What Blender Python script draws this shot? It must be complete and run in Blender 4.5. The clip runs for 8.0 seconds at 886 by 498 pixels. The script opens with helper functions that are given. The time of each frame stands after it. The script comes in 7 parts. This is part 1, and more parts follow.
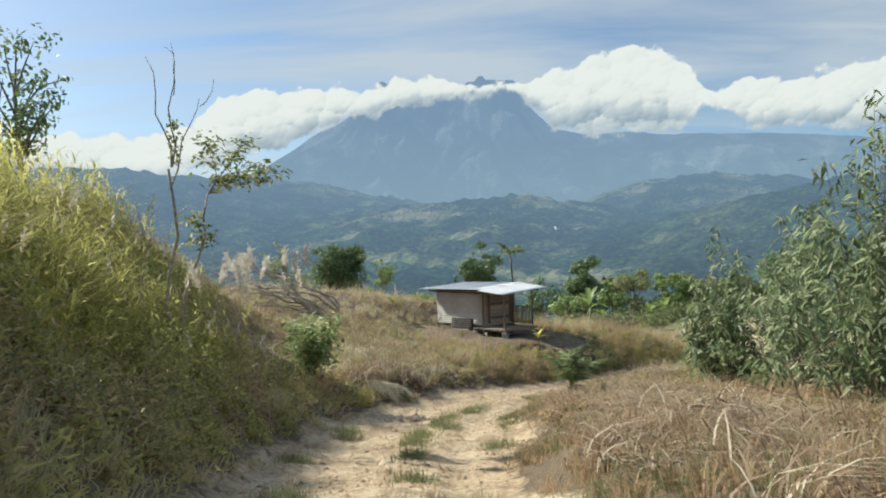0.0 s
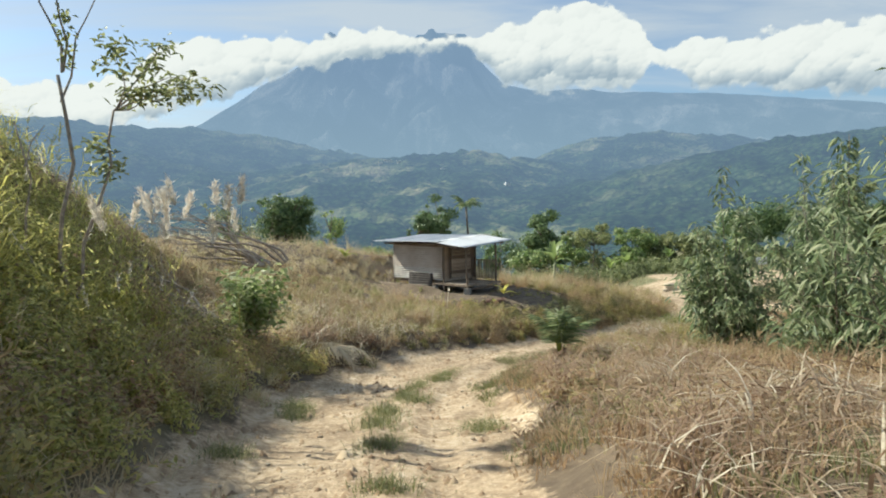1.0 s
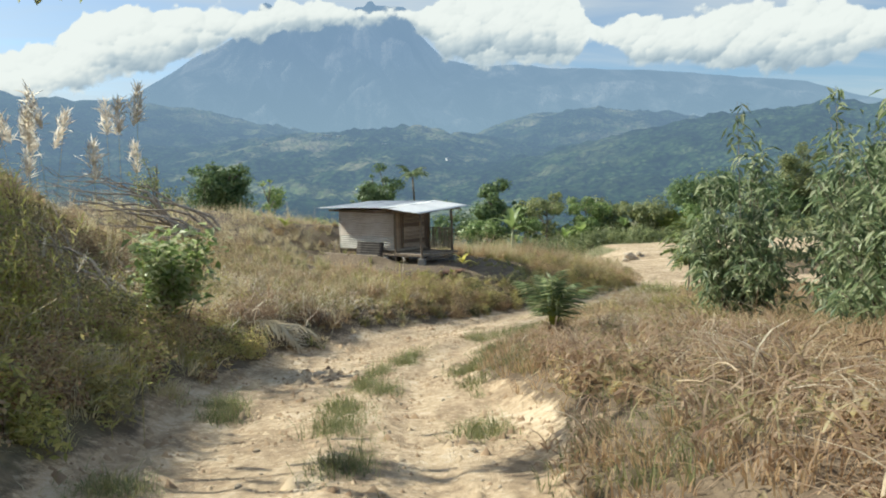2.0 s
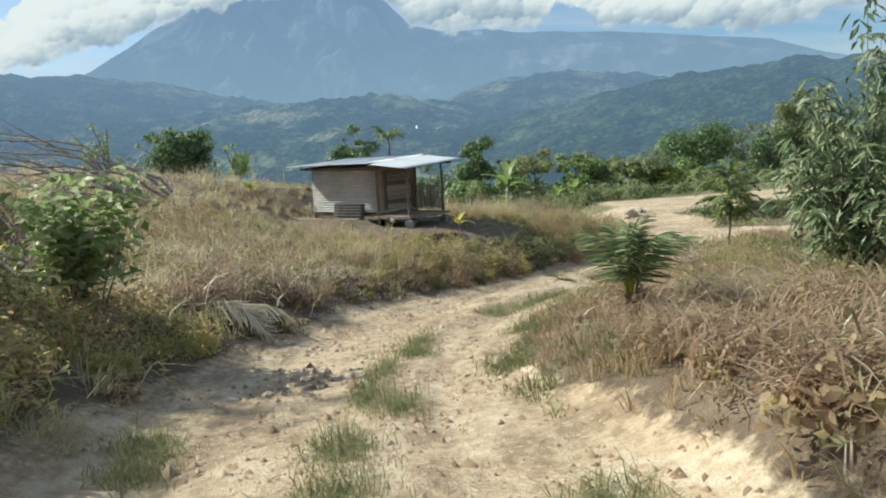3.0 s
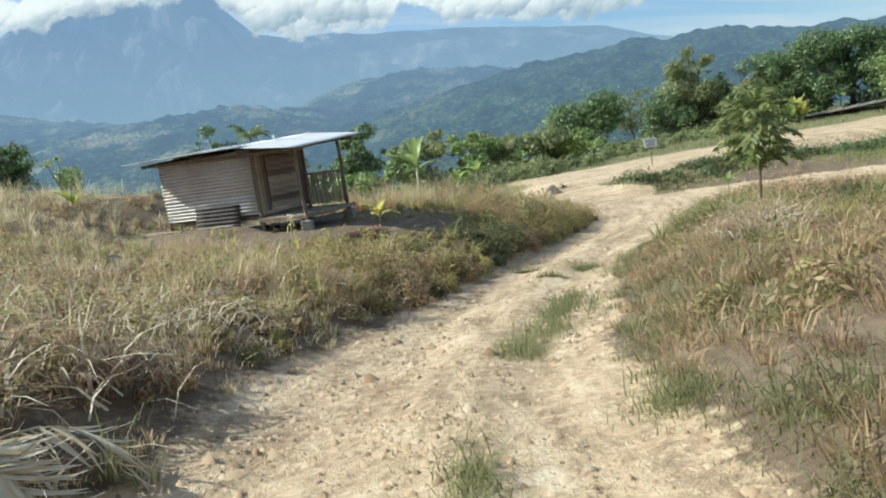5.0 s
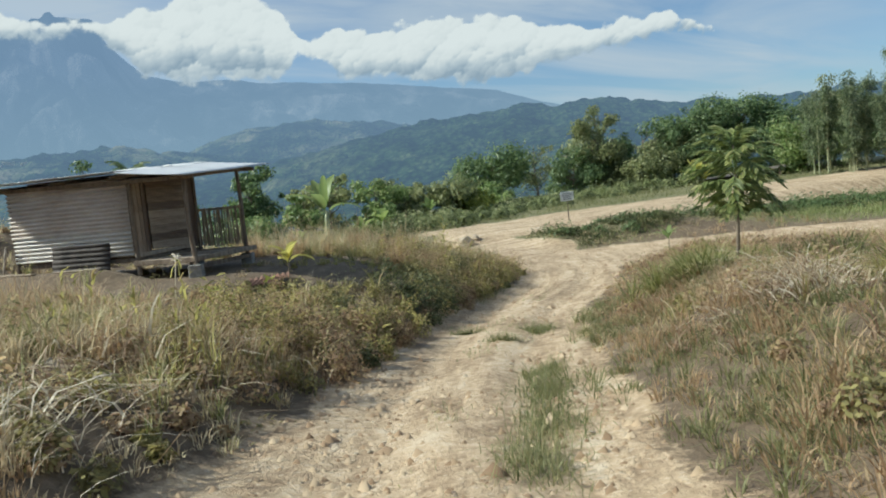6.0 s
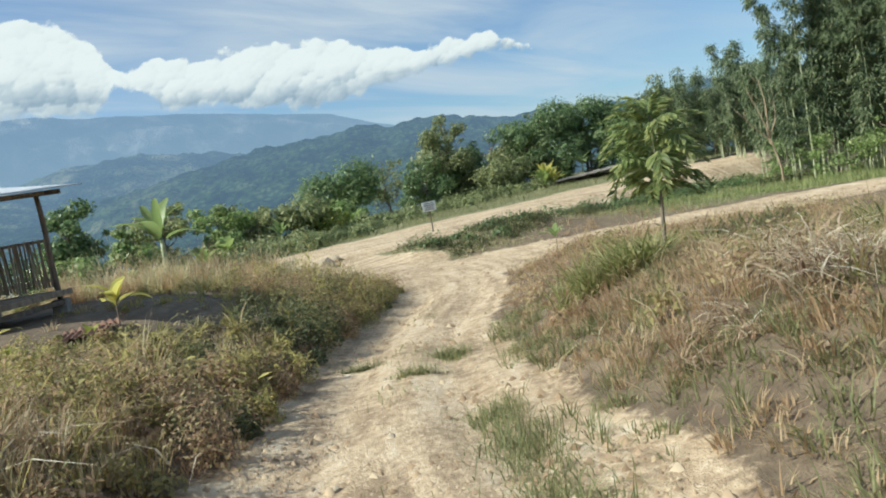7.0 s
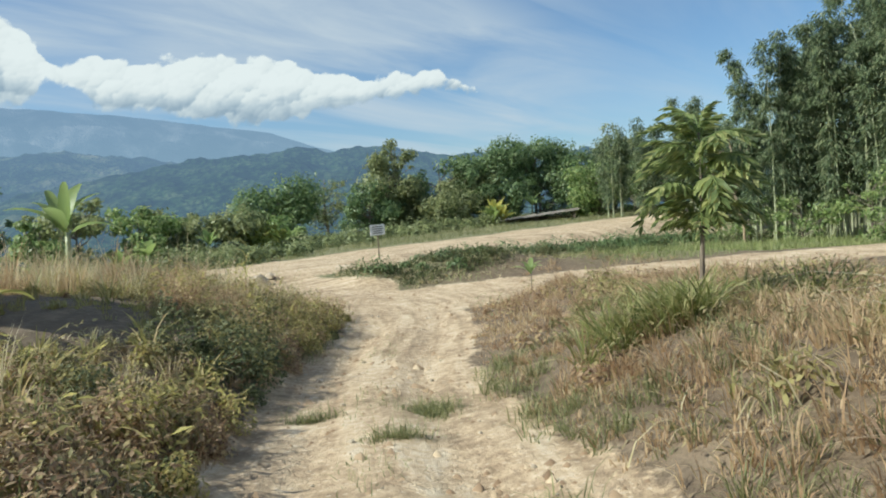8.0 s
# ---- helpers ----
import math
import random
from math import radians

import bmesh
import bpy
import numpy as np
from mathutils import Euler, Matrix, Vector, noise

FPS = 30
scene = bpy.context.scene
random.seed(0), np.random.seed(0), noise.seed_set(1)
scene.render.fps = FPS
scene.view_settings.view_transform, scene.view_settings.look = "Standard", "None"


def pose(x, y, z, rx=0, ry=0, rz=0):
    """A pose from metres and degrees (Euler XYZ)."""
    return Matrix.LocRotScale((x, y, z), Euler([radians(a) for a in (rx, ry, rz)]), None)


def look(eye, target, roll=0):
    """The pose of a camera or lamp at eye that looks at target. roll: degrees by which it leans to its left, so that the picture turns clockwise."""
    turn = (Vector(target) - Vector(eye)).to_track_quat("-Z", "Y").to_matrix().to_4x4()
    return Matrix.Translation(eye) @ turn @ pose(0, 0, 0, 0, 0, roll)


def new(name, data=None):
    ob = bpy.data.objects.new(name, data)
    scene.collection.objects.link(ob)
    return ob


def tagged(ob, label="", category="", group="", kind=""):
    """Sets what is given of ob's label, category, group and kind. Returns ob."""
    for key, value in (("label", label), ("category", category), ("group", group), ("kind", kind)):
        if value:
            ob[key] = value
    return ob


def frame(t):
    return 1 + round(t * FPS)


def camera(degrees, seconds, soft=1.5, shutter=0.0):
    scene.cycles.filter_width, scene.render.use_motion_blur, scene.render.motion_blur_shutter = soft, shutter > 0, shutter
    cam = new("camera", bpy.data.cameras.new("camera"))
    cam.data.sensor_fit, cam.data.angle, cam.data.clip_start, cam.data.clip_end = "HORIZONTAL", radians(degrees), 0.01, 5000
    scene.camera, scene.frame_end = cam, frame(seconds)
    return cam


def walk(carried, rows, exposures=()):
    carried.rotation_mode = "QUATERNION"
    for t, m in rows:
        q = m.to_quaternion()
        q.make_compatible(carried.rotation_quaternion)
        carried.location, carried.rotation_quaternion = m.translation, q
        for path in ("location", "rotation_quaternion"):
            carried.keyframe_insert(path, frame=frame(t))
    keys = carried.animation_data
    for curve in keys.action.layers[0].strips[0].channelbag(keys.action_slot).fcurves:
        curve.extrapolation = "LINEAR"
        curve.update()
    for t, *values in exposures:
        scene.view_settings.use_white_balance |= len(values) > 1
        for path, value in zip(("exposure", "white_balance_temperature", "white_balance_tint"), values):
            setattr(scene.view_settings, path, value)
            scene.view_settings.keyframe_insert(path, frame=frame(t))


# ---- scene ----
cam = camera(62.83, 8.0, soft=1.9)
PATH = [
    (0.0, pose(0.000, 0.000, 1.750, 90.67, 1.42, 0.01)),
    (0.5, pose(-0.197, 1.634, 1.606, 85.56, 2.21, -4.50)),
    (1.0, pose(-0.422, 3.156, 1.431, 87.11, 0.96, -3.97)),
    (1.5, pose(-0.572, 4.753, 1.212, 86.46, -0.24, -6.58)),
    (1.7, pose(-0.640, 5.431, 1.059, 85.28, -0.10, -7.48)),
    (2.8, pose(-0.756, 9.848, 0.267, 84.86, 3.70, -10.78)),
    (3.0, pose(-0.800, 10.874, 0.126, 82.57, 2.81, -10.93)),
    (3.5, pose(-0.874, 13.054, -0.164, 83.84, 3.14, -13.13)),
    (4.0, pose(-0.833, 15.163, -0.438, 83.55, 3.56, -16.27)),
    (4.2, pose(-0.818, 15.970, -0.547, 83.49, 4.68, -16.96)),
    (5.3, pose(-0.460, 19.619, -0.909, 81.34, 8.39, -23.51)),
    (5.5, pose(-0.329, 20.403, -1.001, 82.08, 8.26, -24.55)),
    (6.0, pose(-0.146, 21.811, -1.146, 84.99, 5.45, -30.23)),
    (6.5, pose(0.294, 23.272, -1.321, 83.30, 6.94, -36.60)),
    (7.0, pose(0.842, 24.639, -1.479, 85.06, 9.70, -42.75)),
    (7.5, pose(1.397, 25.956, -1.594, 88.45, 7.57, -45.78)),
    (8.0, pose(2.086, 27.266, -1.773, 87.15, 3.81, -47.98)),
]
walk(cam, PATH, [(0.0, 0.27, 6300, 2), (1.5, 0.38, 6350, 2), (3.0, 0.27, 6000, 0), (3.5, 0.38, 5950, 0), (4.0, 0.36, 5950, 0), (5.5, 0.47, 5900, 0), (6.0, 0.10, 5950, 0), (6.5, 0.27, 5950, 0), (7.0, 0.31, 5950, 0), (8.0, 0.25, 5950, 0)])

# ---- world and sun ----
SUN_AZ, SUN_EL = radians(-60.0), radians(38.0)
sun_way = Vector((math.sin(SUN_AZ) * math.cos(SUN_EL), math.cos(SUN_AZ) * math.cos(SUN_EL), math.sin(SUN_EL)))
sun = new("sun", bpy.data.lights.new("sun", "SUN"))
sun.data.energy, sun.data.angle, sun.data.color = 4.9, radians(0.6), (1.0, 0.93, 0.82)
sun.matrix_world = look((0, 0, 60), Vector((0, 0, 60)) - sun_way)
scene.view_settings.exposure = 0.0


def links_of(tree):
    """A short way to add a node, with its inputs, to a node tree."""
    def node(kind, out=0, props=None, **ins):
        n = tree.nodes.new(kind)
        props = props or {}
        if "operation" in props:
            n.operation = props["operation"]
        if "use_clamp" in props:
            n.use_clamp = props["use_clamp"]
        if "data_type" in props:
            n.data_type, n.blend_type = props["data_type"], props["blend_type"]
        if "attribute_name" in props:
            n.attribute_name = props["attribute_name"]
        for k, v in ins.items():
            key = int(k[1:]) if k[0] == "i" and k[1:].isdigit() else k.replace("_", " ")
            if hasattr(v, "is_output"):
                tree.links.new(v, n.inputs[key])
            else:
                n.inputs[key].default_value = v
        return n.outputs[out] if len(n.outputs) else n
    return node


def maths(node, op, a, b=0.0, clamp=False):
    return node("ShaderNodeMath", props={"operation": op, "use_clamp": clamp}, i0=a, i1=b)


def ramp_node(tree, node, fac, stops, interp="LINEAR"):
    n = tree.nodes.new("ShaderNodeValToRGB")
    n.color_ramp.interpolation = interp
    while len(n.color_ramp.elements) < len(stops):
        n.color_ramp.elements.new(0.5)
    for e, (p, c) in zip(n.color_ramp.elements, stops):
        e.position, e.color = p, (*c, 1) if len(c) == 3 else c
    tree.links.new(fac, n.inputs[0])
    return n.outputs[0]


def mixed(node, fac, a, b, blend="MIX"):
    return node("ShaderNodeMix", 2, {"data_type": "RGBA", "blend_type": blend}, i0=fac, i6=a, i7=b)


world = bpy.data.worlds.new("sky")
scene.world = world
world.use_nodes = True
wt = world.node_tree
wt.nodes.clear()
wn = links_of(wt)
sky = wn("ShaderNodeTexSky")
sky.node.sky_type, sky.node.sun_disc, sky.node.sun_elevation, sky.node.sun_rotation = "NISHITA", False, SUN_EL, SUN_AZ
sky.node.altitude, sky.node.air_density, sky.node.dust_density, sky.node.ozone_density = 600.0, 1.0, 1.6, 3.0
way = wn("ShaderNodeTexCoord")
up = wn("ShaderNodeSeparateXYZ", 2, i0=way)
# thin veils of high cloud: noise on a flat layer high above
lift = maths(wn, "MAXIMUM", maths(wn, "ADD", up, 0.12), 0.06)
flat = wn("ShaderNodeVectorMath", props={"operation": "DIVIDE"}, i0=way, i1=wn("ShaderNodeCombineXYZ", i0=lift, i1=lift, i2=lift))
flat = wn("ShaderNodeMapping", i0=flat, i2=(0, 0, radians(28)), i3=(0.42, 1.25, 0.0))
veil = wn("ShaderNodeTexNoise", i0=flat, Scale=1.15, Detail=7.0, Roughness=0.55, Distortion=0.5)
veil = ramp_node(wt, wn, veil, [(0.41, (0, 0, 0)), (0.64, (1, 1, 1))])
veil = maths(wn, "MULTIPLY", veil, 0.80)
# one broad sheet of high cloud that ends in a wedge to the east, with clear blue past its tip
side_x, side_y = wn("ShaderNodeSeparateXYZ", 0, i0=way), wn("ShaderNodeSeparateXYZ", 1, i0=way)
bearing = maths(wn, "MULTIPLY", maths(wn, "ARCTAN2", side_x, side_y), 57.296)
height = maths(wn, "MULTIPLY", maths(wn, "ARCSINE", up), 57.296)
fringe = wn("ShaderNodeTexNoise", i0=flat, Scale=3.2, Detail=6.0, Roughness=0.6, Distortion=0.6)
fringe = maths(wn, "MULTIPLY", maths(wn, "SUBTRACT", fringe, 0.5), 7.0)
under = maths(wn, "SUBTRACT", maths(wn, "ADD", height, maths(wn, "MULTIPLY", fringe, 0.5)), maths(wn, "ADD", maths(wn, "MULTIPLY", bearing, 0.1), 6.0))
tip = maths(wn, "SUBTRACT", maths(wn, "SUBTRACT", 82.0, bearing), maths(wn, "ADD", maths(wn, "MULTIPLY", height, 1.6), fringe))
sheet = maths(wn, "MULTIPLY", maths(wn, "MULTIPLY", under, 0.34, True), maths(wn, "MULTIPLY", tip, 0.13, True))
sheet = maths(wn, "MULTIPLY", sheet, maths(wn, "MULTIPLY", maths(wn, "SUBTRACT", bearing, 16.0), 0.08, True))
clear = maths(wn, "MULTIPLY", maths(wn, "MULTIPLY", maths(wn, "SUBTRACT", bearing, 54.0), 0.12, True), maths(wn, "MULTIPLY", maths(wn, "SUBTRACT", 100.0, bearing), 0.1, True))
veil = maths(wn, "MULTIPLY", veil, maths(wn, "SUBTRACT", 1.0, maths(wn, "MULTIPLY", clear, 0.6)))
veil = maths(wn, "MAXIMUM", veil, maths(wn, "MULTIPLY", sheet, maths(wn, "ADD", 0.66, maths(wn, "MULTIPLY", fringe, 0.16)), True))
skycol = mixed(wn, veil, sky, (4.7, 5.0, 5.4, 1))
wn("ShaderNodeOutputWorld", i0=wn("ShaderNodeBackground", Color=skycol, Strength=0.106))

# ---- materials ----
# glow colour of the haze painted over the far hills
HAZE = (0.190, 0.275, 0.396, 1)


def material(name):
    m = bpy.data.materials.new(name)
    m.use_nodes = True
    m.node_tree.nodes.clear()
    return m, links_of(m.node_tree)


def close(m, node, shader):
    node("ShaderNodeOutputMaterial", i0=shader)
    return m


def solid(name, stops, scale=6.0, rough=0.8, bump=0.3, grain=60.0, metal=0.0, stretch=(1, 1, 1), spread=0.12):
    """A rough surface: two scales of noise in its colour and a fine relief. stops: colours from dark to light."""
    m, n = material(name)
    at = n("ShaderNodeMapping", i0=n("ShaderNodeTexCoord", 3), i3=stretch)
    big = n("ShaderNodeTexNoise", i0=at, Scale=scale, Detail=5.0, Roughness=0.6)
    fine = n("ShaderNodeTexNoise", i0=at, Scale=grain, Detail=3.0)
    own = n("ShaderNodeObjectInfo", 5)
    f = maths(n, "ADD", maths(n, "MULTIPLY", big, 0.75), maths(n, "MULTIPLY", fine, 0.25))
    f = maths(n, "ADD", f, maths(n, "MULTIPLY", maths(n, "SUBTRACT", own, 0.5), spread))
    col = ramp_node(m.node_tree, n, f, [(0.3 + 0.4 * i / max(1, len(stops) - 1), c) for i, c in enumerate(stops)])
    rel = n("ShaderNodeBump", Strength=bump, Distance=0.02, Height=f)
    return close(m, n, n("ShaderNodeBsdfPrincipled", Base_Color=col, Roughness=rough, Metallic=metal, Normal=rel))


def leafy(name, stops, through_light=0.35, rough=0.6, patch=0.0):
    """Leaves and blades: each island has its own tone, thin enough to let some light pass. patch: how much a slow noise over the ground shifts the tone."""
    m, n = material(name)
    own = n("ShaderNodeNewGeometry", 8)
    spot = n("ShaderNodeTexNoise", i0=n("ShaderNodeNewGeometry", 0), Scale=0.45, Detail=3.0)
    f = maths(n, "ADD", maths(n, "MULTIPLY", own, 1.0 - patch), maths(n, "MULTIPLY", maths(n, "SUBTRACT", maths(n, "MULTIPLY", spot, 2.4), 0.7), patch))
    col = ramp_node(m.node_tree, n, f, [(i / max(1, len(stops) - 1), c) for i, c in enumerate(stops)])
    face = n("ShaderNodeBsdfPrincipled", Base_Color=col, Roughness=rough)
    back = n("ShaderNodeBsdfTranslucent", Color=col)
    return close(m, n, n("ShaderNodeMixShader", i0=through_light, i1=face, i2=back))


def ground_material():
    m, n = material("soil and track")
    at = n("ShaderNodeNewGeometry", 0)
    road = n("ShaderNodeAttribute", 2, {"attribute_name": "track"})
    green = n("ShaderNodeAttribute", 2, {"attribute_name": "turf"})
    big = n("ShaderNodeTexNoise", i0=at, Scale=0.8, Detail=8.0, Roughness=0.75)
    mid = n("ShaderNodeTexNoise", i0=at, Scale=6.0, Detail=6.0, Roughness=0.7)
    fine = n("ShaderNodeTexNoise", i0=at, Scale=55.0, Detail=4.0)
    peb = n("ShaderNodeTexVoronoi", i0=at, Scale=22.0)
    worn = n("ShaderNodeCombineXYZ", i0=maths(n, "MULTIPLY", n("ShaderNodeAttribute", 2, {"attribute_name": "across"}), 2.4), i1=maths(n, "MULTIPLY", n("ShaderNodeAttribute", 2, {"attribute_name": "along"}), 0.42), i2=0.0)
    streak = n("ShaderNodeTexNoise", i0=worn, Scale=1.0, Detail=6.0, Roughness=0.65, Distortion=0.4)
    a = maths(n, "ADD", maths(n, "MULTIPLY", big, 0.30), maths(n, "ADD", maths(n, "MULTIPLY", mid, 0.35), maths(n, "MULTIPLY", streak, 0.35)))
    dirt = ramp_node(m.node_tree, n, a, [(0.41, (0.24, 0.165, 0.10)), (0.47, (0.43, 0.31, 0.195)), (0.525, (0.62, 0.470, 0.305)), (0.59, (0.77, 0.65, 0.48))])
    dirt = mixed(n, maths(n, "MULTIPLY", fine, 0.5), dirt, (0.42, 0.32, 0.20, 1))
    soil = ramp_node(m.node_tree, n, a, [(0.32, (0.075, 0.052, 0.034)), (0.50, (0.17, 0.125, 0.08)), (0.66, (0.33, 0.25, 0.165))])
    turf = ramp_node(m.node_tree, n, mid, [(0.35, (0.13, 0.13, 0.06)), (0.65, (0.29, 0.27, 0.14))])
    dirt = mixed(n, maths(n, "MULTIPLY", maths(n, "LESS_THAN", n("ShaderNodeTexVoronoi", i0=at, Scale=9.0), 0.22), 0.45), dirt, (0.70, 0.58, 0.42, 1))
    edge = maths(n, "ADD", road, maths(n, "MULTIPLY", maths(n, "SUBTRACT", mid, 0.5), 0.9))
    edge = ramp_node(m.node_tree, n, edge, [(0.38, (0, 0, 0)), (0.62, (1, 1, 1))])
    col = mixed(n, edge, mixed(n, green, soil, turf), dirt)
    h = maths(n, "ADD", maths(n, "MULTIPLY", mid, 0.8), maths(n, "ADD", maths(n, "MULTIPLY", fine, 0.25), maths(n, "MULTIPLY", peb, 0.08)))
    rel = n("ShaderNodeBump", Strength=1.0, Distance=0.06, Height=h)
    return close(m, n, n("ShaderNodeBsdfPrincipled", Base_Color=col, Roughness=0.95, Normal=rel))


def distance_material():
    """Wooded hills and the mountain, kilometres off, with the blue air in front of them painted in as glow."""
    m, n = material("far woods and rock with painted haze")
    at = n("ShaderNodeNewGeometry", 0)
    far = n("ShaderNodeVectorMath", 1, {"operation": "LENGTH"}, i0=at)
    trees = n("ShaderNodeTexVoronoi", i0=at, Scale=0.11)
    groves = n("ShaderNodeTexNoise", i0=at, Scale=0.016, Detail=8.0, Roughness=0.72)
    bare = n("ShaderNodeTexNoise", i0=at, Scale=0.0075, Detail=8.0, Roughness=0.7)
    wood = ramp_node(m.node_tree, n, maths(n, "ADD", maths(n, "MULTIPLY", groves, 0.8), maths(n, "MULTIPLY", maths(n, "SUBTRACT", 0.75, trees), 0.24)),
                     [(0.38, (0.008, 0.020, 0.006)), (0.50, (0.036, 0.070, 0.020)), (0.62, (0.105, 0.145, 0.055))])
    open_land = ramp_node(m.node_tree, n, groves, [(0.4, (0.16, 0.22, 0.07)), (0.55, (0.32, 0.31, 0.16)), (0.68, (0.50, 0.40, 0.26))])
    f = maths(n, "MULTIPLY", ramp_node(m.node_tree, n, bare, [(0.50, (0, 0, 0)), (0.60, (1, 1, 1))]), n("ShaderNodeAttribute", 2, {"attribute_name": "cleared"}))
    near_enough = maths(n, "LESS_THAN", far, 2300.0)
    faces = n("ShaderNodeTexNoise", i0=n("ShaderNodeMapping", i0=at, i3=(1, 1, 0.35)), Scale=0.0042, Detail=7.0, Roughness=0.62, Distortion=0.6)
    rock = ramp_node(m.node_tree, n, faces, [(0.42, (0.02, 0.04, 0.045)), (0.52, (0.16, 0.17, 0.17)), (0.64, (0.62, 0.58, 0.54))])
    col = mixed(n, near_enough, rock, mixed(n, f, wood, open_land))
    rel = n("ShaderNodeBump", Strength=1.0, Distance=9.0, Height=maths(n, "ADD", maths(n, "MULTIPLY", trees, -0.7), maths(n, "MULTIPLY", groves, 1.8)))
    surf = n("ShaderNodeBsdfDiffuse", Color=col, Normal=rel)
    # the painted haze covers more of the surface with distance
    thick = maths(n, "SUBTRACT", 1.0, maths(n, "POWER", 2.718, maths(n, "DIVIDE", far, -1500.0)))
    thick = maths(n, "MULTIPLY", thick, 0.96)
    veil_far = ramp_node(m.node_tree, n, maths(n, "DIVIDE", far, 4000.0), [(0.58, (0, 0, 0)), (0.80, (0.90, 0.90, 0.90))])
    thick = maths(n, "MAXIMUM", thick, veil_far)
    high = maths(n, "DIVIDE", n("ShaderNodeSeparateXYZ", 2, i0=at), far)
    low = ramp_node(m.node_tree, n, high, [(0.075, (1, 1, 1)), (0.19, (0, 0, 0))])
    low_haze = maths(n, "MULTIPLY", low, ramp_node(m.node_tree, n, maths(n, "DIVIDE", far, 4000.0), [(0.45, (0, 0, 0)), (0.62, (1, 1, 1))]))
    # haze added as emission, paler low on the mountain
    air = n("ShaderNodeEmission", Color=mixed(n, low_haze, HAZE, (0.232, 0.326, 0.422, 1)), Strength=1.0)
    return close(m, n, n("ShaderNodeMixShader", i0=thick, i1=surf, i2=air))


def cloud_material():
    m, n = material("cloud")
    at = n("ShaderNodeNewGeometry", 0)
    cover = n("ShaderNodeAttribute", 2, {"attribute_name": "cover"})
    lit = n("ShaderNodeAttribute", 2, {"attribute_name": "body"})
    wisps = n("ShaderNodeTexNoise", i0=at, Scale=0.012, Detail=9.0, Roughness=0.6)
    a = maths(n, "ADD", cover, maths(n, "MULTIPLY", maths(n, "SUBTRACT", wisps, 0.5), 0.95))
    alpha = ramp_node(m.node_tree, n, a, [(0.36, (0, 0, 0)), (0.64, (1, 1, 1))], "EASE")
    # sunlit sides and grey undersides are painted into the cloud's glow
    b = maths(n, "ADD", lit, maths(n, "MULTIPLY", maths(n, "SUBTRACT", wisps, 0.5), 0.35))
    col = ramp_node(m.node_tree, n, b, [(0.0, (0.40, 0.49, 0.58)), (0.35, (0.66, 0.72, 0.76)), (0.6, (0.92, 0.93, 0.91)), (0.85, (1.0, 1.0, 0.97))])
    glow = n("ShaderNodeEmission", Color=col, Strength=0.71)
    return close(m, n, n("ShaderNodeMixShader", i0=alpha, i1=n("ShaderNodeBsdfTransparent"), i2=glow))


MAT_GROUND = ground_material()
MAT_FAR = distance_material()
MAT_CLOUD = cloud_material()
MAT_TALL = leafy("green and yellow grass", [(0.27, 0.185, 0.105), (0.36, 0.28, 0.13), (0.37, 0.345, 0.12), (0.54, 0.49, 0.17), (0.72, 0.62, 0.33)], 0.62, patch=0.55)
MAT_REED = leafy("reed leaves", [(0.42, 0.31, 0.17), (0.36, 0.345, 0.115), (0.52, 0.51, 0.15), (0.70, 0.66, 0.21), (0.84, 0.76, 0.36), (0.76, 0.62, 0.40)], 0.68, patch=0.5)
MAT_BANK = leafy("bank grass", [(0.42, 0.31, 0.17), (0.38, 0.345, 0.13), (0.52, 0.50, 0.15), (0.70, 0.66, 0.22), (0.82, 0.74, 0.38)], 0.66, patch=0.55)
MAT_BANKLEAF = leafy("bank leaves", [(0.25, 0.235, 0.095), (0.40, 0.405, 0.135), (0.58, 0.555, 0.19), (0.74, 0.67, 0.28)], 0.6)
MAT_BANKWEED = leafy("bank weed leaves", [(0.36, 0.25, 0.14), (0.57, 0.43, 0.24), (0.63, 0.54, 0.23), (0.52, 0.52, 0.19), (0.40, 0.42, 0.16)], 0.68, patch=0.55)
MAT_LITTER = leafy("withered leaf litter", [(0.15, 0.092, 0.06), (0.33, 0.22, 0.14), (0.50, 0.365, 0.24), (0.64, 0.51, 0.36)], 0.38, patch=0.35)
MAT_DRY = leafy("dry grass", [(0.25, 0.165, 0.10), (0.43, 0.32, 0.19), (0.59, 0.48, 0.30), (0.68, 0.60, 0.40), (0.56, 0.50, 0.26), (0.40, 0.39, 0.16)], 0.48, patch=0.62)
MAT_STRAW = leafy("bleached straw", [(0.40, 0.30, 0.19), (0.60, 0.50, 0.34), (0.74, 0.66, 0.49), (0.80, 0.73, 0.58)], 0.25)
MAT_TUFT = leafy("short green grass", [(0.20, 0.165, 0.085), (0.19, 0.21, 0.085), (0.32, 0.32, 0.145), (0.50, 0.44, 0.25)], 0.42, patch=0.45)
MAT_WEED = leafy("weed leaves", [(0.19, 0.12, 0.08), (0.33, 0.235, 0.15), (0.40, 0.335, 0.17), (0.30, 0.295, 0.13), (0.20, 0.215, 0.095)], 0.46, patch=0.6)
MAT_PLUME = leafy("grass plumes", [(0.70, 0.61, 0.50), (0.85, 0.78, 0.67), (0.92, 0.88, 0.80)], 0.7)
MAT_LEAF = leafy("broad green leaves", [(0.13, 0.20, 0.06), (0.22, 0.31, 0.10), (0.34, 0.43, 0.16), (0.46, 0.50, 0.22)], 0.5, 0.45)
MAT_DARKLEAF = leafy("dark green leaves", [(0.09, 0.15, 0.062), (0.165, 0.24, 0.095), (0.28, 0.35, 0.15)], 0.45, 0.45)
MAT_OLIVE = leafy("olive leaves", [(0.17, 0.205, 0.09), (0.29, 0.32, 0.14), (0.43, 0.44, 0.21)], 0.5, 0.5)
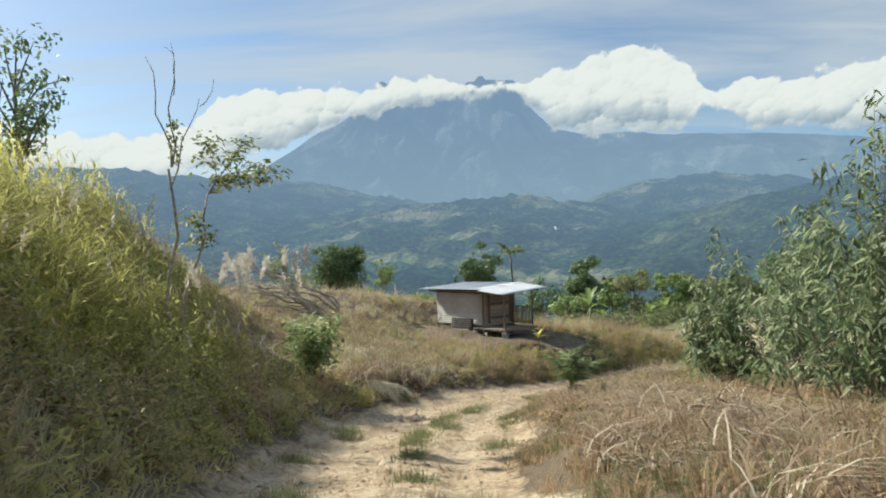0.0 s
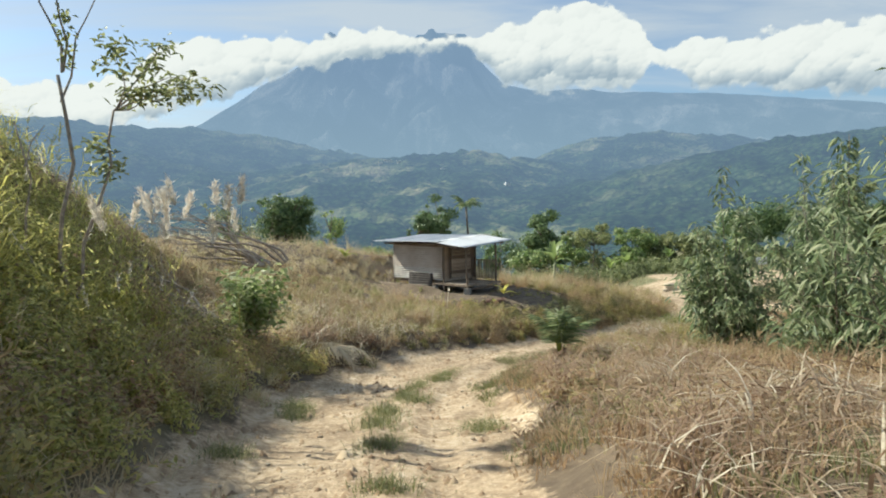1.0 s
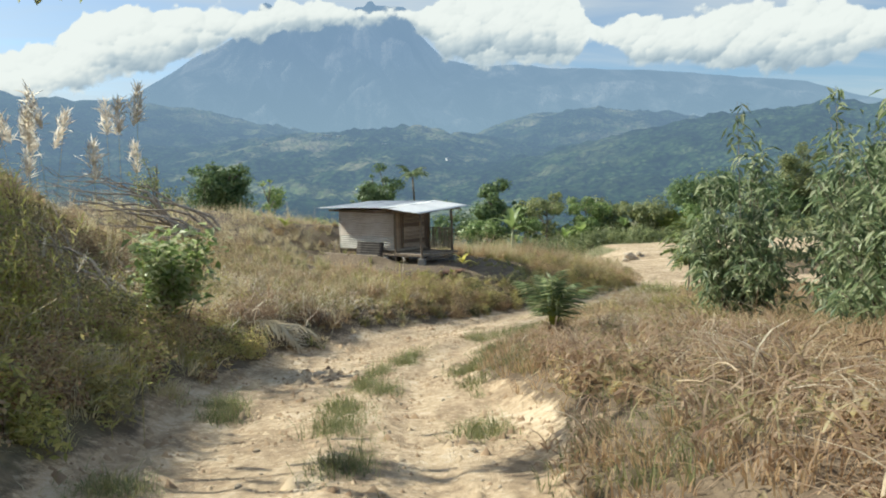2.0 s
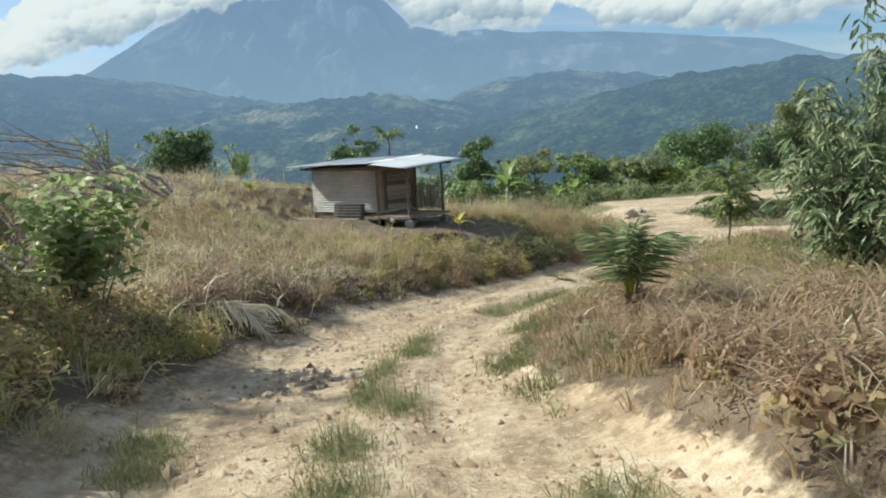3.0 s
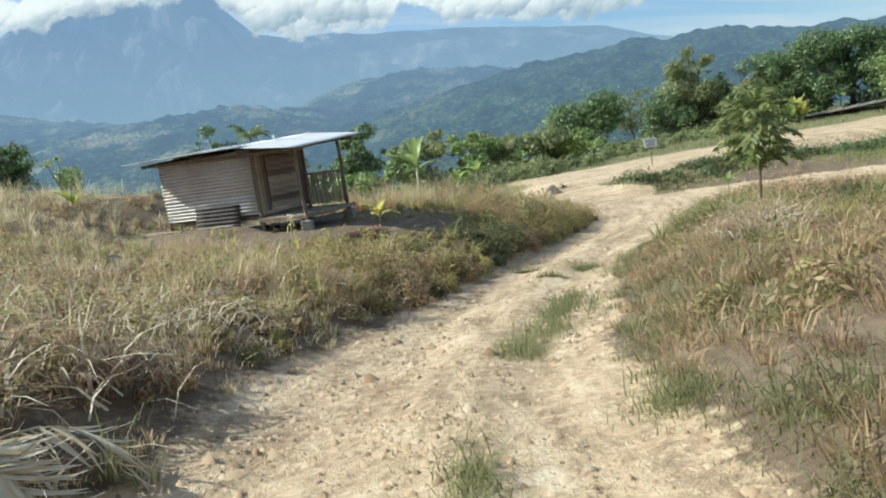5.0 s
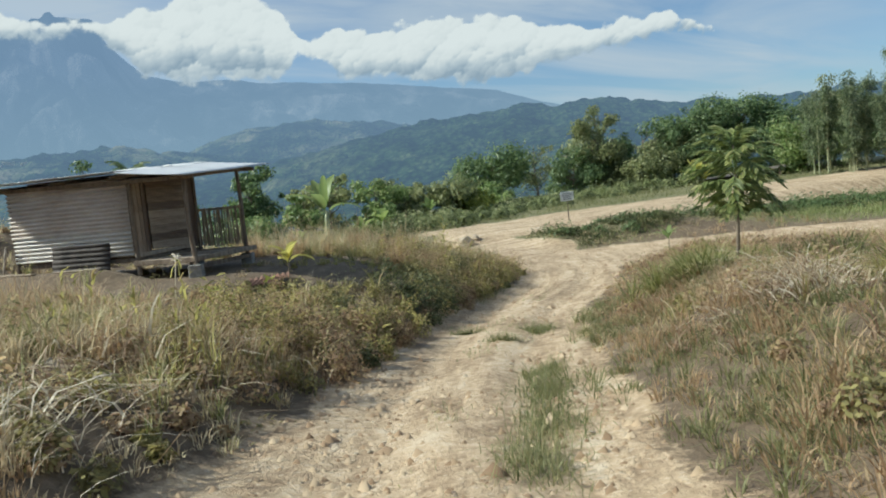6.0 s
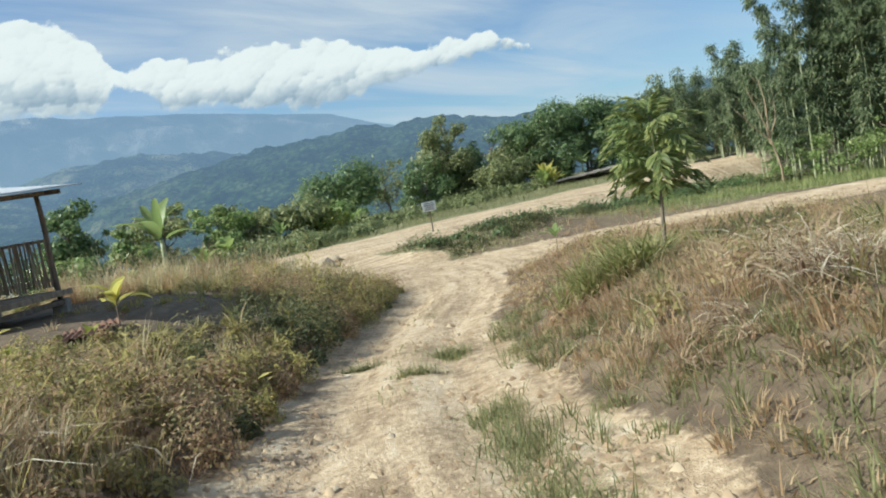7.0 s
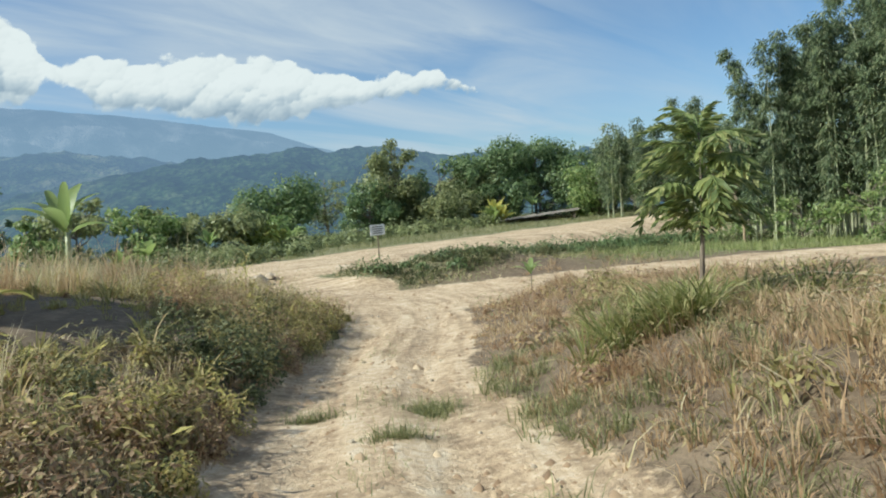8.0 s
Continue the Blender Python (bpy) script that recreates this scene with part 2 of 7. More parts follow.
MAT_WILLOW = leafy("grey-green narrow leaves", [(0.11, 0.16, 0.075), (0.21, 0.275, 0.135), (0.35, 0.41, 0.22), (0.54, 0.56, 0.36)], 0.52, 0.4)
MAT_LIME = leafy("yellow-green leaves", [(0.20, 0.26, 0.05), (0.34, 0.38, 0.08), (0.48, 0.46, 0.12)], 0.45, 0.4)
MAT_PALM = leafy("palm leaflets", [(0.11, 0.165, 0.075), (0.195, 0.265, 0.12), (0.31, 0.38, 0.19), (0.50, 0.51, 0.30)], 0.48, 0.5)
MAT_BARK = solid("grey-brown bark", [(0.10, 0.08, 0.06), (0.20, 0.16, 0.12), (0.32, 0.27, 0.21)], 9.0, 0.9, 0.6, 70.0, stretch=(1, 1, 0.3))
MAT_DEADWOOD = solid("grey dead wood", [(0.20, 0.16, 0.13), (0.38, 0.32, 0.26), (0.56, 0.49, 0.41)], 9.0, 0.9, 0.6, 70.0)
MAT_BAMBOO = solid("bamboo culms", [(0.24, 0.26, 0.14), (0.40, 0.42, 0.25), (0.55, 0.55, 0.38)], 5.0, 0.5, 0.2)
MAT_STONE = solid("pale stone", [(0.30, 0.24, 0.17), (0.46, 0.38, 0.28), (0.60, 0.52, 0.40)], 14.0, 0.9, 0.6)
MAT_CONCRETE = solid("grey concrete", [(0.17, 0.16, 0.145), (0.27, 0.26, 0.235), (0.37, 0.36, 0.33)], 9.0, 0.9, 0.5)
MAT_BOARD = solid("weathered brown boards", [(0.15, 0.105, 0.075), (0.30, 0.22, 0.155), (0.46, 0.36, 0.26)], 5.0, 0.85, 0.5, 40.0, stretch=(1, 1, 0.25), spread=0.4)
MAT_BOARD_FLAT = solid("weathered level boards", [(0.15, 0.105, 0.075), (0.28, 0.21, 0.15), (0.44, 0.35, 0.26)], 5.0, 0.85, 0.5, 40.0, stretch=(0.3, 0.3, 2.0), spread=0.4)
MAT_POST = solid("dark timber posts", [(0.10, 0.075, 0.055), (0.19, 0.145, 0.105), (0.31, 0.25, 0.19)], 7.0, 0.9, 0.5, 50.0, stretch=(1, 1, 0.3))
MAT_SLAT = solid("grey fence slats", [(0.20, 0.155, 0.11), (0.36, 0.29, 0.215), (0.50, 0.42, 0.33)], 7.0, 0.9, 0.4, 50.0, stretch=(1, 1, 0.3), spread=0.4)
MAT_ZINC = solid("dull galvanised sheet", [(0.46, 0.43, 0.38), (0.64, 0.61, 0.56), (0.76, 0.74, 0.70)], 1.3, 0.5, 0.15, 25.0, metal=0.1)
MAT_ROOF = solid("bright galvanised roof sheet", [(0.55, 0.56, 0.56), (0.68, 0.69, 0.69), (0.80, 0.80, 0.79)], 0.9, 0.38, 0.12, 20.0, metal=0.3)
MAT_RUST = solid("dark rusty sheet", [(0.032, 0.028, 0.026), (0.058, 0.05, 0.045), (0.10, 0.085, 0.075)], 4.0, 0.85, 0.3, 30.0)
MAT_SIGN = solid("white sign paint", [(0.70, 0.70, 0.66), (0.80, 0.80, 0.77), (0.86, 0.86, 0.84)], 6.0, 0.6, 0.1)
MAT_INK = solid("grey lettering", [(0.20, 0.20, 0.20), (0.26, 0.26, 0.26)], 6.0, 0.7, 0.1)
MAT_RED = leafy("reddish dry grass", [(0.25, 0.15, 0.09), (0.42, 0.28, 0.165), (0.54, 0.385, 0.225), (0.63, 0.49, 0.30), (0.40, 0.34, 0.16)], 0.45, patch=0.5)
MAT_CLOD = leafy("crumbled earth", [(0.26, 0.17, 0.10), (0.44, 0.31, 0.19), (0.62, 0.49, 0.33)], 0.0, 0.95)
MAT_BAMBOOLEAF = leafy("bamboo leaves", [(0.085, 0.125, 0.07), (0.155, 0.21, 0.11), (0.26, 0.32, 0.17), (0.42, 0.45, 0.26)], 0.5, 0.45)
MAT_LIMEGRASS = leafy("coarse yellow-green grass", [(0.15, 0.165, 0.055), (0.24, 0.27, 0.085), (0.38, 0.385, 0.145), (0.58, 0.51, 0.28)], 0.45)
MAT_PALE = leafy("pale broad leaves", [(0.18, 0.26, 0.08), (0.32, 0.41, 0.15), (0.48, 0.54, 0.27), (0.58, 0.58, 0.38)], 0.5, 0.45)
MAT_BRUSH = leafy("dark brush leaves", [(0.15, 0.13, 0.065), (0.26, 0.235, 0.10), (0.40, 0.36, 0.14), (0.50, 0.42, 0.20)], 0.42, patch=0.4)
MAT_BROWNLEAF = leafy("withered brown leaves", [(0.22, 0.14, 0.085), (0.42, 0.285, 0.175), (0.60, 0.445, 0.27), (0.54, 0.47, 0.22)], 0.52)
MAT_GOLDLEAF = leafy("yellowing leaves", [(0.23, 0.205, 0.08), (0.38, 0.35, 0.125), (0.58, 0.52, 0.19), (0.52, 0.39, 0.21)], 0.54)
MAT_RIM = leafy("mixed shrub leaves", [(0.24, 0.19, 0.11), (0.17, 0.20, 0.09), (0.28, 0.32, 0.145), (0.40, 0.43, 0.20), (0.54, 0.52, 0.31)], 0.5, 0.5, patch=0.5)
MAT_CANE = solid("dry brown stems", [(0.17, 0.105, 0.06), (0.33, 0.225, 0.135), (0.56, 0.44, 0.30)], 6.0, 0.8, 0.3, 40.0, spread=0.6)
MAT_SCRUB = leafy("dark scrub leaves", [(0.055, 0.07, 0.03), (0.11, 0.13, 0.055), (0.19, 0.20, 0.085), (0.30, 0.26, 0.14)], 0.4, patch=0.4)
MAT_HOUSE = solid("far white walls", [(0.70, 0.70, 0.68), (0.80, 0.80, 0.78)], 0.2, 0.8, 0.1)
MAT_OLDRUST = solid("red-brown rust", [(0.10, 0.05, 0.035), (0.20, 0.105, 0.07), (0.30, 0.19, 0.13)], 5.0, 0.85, 0.3, 30.0, metal=0.1)
MAT_ZINC_OLD = solid("rust-stained galvanised sheet", [(0.38, 0.305, 0.24), (0.57, 0.50, 0.43), (0.72, 0.67, 0.61)], 1.6, 0.6, 0.2, 25.0, stretch=(0.6, 0.6, 2.4))
MAT_SHEDROOF = solid("grey-brown weathered sheet", [(0.09, 0.075, 0.062), (0.19, 0.165, 0.14), (0.33, 0.30, 0.26)], 1.8, 0.8, 0.3, 25.0)
MAT_SHOOT = leafy("bright yellow-green shoot leaves", [(0.46, 0.46, 0.10), (0.62, 0.58, 0.15), (0.74, 0.68, 0.24)], 0.5, 0.4)
MAT_SAPLING = leafy("sapling leaves", [(0.12, 0.165, 0.06), (0.21, 0.265, 0.095), (0.35, 0.40, 0.15), (0.52, 0.52, 0.23)], 0.5, 0.45)
MAT_FRESH = leafy("fresh green grass", [(0.16, 0.205, 0.075), (0.27, 0.32, 0.115), (0.40, 0.43, 0.18), (0.52, 0.49, 0.26)], 0.45, patch=0.4)
MAT_BANANA = leafy("banana leaves", [(0.19, 0.27, 0.08), (0.30, 0.39, 0.12), (0.43, 0.50, 0.18)], 0.55, 0.4)
MAT_PALECANE = solid("bleached stems", [(0.26, 0.18, 0.11), (0.45, 0.345, 0.235), (0.64, 0.54, 0.41)], 6.0, 0.8, 0.3, 40.0, spread=0.5)

# ---- the lie of the land ----
def lattice(ix, iy, seed):
    h = np.sin(ix * 127.1 + iy * 311.7 + seed * 74.7) * 43758.5453
    return h - np.floor(h)


def value_noise(x, y, seed=0):
    ix, iy = np.floor(x), np.floor(y)
    fx, fy = x - ix, y - iy
    fx, fy = fx * fx * (3 - 2 * fx), fy * fy * (3 - 2 * fy)
    a, b = lattice(ix, iy, seed), lattice(ix + 1, iy, seed)
    c, d = lattice(ix, iy + 1, seed), lattice(ix + 1, iy + 1, seed)
    return (a + (b - a) * fx) * (1 - fy) + (c + (d - c) * fx) * fy


def fbm(x, y, octaves=4, seed=0, gain=0.5):
    total, amp, norm = 0.0, 1.0, 0.0
    for k in range(octaves):
        total, norm = total + amp * value_noise(x * 2 ** k + 17.3 * k, y * 2 ** k - 9.1 * k, seed + k), norm + amp
        amp *= gain
    return total / norm


def smooth(a, b, x):
    t = np.clip((x - a) / (b - a), 0, 1)
    return t * t * (3 - 2 * t)


def spread_line(points, step=0.25):
    p = np.array(points, float)
    s = np.concatenate([[0], np.cumsum(np.hypot(*np.diff(p[:, :2], axis=0).T))])
    q = np.arange(0, s[-1], step)
    line = np.stack([np.interp(q, s, p[:, k]) for k in range(3)], 1)
    for _ in range(60):
        line[1:-1] = (line[:-2] + 2 * line[1:-1] + line[2:]) / 4
    return line


# centre lines of the track, the road it meets, and the ramp up to the levelled site
TRACK = spread_line([(-0.2, -40, 5.0), (-0.2, -14, 1.6), (-0.3, 0, 0.0), (-0.55, 5, -0.56), (-0.7, 11, -1.62), (-0.5, 16, -2.27), (-0.05, 20, -2.70),
                     (1.2, 24, -3.12), (3.0, 27.3, -3.50), (5.3, 30.8, -3.88), (8.5, 34.6, -4.22), (12.1, 38.1, -4.48), (16.0, 41.2, -4.62), (18.8, 45.4, -4.55)])
CROSS = spread_line([(16.5, 49.0, -4.35), (17.0, 45.5, -4.55), (20.0, 43.2, -4.6), (24.5, 40.6, -4.45), (28.5, 36.5, -4.2), (31.5, 31.0, -3.9), (35.0, 22.0, -3.4), (40, 8, -2.6)])


def beside(line, x, y):
    """Signed distance from a line (left of it: positive), its height there, and how far along."""
    shape = x.shape
    x, y = x.ravel(), y.ravel()
    d, z, s = np.empty(len(x)), np.empty(len(x)), np.empty(len(x))
    turn = np.gradient(line[:, :2], axis=0)
    turn /= np.hypot(turn[:, 0], turn[:, 1])[:, None]
    for i in range(0, len(x), 20000):
        dx, dy = x[i:i + 20000, None] - line[None, :, 0], y[i:i + 20000, None] - line[None, :, 1]
        k = np.argmin(dx * dx + dy * dy, 1)
        r = np.arange(len(k))
        dx, dy = dx[r, k], dy[r, k]
        side = turn[k, 0] * dy - turn[k, 1] * dx
        d[i:i + 20000] = np.where(side >= 0, 1, -1) * np.hypot(dx, dy)
        z[i:i + 20000], s[i:i + 20000] = line[k, 2], line[k, 1]
    return d.reshape(shape), z.reshape(shape), s.reshape(shape)


def land(x, y):
    """Height of the ground, how much of it is bare track, how green its turf is, and the place beside the track."""
    d, zc, s = beside(TRACK, x, y)
    # the track is wider on its left, most of all where it comes out of the cutting
    d = d - np.interp(s, [3, 9, 13, 23, 26, 29, 31, 35, 38], [0.2, 0.7, 1.0, 1.05, 0.75, 0.35, 0.0, -0.15, 0.0]) * smooth(0.2, 1.9, d)
    left, right = np.maximum(d, 0), np.maximum(-d, 0)
    lump = (fbm(x * 0.35, y * 0.35, 4, 3) - 0.5)
    bank = 0.56 * np.clip(left - 1.6, 0, 1.4) + 0.80 * np.clip(left - 3.0, 0, 6.0) + 0.20 * np.clip(left - 9.0, 0, 20)
    bank *= 1 + 0.22 * (1 - smooth(6, 13, s))
    reach = 0.9 * np.clip(left - 5.0, 0, 6.0)
    field = 0.5 * smooth(1.4, 3.2, left) + (0.13 * np.clip(left - 2.0, 0, 5) + 0.20 * np.clip(left - 7.0, 0, 14))
    off_left = bank + (field - bank) * smooth(15.0, 22.5, s - reach)
    # the right edge is worn wide where the litter begins
    worn = np.interp(s, [12, 13.5, 17, 19], [0.0, 0.7, 0.6, 0.0]) * (d < 0)
    near_right = 0.55 * smooth(1.4 + 0.8 * worn, 3.0 + 0.3 * worn, right) + 0.03 * np.clip(right - 3, 0, 8)
    late_right = 0.80 * smooth(1.5, 4.2, right) - 0.04 * np.clip(right - 7, 0, 15)
    off_right = near_right + (late_right - near_right) * smooth(20, 27, s)
    gully = np.abs(fbm(d * 1.4 + 7, s * 0.26, 4, 12) - 0.5) * 0.20 + np.abs(fbm(x * 2.6, y * 2.1, 3, 14) - 0.5) * 0.06
    rut = gully * smooth(2.2, 1.2, np.abs(d)) + 0.08 * np.exp(-((np.abs(d) - 0.78) / 0.32) ** 2) * smooth(2.0, 1.4, np.abs(d))
    z = zc + np.where(d > 0, off_left, off_right) - rut + lump * 0.55 * smooth(1.5, 5, np.abs(d)) + 0.07 * (fbm(x * 1.6, y * 1.6, 3, 9) - 0.5)
    # the levelled yard round the hut
    hut_away = np.hypot(x - 3.0, y - 42.2)
    z = z + (-2.76 - z) * smooth(8.2, 2.9, hut_away)
    lx, ly = 0.678 * (x - 2.149) - 0.735 * (y - 41.012), 0.735 * (x - 2.149) + 0.678 * (y - 41.012)
    z = z + 0.40 * smooth(1.35, 0.5, np.hypot((lx + 1.5) / 2.4, (ly + 0.95) / 0.75))
    # beyond the junction: open turf, then the levelled site with its bare front edge
    q = (y - 51.2) + 0.318 * (x - 22.0)
    q = q / 1.05
    z_far = -4.45 + 0.25 * lump
    z = z + (z_far - z) * smooth(46.0, 54.0, y - 0.15 * (x - 15) * (x < 15)) * smooth(2.0, 10.0, x)
    z_site = -3.85 + 0.032 * np.clip(x - 20, 0, 50) + 0.12 * lump
    on_site = smooth(0.0, 2.4, q) * smooth(17.0, 20.5, x)
    z = z + (z_site - z) * on_site
    dc, z2, s2 = beside(CROSS, x, y)
    wide = 2.3 + 0.9 * smooth(30, 44, s2)
    z = z + (z2 - z) * smooth(wide + 3.0, wide - 0.6, np.abs(dc)) * (1 - on_site)
    # the ridge drops away on all sides
    away = np.hypot((x - 12) / 1.15, y - 26)
    z = z - 0.20 * np.clip(away - 44 - 18 * smooth(15, 32, x) * smooth(20, 40, y), 0, 300) ** 1.15
    z = z - 0.20 * np.clip(y - 48.5, 0, 30) * smooth(12, 2, x)
    fray = 0.9 * (fbm(x * 0.8, y * 0.8, 3, 21) - 0.5)
    bare = smooth(2.35, 1.35, np.abs(d) + fray - worn) * smooth(49, 46, s)
    bare = np.maximum(bare, smooth(wide + 0.6, wide - 0.5, np.abs(dc) + fray))
    site = smooth(0.2, 1.6, q + fray) * smooth(8.8, 7.0, q + fray - 0.05 * (x - 22)) * smooth(18.5, 21, x + fray) * smooth(58, 52, x)
    ramp = smooth(2.6, 1.6, np.hypot((x - 19.0) / 1.2, (y - 50.5) / 3.0) + fray)
    bare = np.maximum(bare, np.maximum(site, ramp))
    bare = np.maximum(bare, 0.25 * smooth(5.0, 3.4, hut_away + fray))
    green = smooth(44, 50, y) * smooth(4, 9, x)
    green = np.maximum(green, 0.95 * smooth(2.8, 4.6, dc + 1.5 * fray) * smooth(27, 31, x))
    green = np.maximum(green, smooth(1.6, 3.0, left) * smooth(20, 14, s))
    green = np.maximum(green, smooth(85, 110, np.hypot(x, y)))
    return z, np.clip(bare, 0, 1), np.clip(green, 0, 1), d, s


def steps_for(lo, hi, a, b, fine):
    """Grid lines: fine between a and b, then ever wider out to lo and hi."""
    mid = list(np.arange(a, b, fine))
    out, step = [b], fine
    while out[-1] < hi:
        step *= 1.12
        out.append(out[-1] + step)
    back, step = [a], fine
    while back[-1] > lo:
        step *= 1.12
        back.append(back[-1] - step)
    return np.array(back[:0:-1] + mid + out)


def mesh_of(name, verts, faces, mat=None, shade=False, attrs=None):
    """A mesh from arrays of points and of triangles or quads."""
    me = bpy.data.meshes.new(name)
    verts, faces = np.ascontiguousarray(verts, dtype=np.float32), np.ascontiguousarray(faces, dtype=np.int32)
    k = faces.shape[1]
    me.vertices.add(len(verts))
    me.vertices.foreach_set("co", verts.ravel())
    me.loops.add(faces.size)
    me.loops.foreach_set("vertex_index", faces.ravel())
    me.polygons.add(len(faces))
    me.polygons.foreach_set("loop_start", np.arange(0, faces.size, k, dtype=np.int32))
    if shade:
        me.polygons.foreach_set("use_smooth", np.ones(len(faces), dtype=bool))
    for key, values in (attrs or {}).items():
        me.attributes.new(key, "FLOAT", "POINT").data.foreach_set("value", np.ascontiguousarray(values, dtype=np.float32))
    me.update(calc_edges=True)
    if mat:
        me.materials.append(mat)
    return me


def grid_faces(rows, cols):
    i = np.arange(rows * cols).reshape(rows, cols)
    return np.stack([i[:-1, :-1], i[:-1, 1:], i[1:, 1:], i[1:, :-1]], -1).reshape(-1, 4)


GX, GY = steps_for(-150, 170, -14, 40, 0.22), steps_for(-90, 190, -2, 56, 0.22)
XX, YY = np.meshgrid(GX, GY)
ZZ, BARE, GREEN, SIDE, ALONG = land(XX, YY)
tagged(new("ground", mesh_of("ground", np.stack([XX, YY, ZZ], -1).reshape(-1, 3), grid_faces(*XX.shape), MAT_GROUND, True,
                             {"track": BARE.ravel(), "turf": GREEN.ravel(), "across": SIDE.ravel(), "along": ALONG.ravel()})),
       "hillside of dry soil and grass with a rutted orange dirt track", "ground", kind="structure")


def sample(field, x, y):
    """A field of the ground's grid at any place."""
    x, y = np.asarray(x, float), np.asarray(y, float)
    i, j = np.clip(np.searchsorted(GX, x) - 1, 0, len(GX) - 2), np.clip(np.searchsorted(GY, y) - 1, 0, len(GY) - 2)
    u, v = np.clip((x - GX[i]) / (GX[i + 1] - GX[i]), 0, 1), np.clip((y - GY[j]) / (GY[j + 1] - GY[j]), 0, 1)
    return (field[j, i] * (1 - u) + field[j, i + 1] * u) * (1 - v) + (field[j + 1, i] * (1 - u) + field[j + 1, i + 1] * u) * v


def floor_at(x, y):
    return float(sample(ZZ, x, y))


# ---- the distance: wooded hills, and the mountain ----
def far_land(az, r):
    e = {"left": np.interp(az, [-180, -60, -30, -24, -20, -14, -10, -8.5, -6, -3, 0, 8, 180], [4, 7.3, 7.0, 6.9, 6.6, 6.5, 6.2, 5.8, 5.2, 4.7, 4.0, 3, 3]),
         "mid": np.interp(az, [-180, -30, -12, -8, -3, 0, 4, 6.6, 8, 10, 14, 20, 30, 180], [2, 2.4, 3.0, 3.7, 4.3, 4.4, 4.7, 4.95, 4.6, 4.2, 3.5, 2.9, 2, 2]),
         "right": np.interp(az, [-180, 10, 14, 20, 25, 29, 32, 36, 39, 42, 44.5, 47, 55, 70, 100, 180], [1, 1.4, 2.2, 3.4, 4.3, 4.9, 5.2, 5.45, 5.3, 5.35, 4.9, 4.3, 4.0, 4, 3.5, 3]),
         "right_far": np.interp(az, [-180, 6, 10, 13, 16, 20, 24, 28, 34, 50, 180], [2, 2.6, 3.6, 4.9, 5.6, 5.85, 5.6, 4.9, 4.5, 4, 3]),
         "peak": np.interp(az, [-180, -60, -16, -14, -11.9, -10, -9, -8.4, -6, -5.2, -4.9, -4.5, -4.1, -3.8, -2, 0, 1.9, 2.2, 2.8, 3.1, 3.4, 3.7, 4.3, 5.9, 6.2, 6.6, 7.5, 8.9, 12, 16, 20, 24.6, 31.6, 35, 38, 41, 60, 180],
                           [4, 4, 6.0, 7.0, 8.4, 9.8, 10.4, 10.5, 12.0, 13.0, 13.75, 13.9, 13.7, 13.1, 13.2, 13.2, 13.3, 13.7, 13.75, 14.15, 14.2, 13.85, 13.85, 13.7, 13.4, 12.3, 11.2, 9.9, 9.3, 9.1, 8.9, 8.5, 7.3, 6.9, 5.8, 4.9, 3, 3])}
    x, y = r * np.sin(np.radians(az)), r * np.cos(np.radians(az))
    rough = fbm(x / 260, y / 260, 6, 40, 0.55) - 0.5
    spurs = np.abs(fbm(x / 420, y / 420, 4, 50) - 0.5) * 2
    gullies = np.abs(fbm(x / 130, y / 130, 4, 55) - 0.5) * 2
    floor_z = np.interp(r, [90, 140, 250, 420, 700, 1200, 2500, 5200], [-13, -26, -48, -62, -60, -40, 60, 150])
    z = floor_z + rough * 26 * smooth(150, 500, r)
    for key, r0, front, behind, shape in (("mid", 1500, 1050, 700, 1.25), ("left", 2050, 1250, 900, 1.2), ("right", 1150, 820, 600, 1.1), ("right_far", 1900, 900, 800, 1.2), ("peak", 4250, 1750, 900, 1.5)):
        top = r0 * np.tan(np.radians(e[key]))
        rise = np.where(r < r0, np.clip((r - r0 + front) / front, 0, 1) ** shape, np.clip(1 - (r - r0) / behind, 0, 1))
        wild = (1 - rise) * rise * 4
        h = floor_z + (top - floor_z) * rise - (spurs * 0.30 + gullies * 0.12) * wild * top + rough * (0.16 * wild + 0.05) * top
        z = np.maximum(z, h)
    canopy = (fbm(x / 24, y / 24, 3, 60) - 0.5) * 20 * smooth(400, 900, r) * smooth(3200, 2300, r)
    return z + canopy


AZ = np.radians(np.concatenate([np.arange(-180, -52, 4.0), np.arange(-52, -7, 0.30), np.arange(-7, 8, 0.12), np.arange(8, 104, 0.30), np.arange(104, 181, 4.0)]))
RR = np.concatenate([np.geomspace(92, 600, 34), np.geomspace(640, 2200, 100), np.linspace(2240, 4450, 70), [4600, 4800]])
AA, RG = np.meshgrid(AZ, RR)
far_z = far_land(np.degrees(AA), RG)
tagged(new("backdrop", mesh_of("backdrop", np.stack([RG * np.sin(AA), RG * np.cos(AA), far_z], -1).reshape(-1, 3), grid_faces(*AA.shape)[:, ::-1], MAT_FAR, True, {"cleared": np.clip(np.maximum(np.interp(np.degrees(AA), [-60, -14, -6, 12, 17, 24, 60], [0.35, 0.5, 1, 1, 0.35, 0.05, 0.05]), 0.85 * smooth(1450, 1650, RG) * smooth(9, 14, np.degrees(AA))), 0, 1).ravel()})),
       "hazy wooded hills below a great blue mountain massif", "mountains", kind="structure")

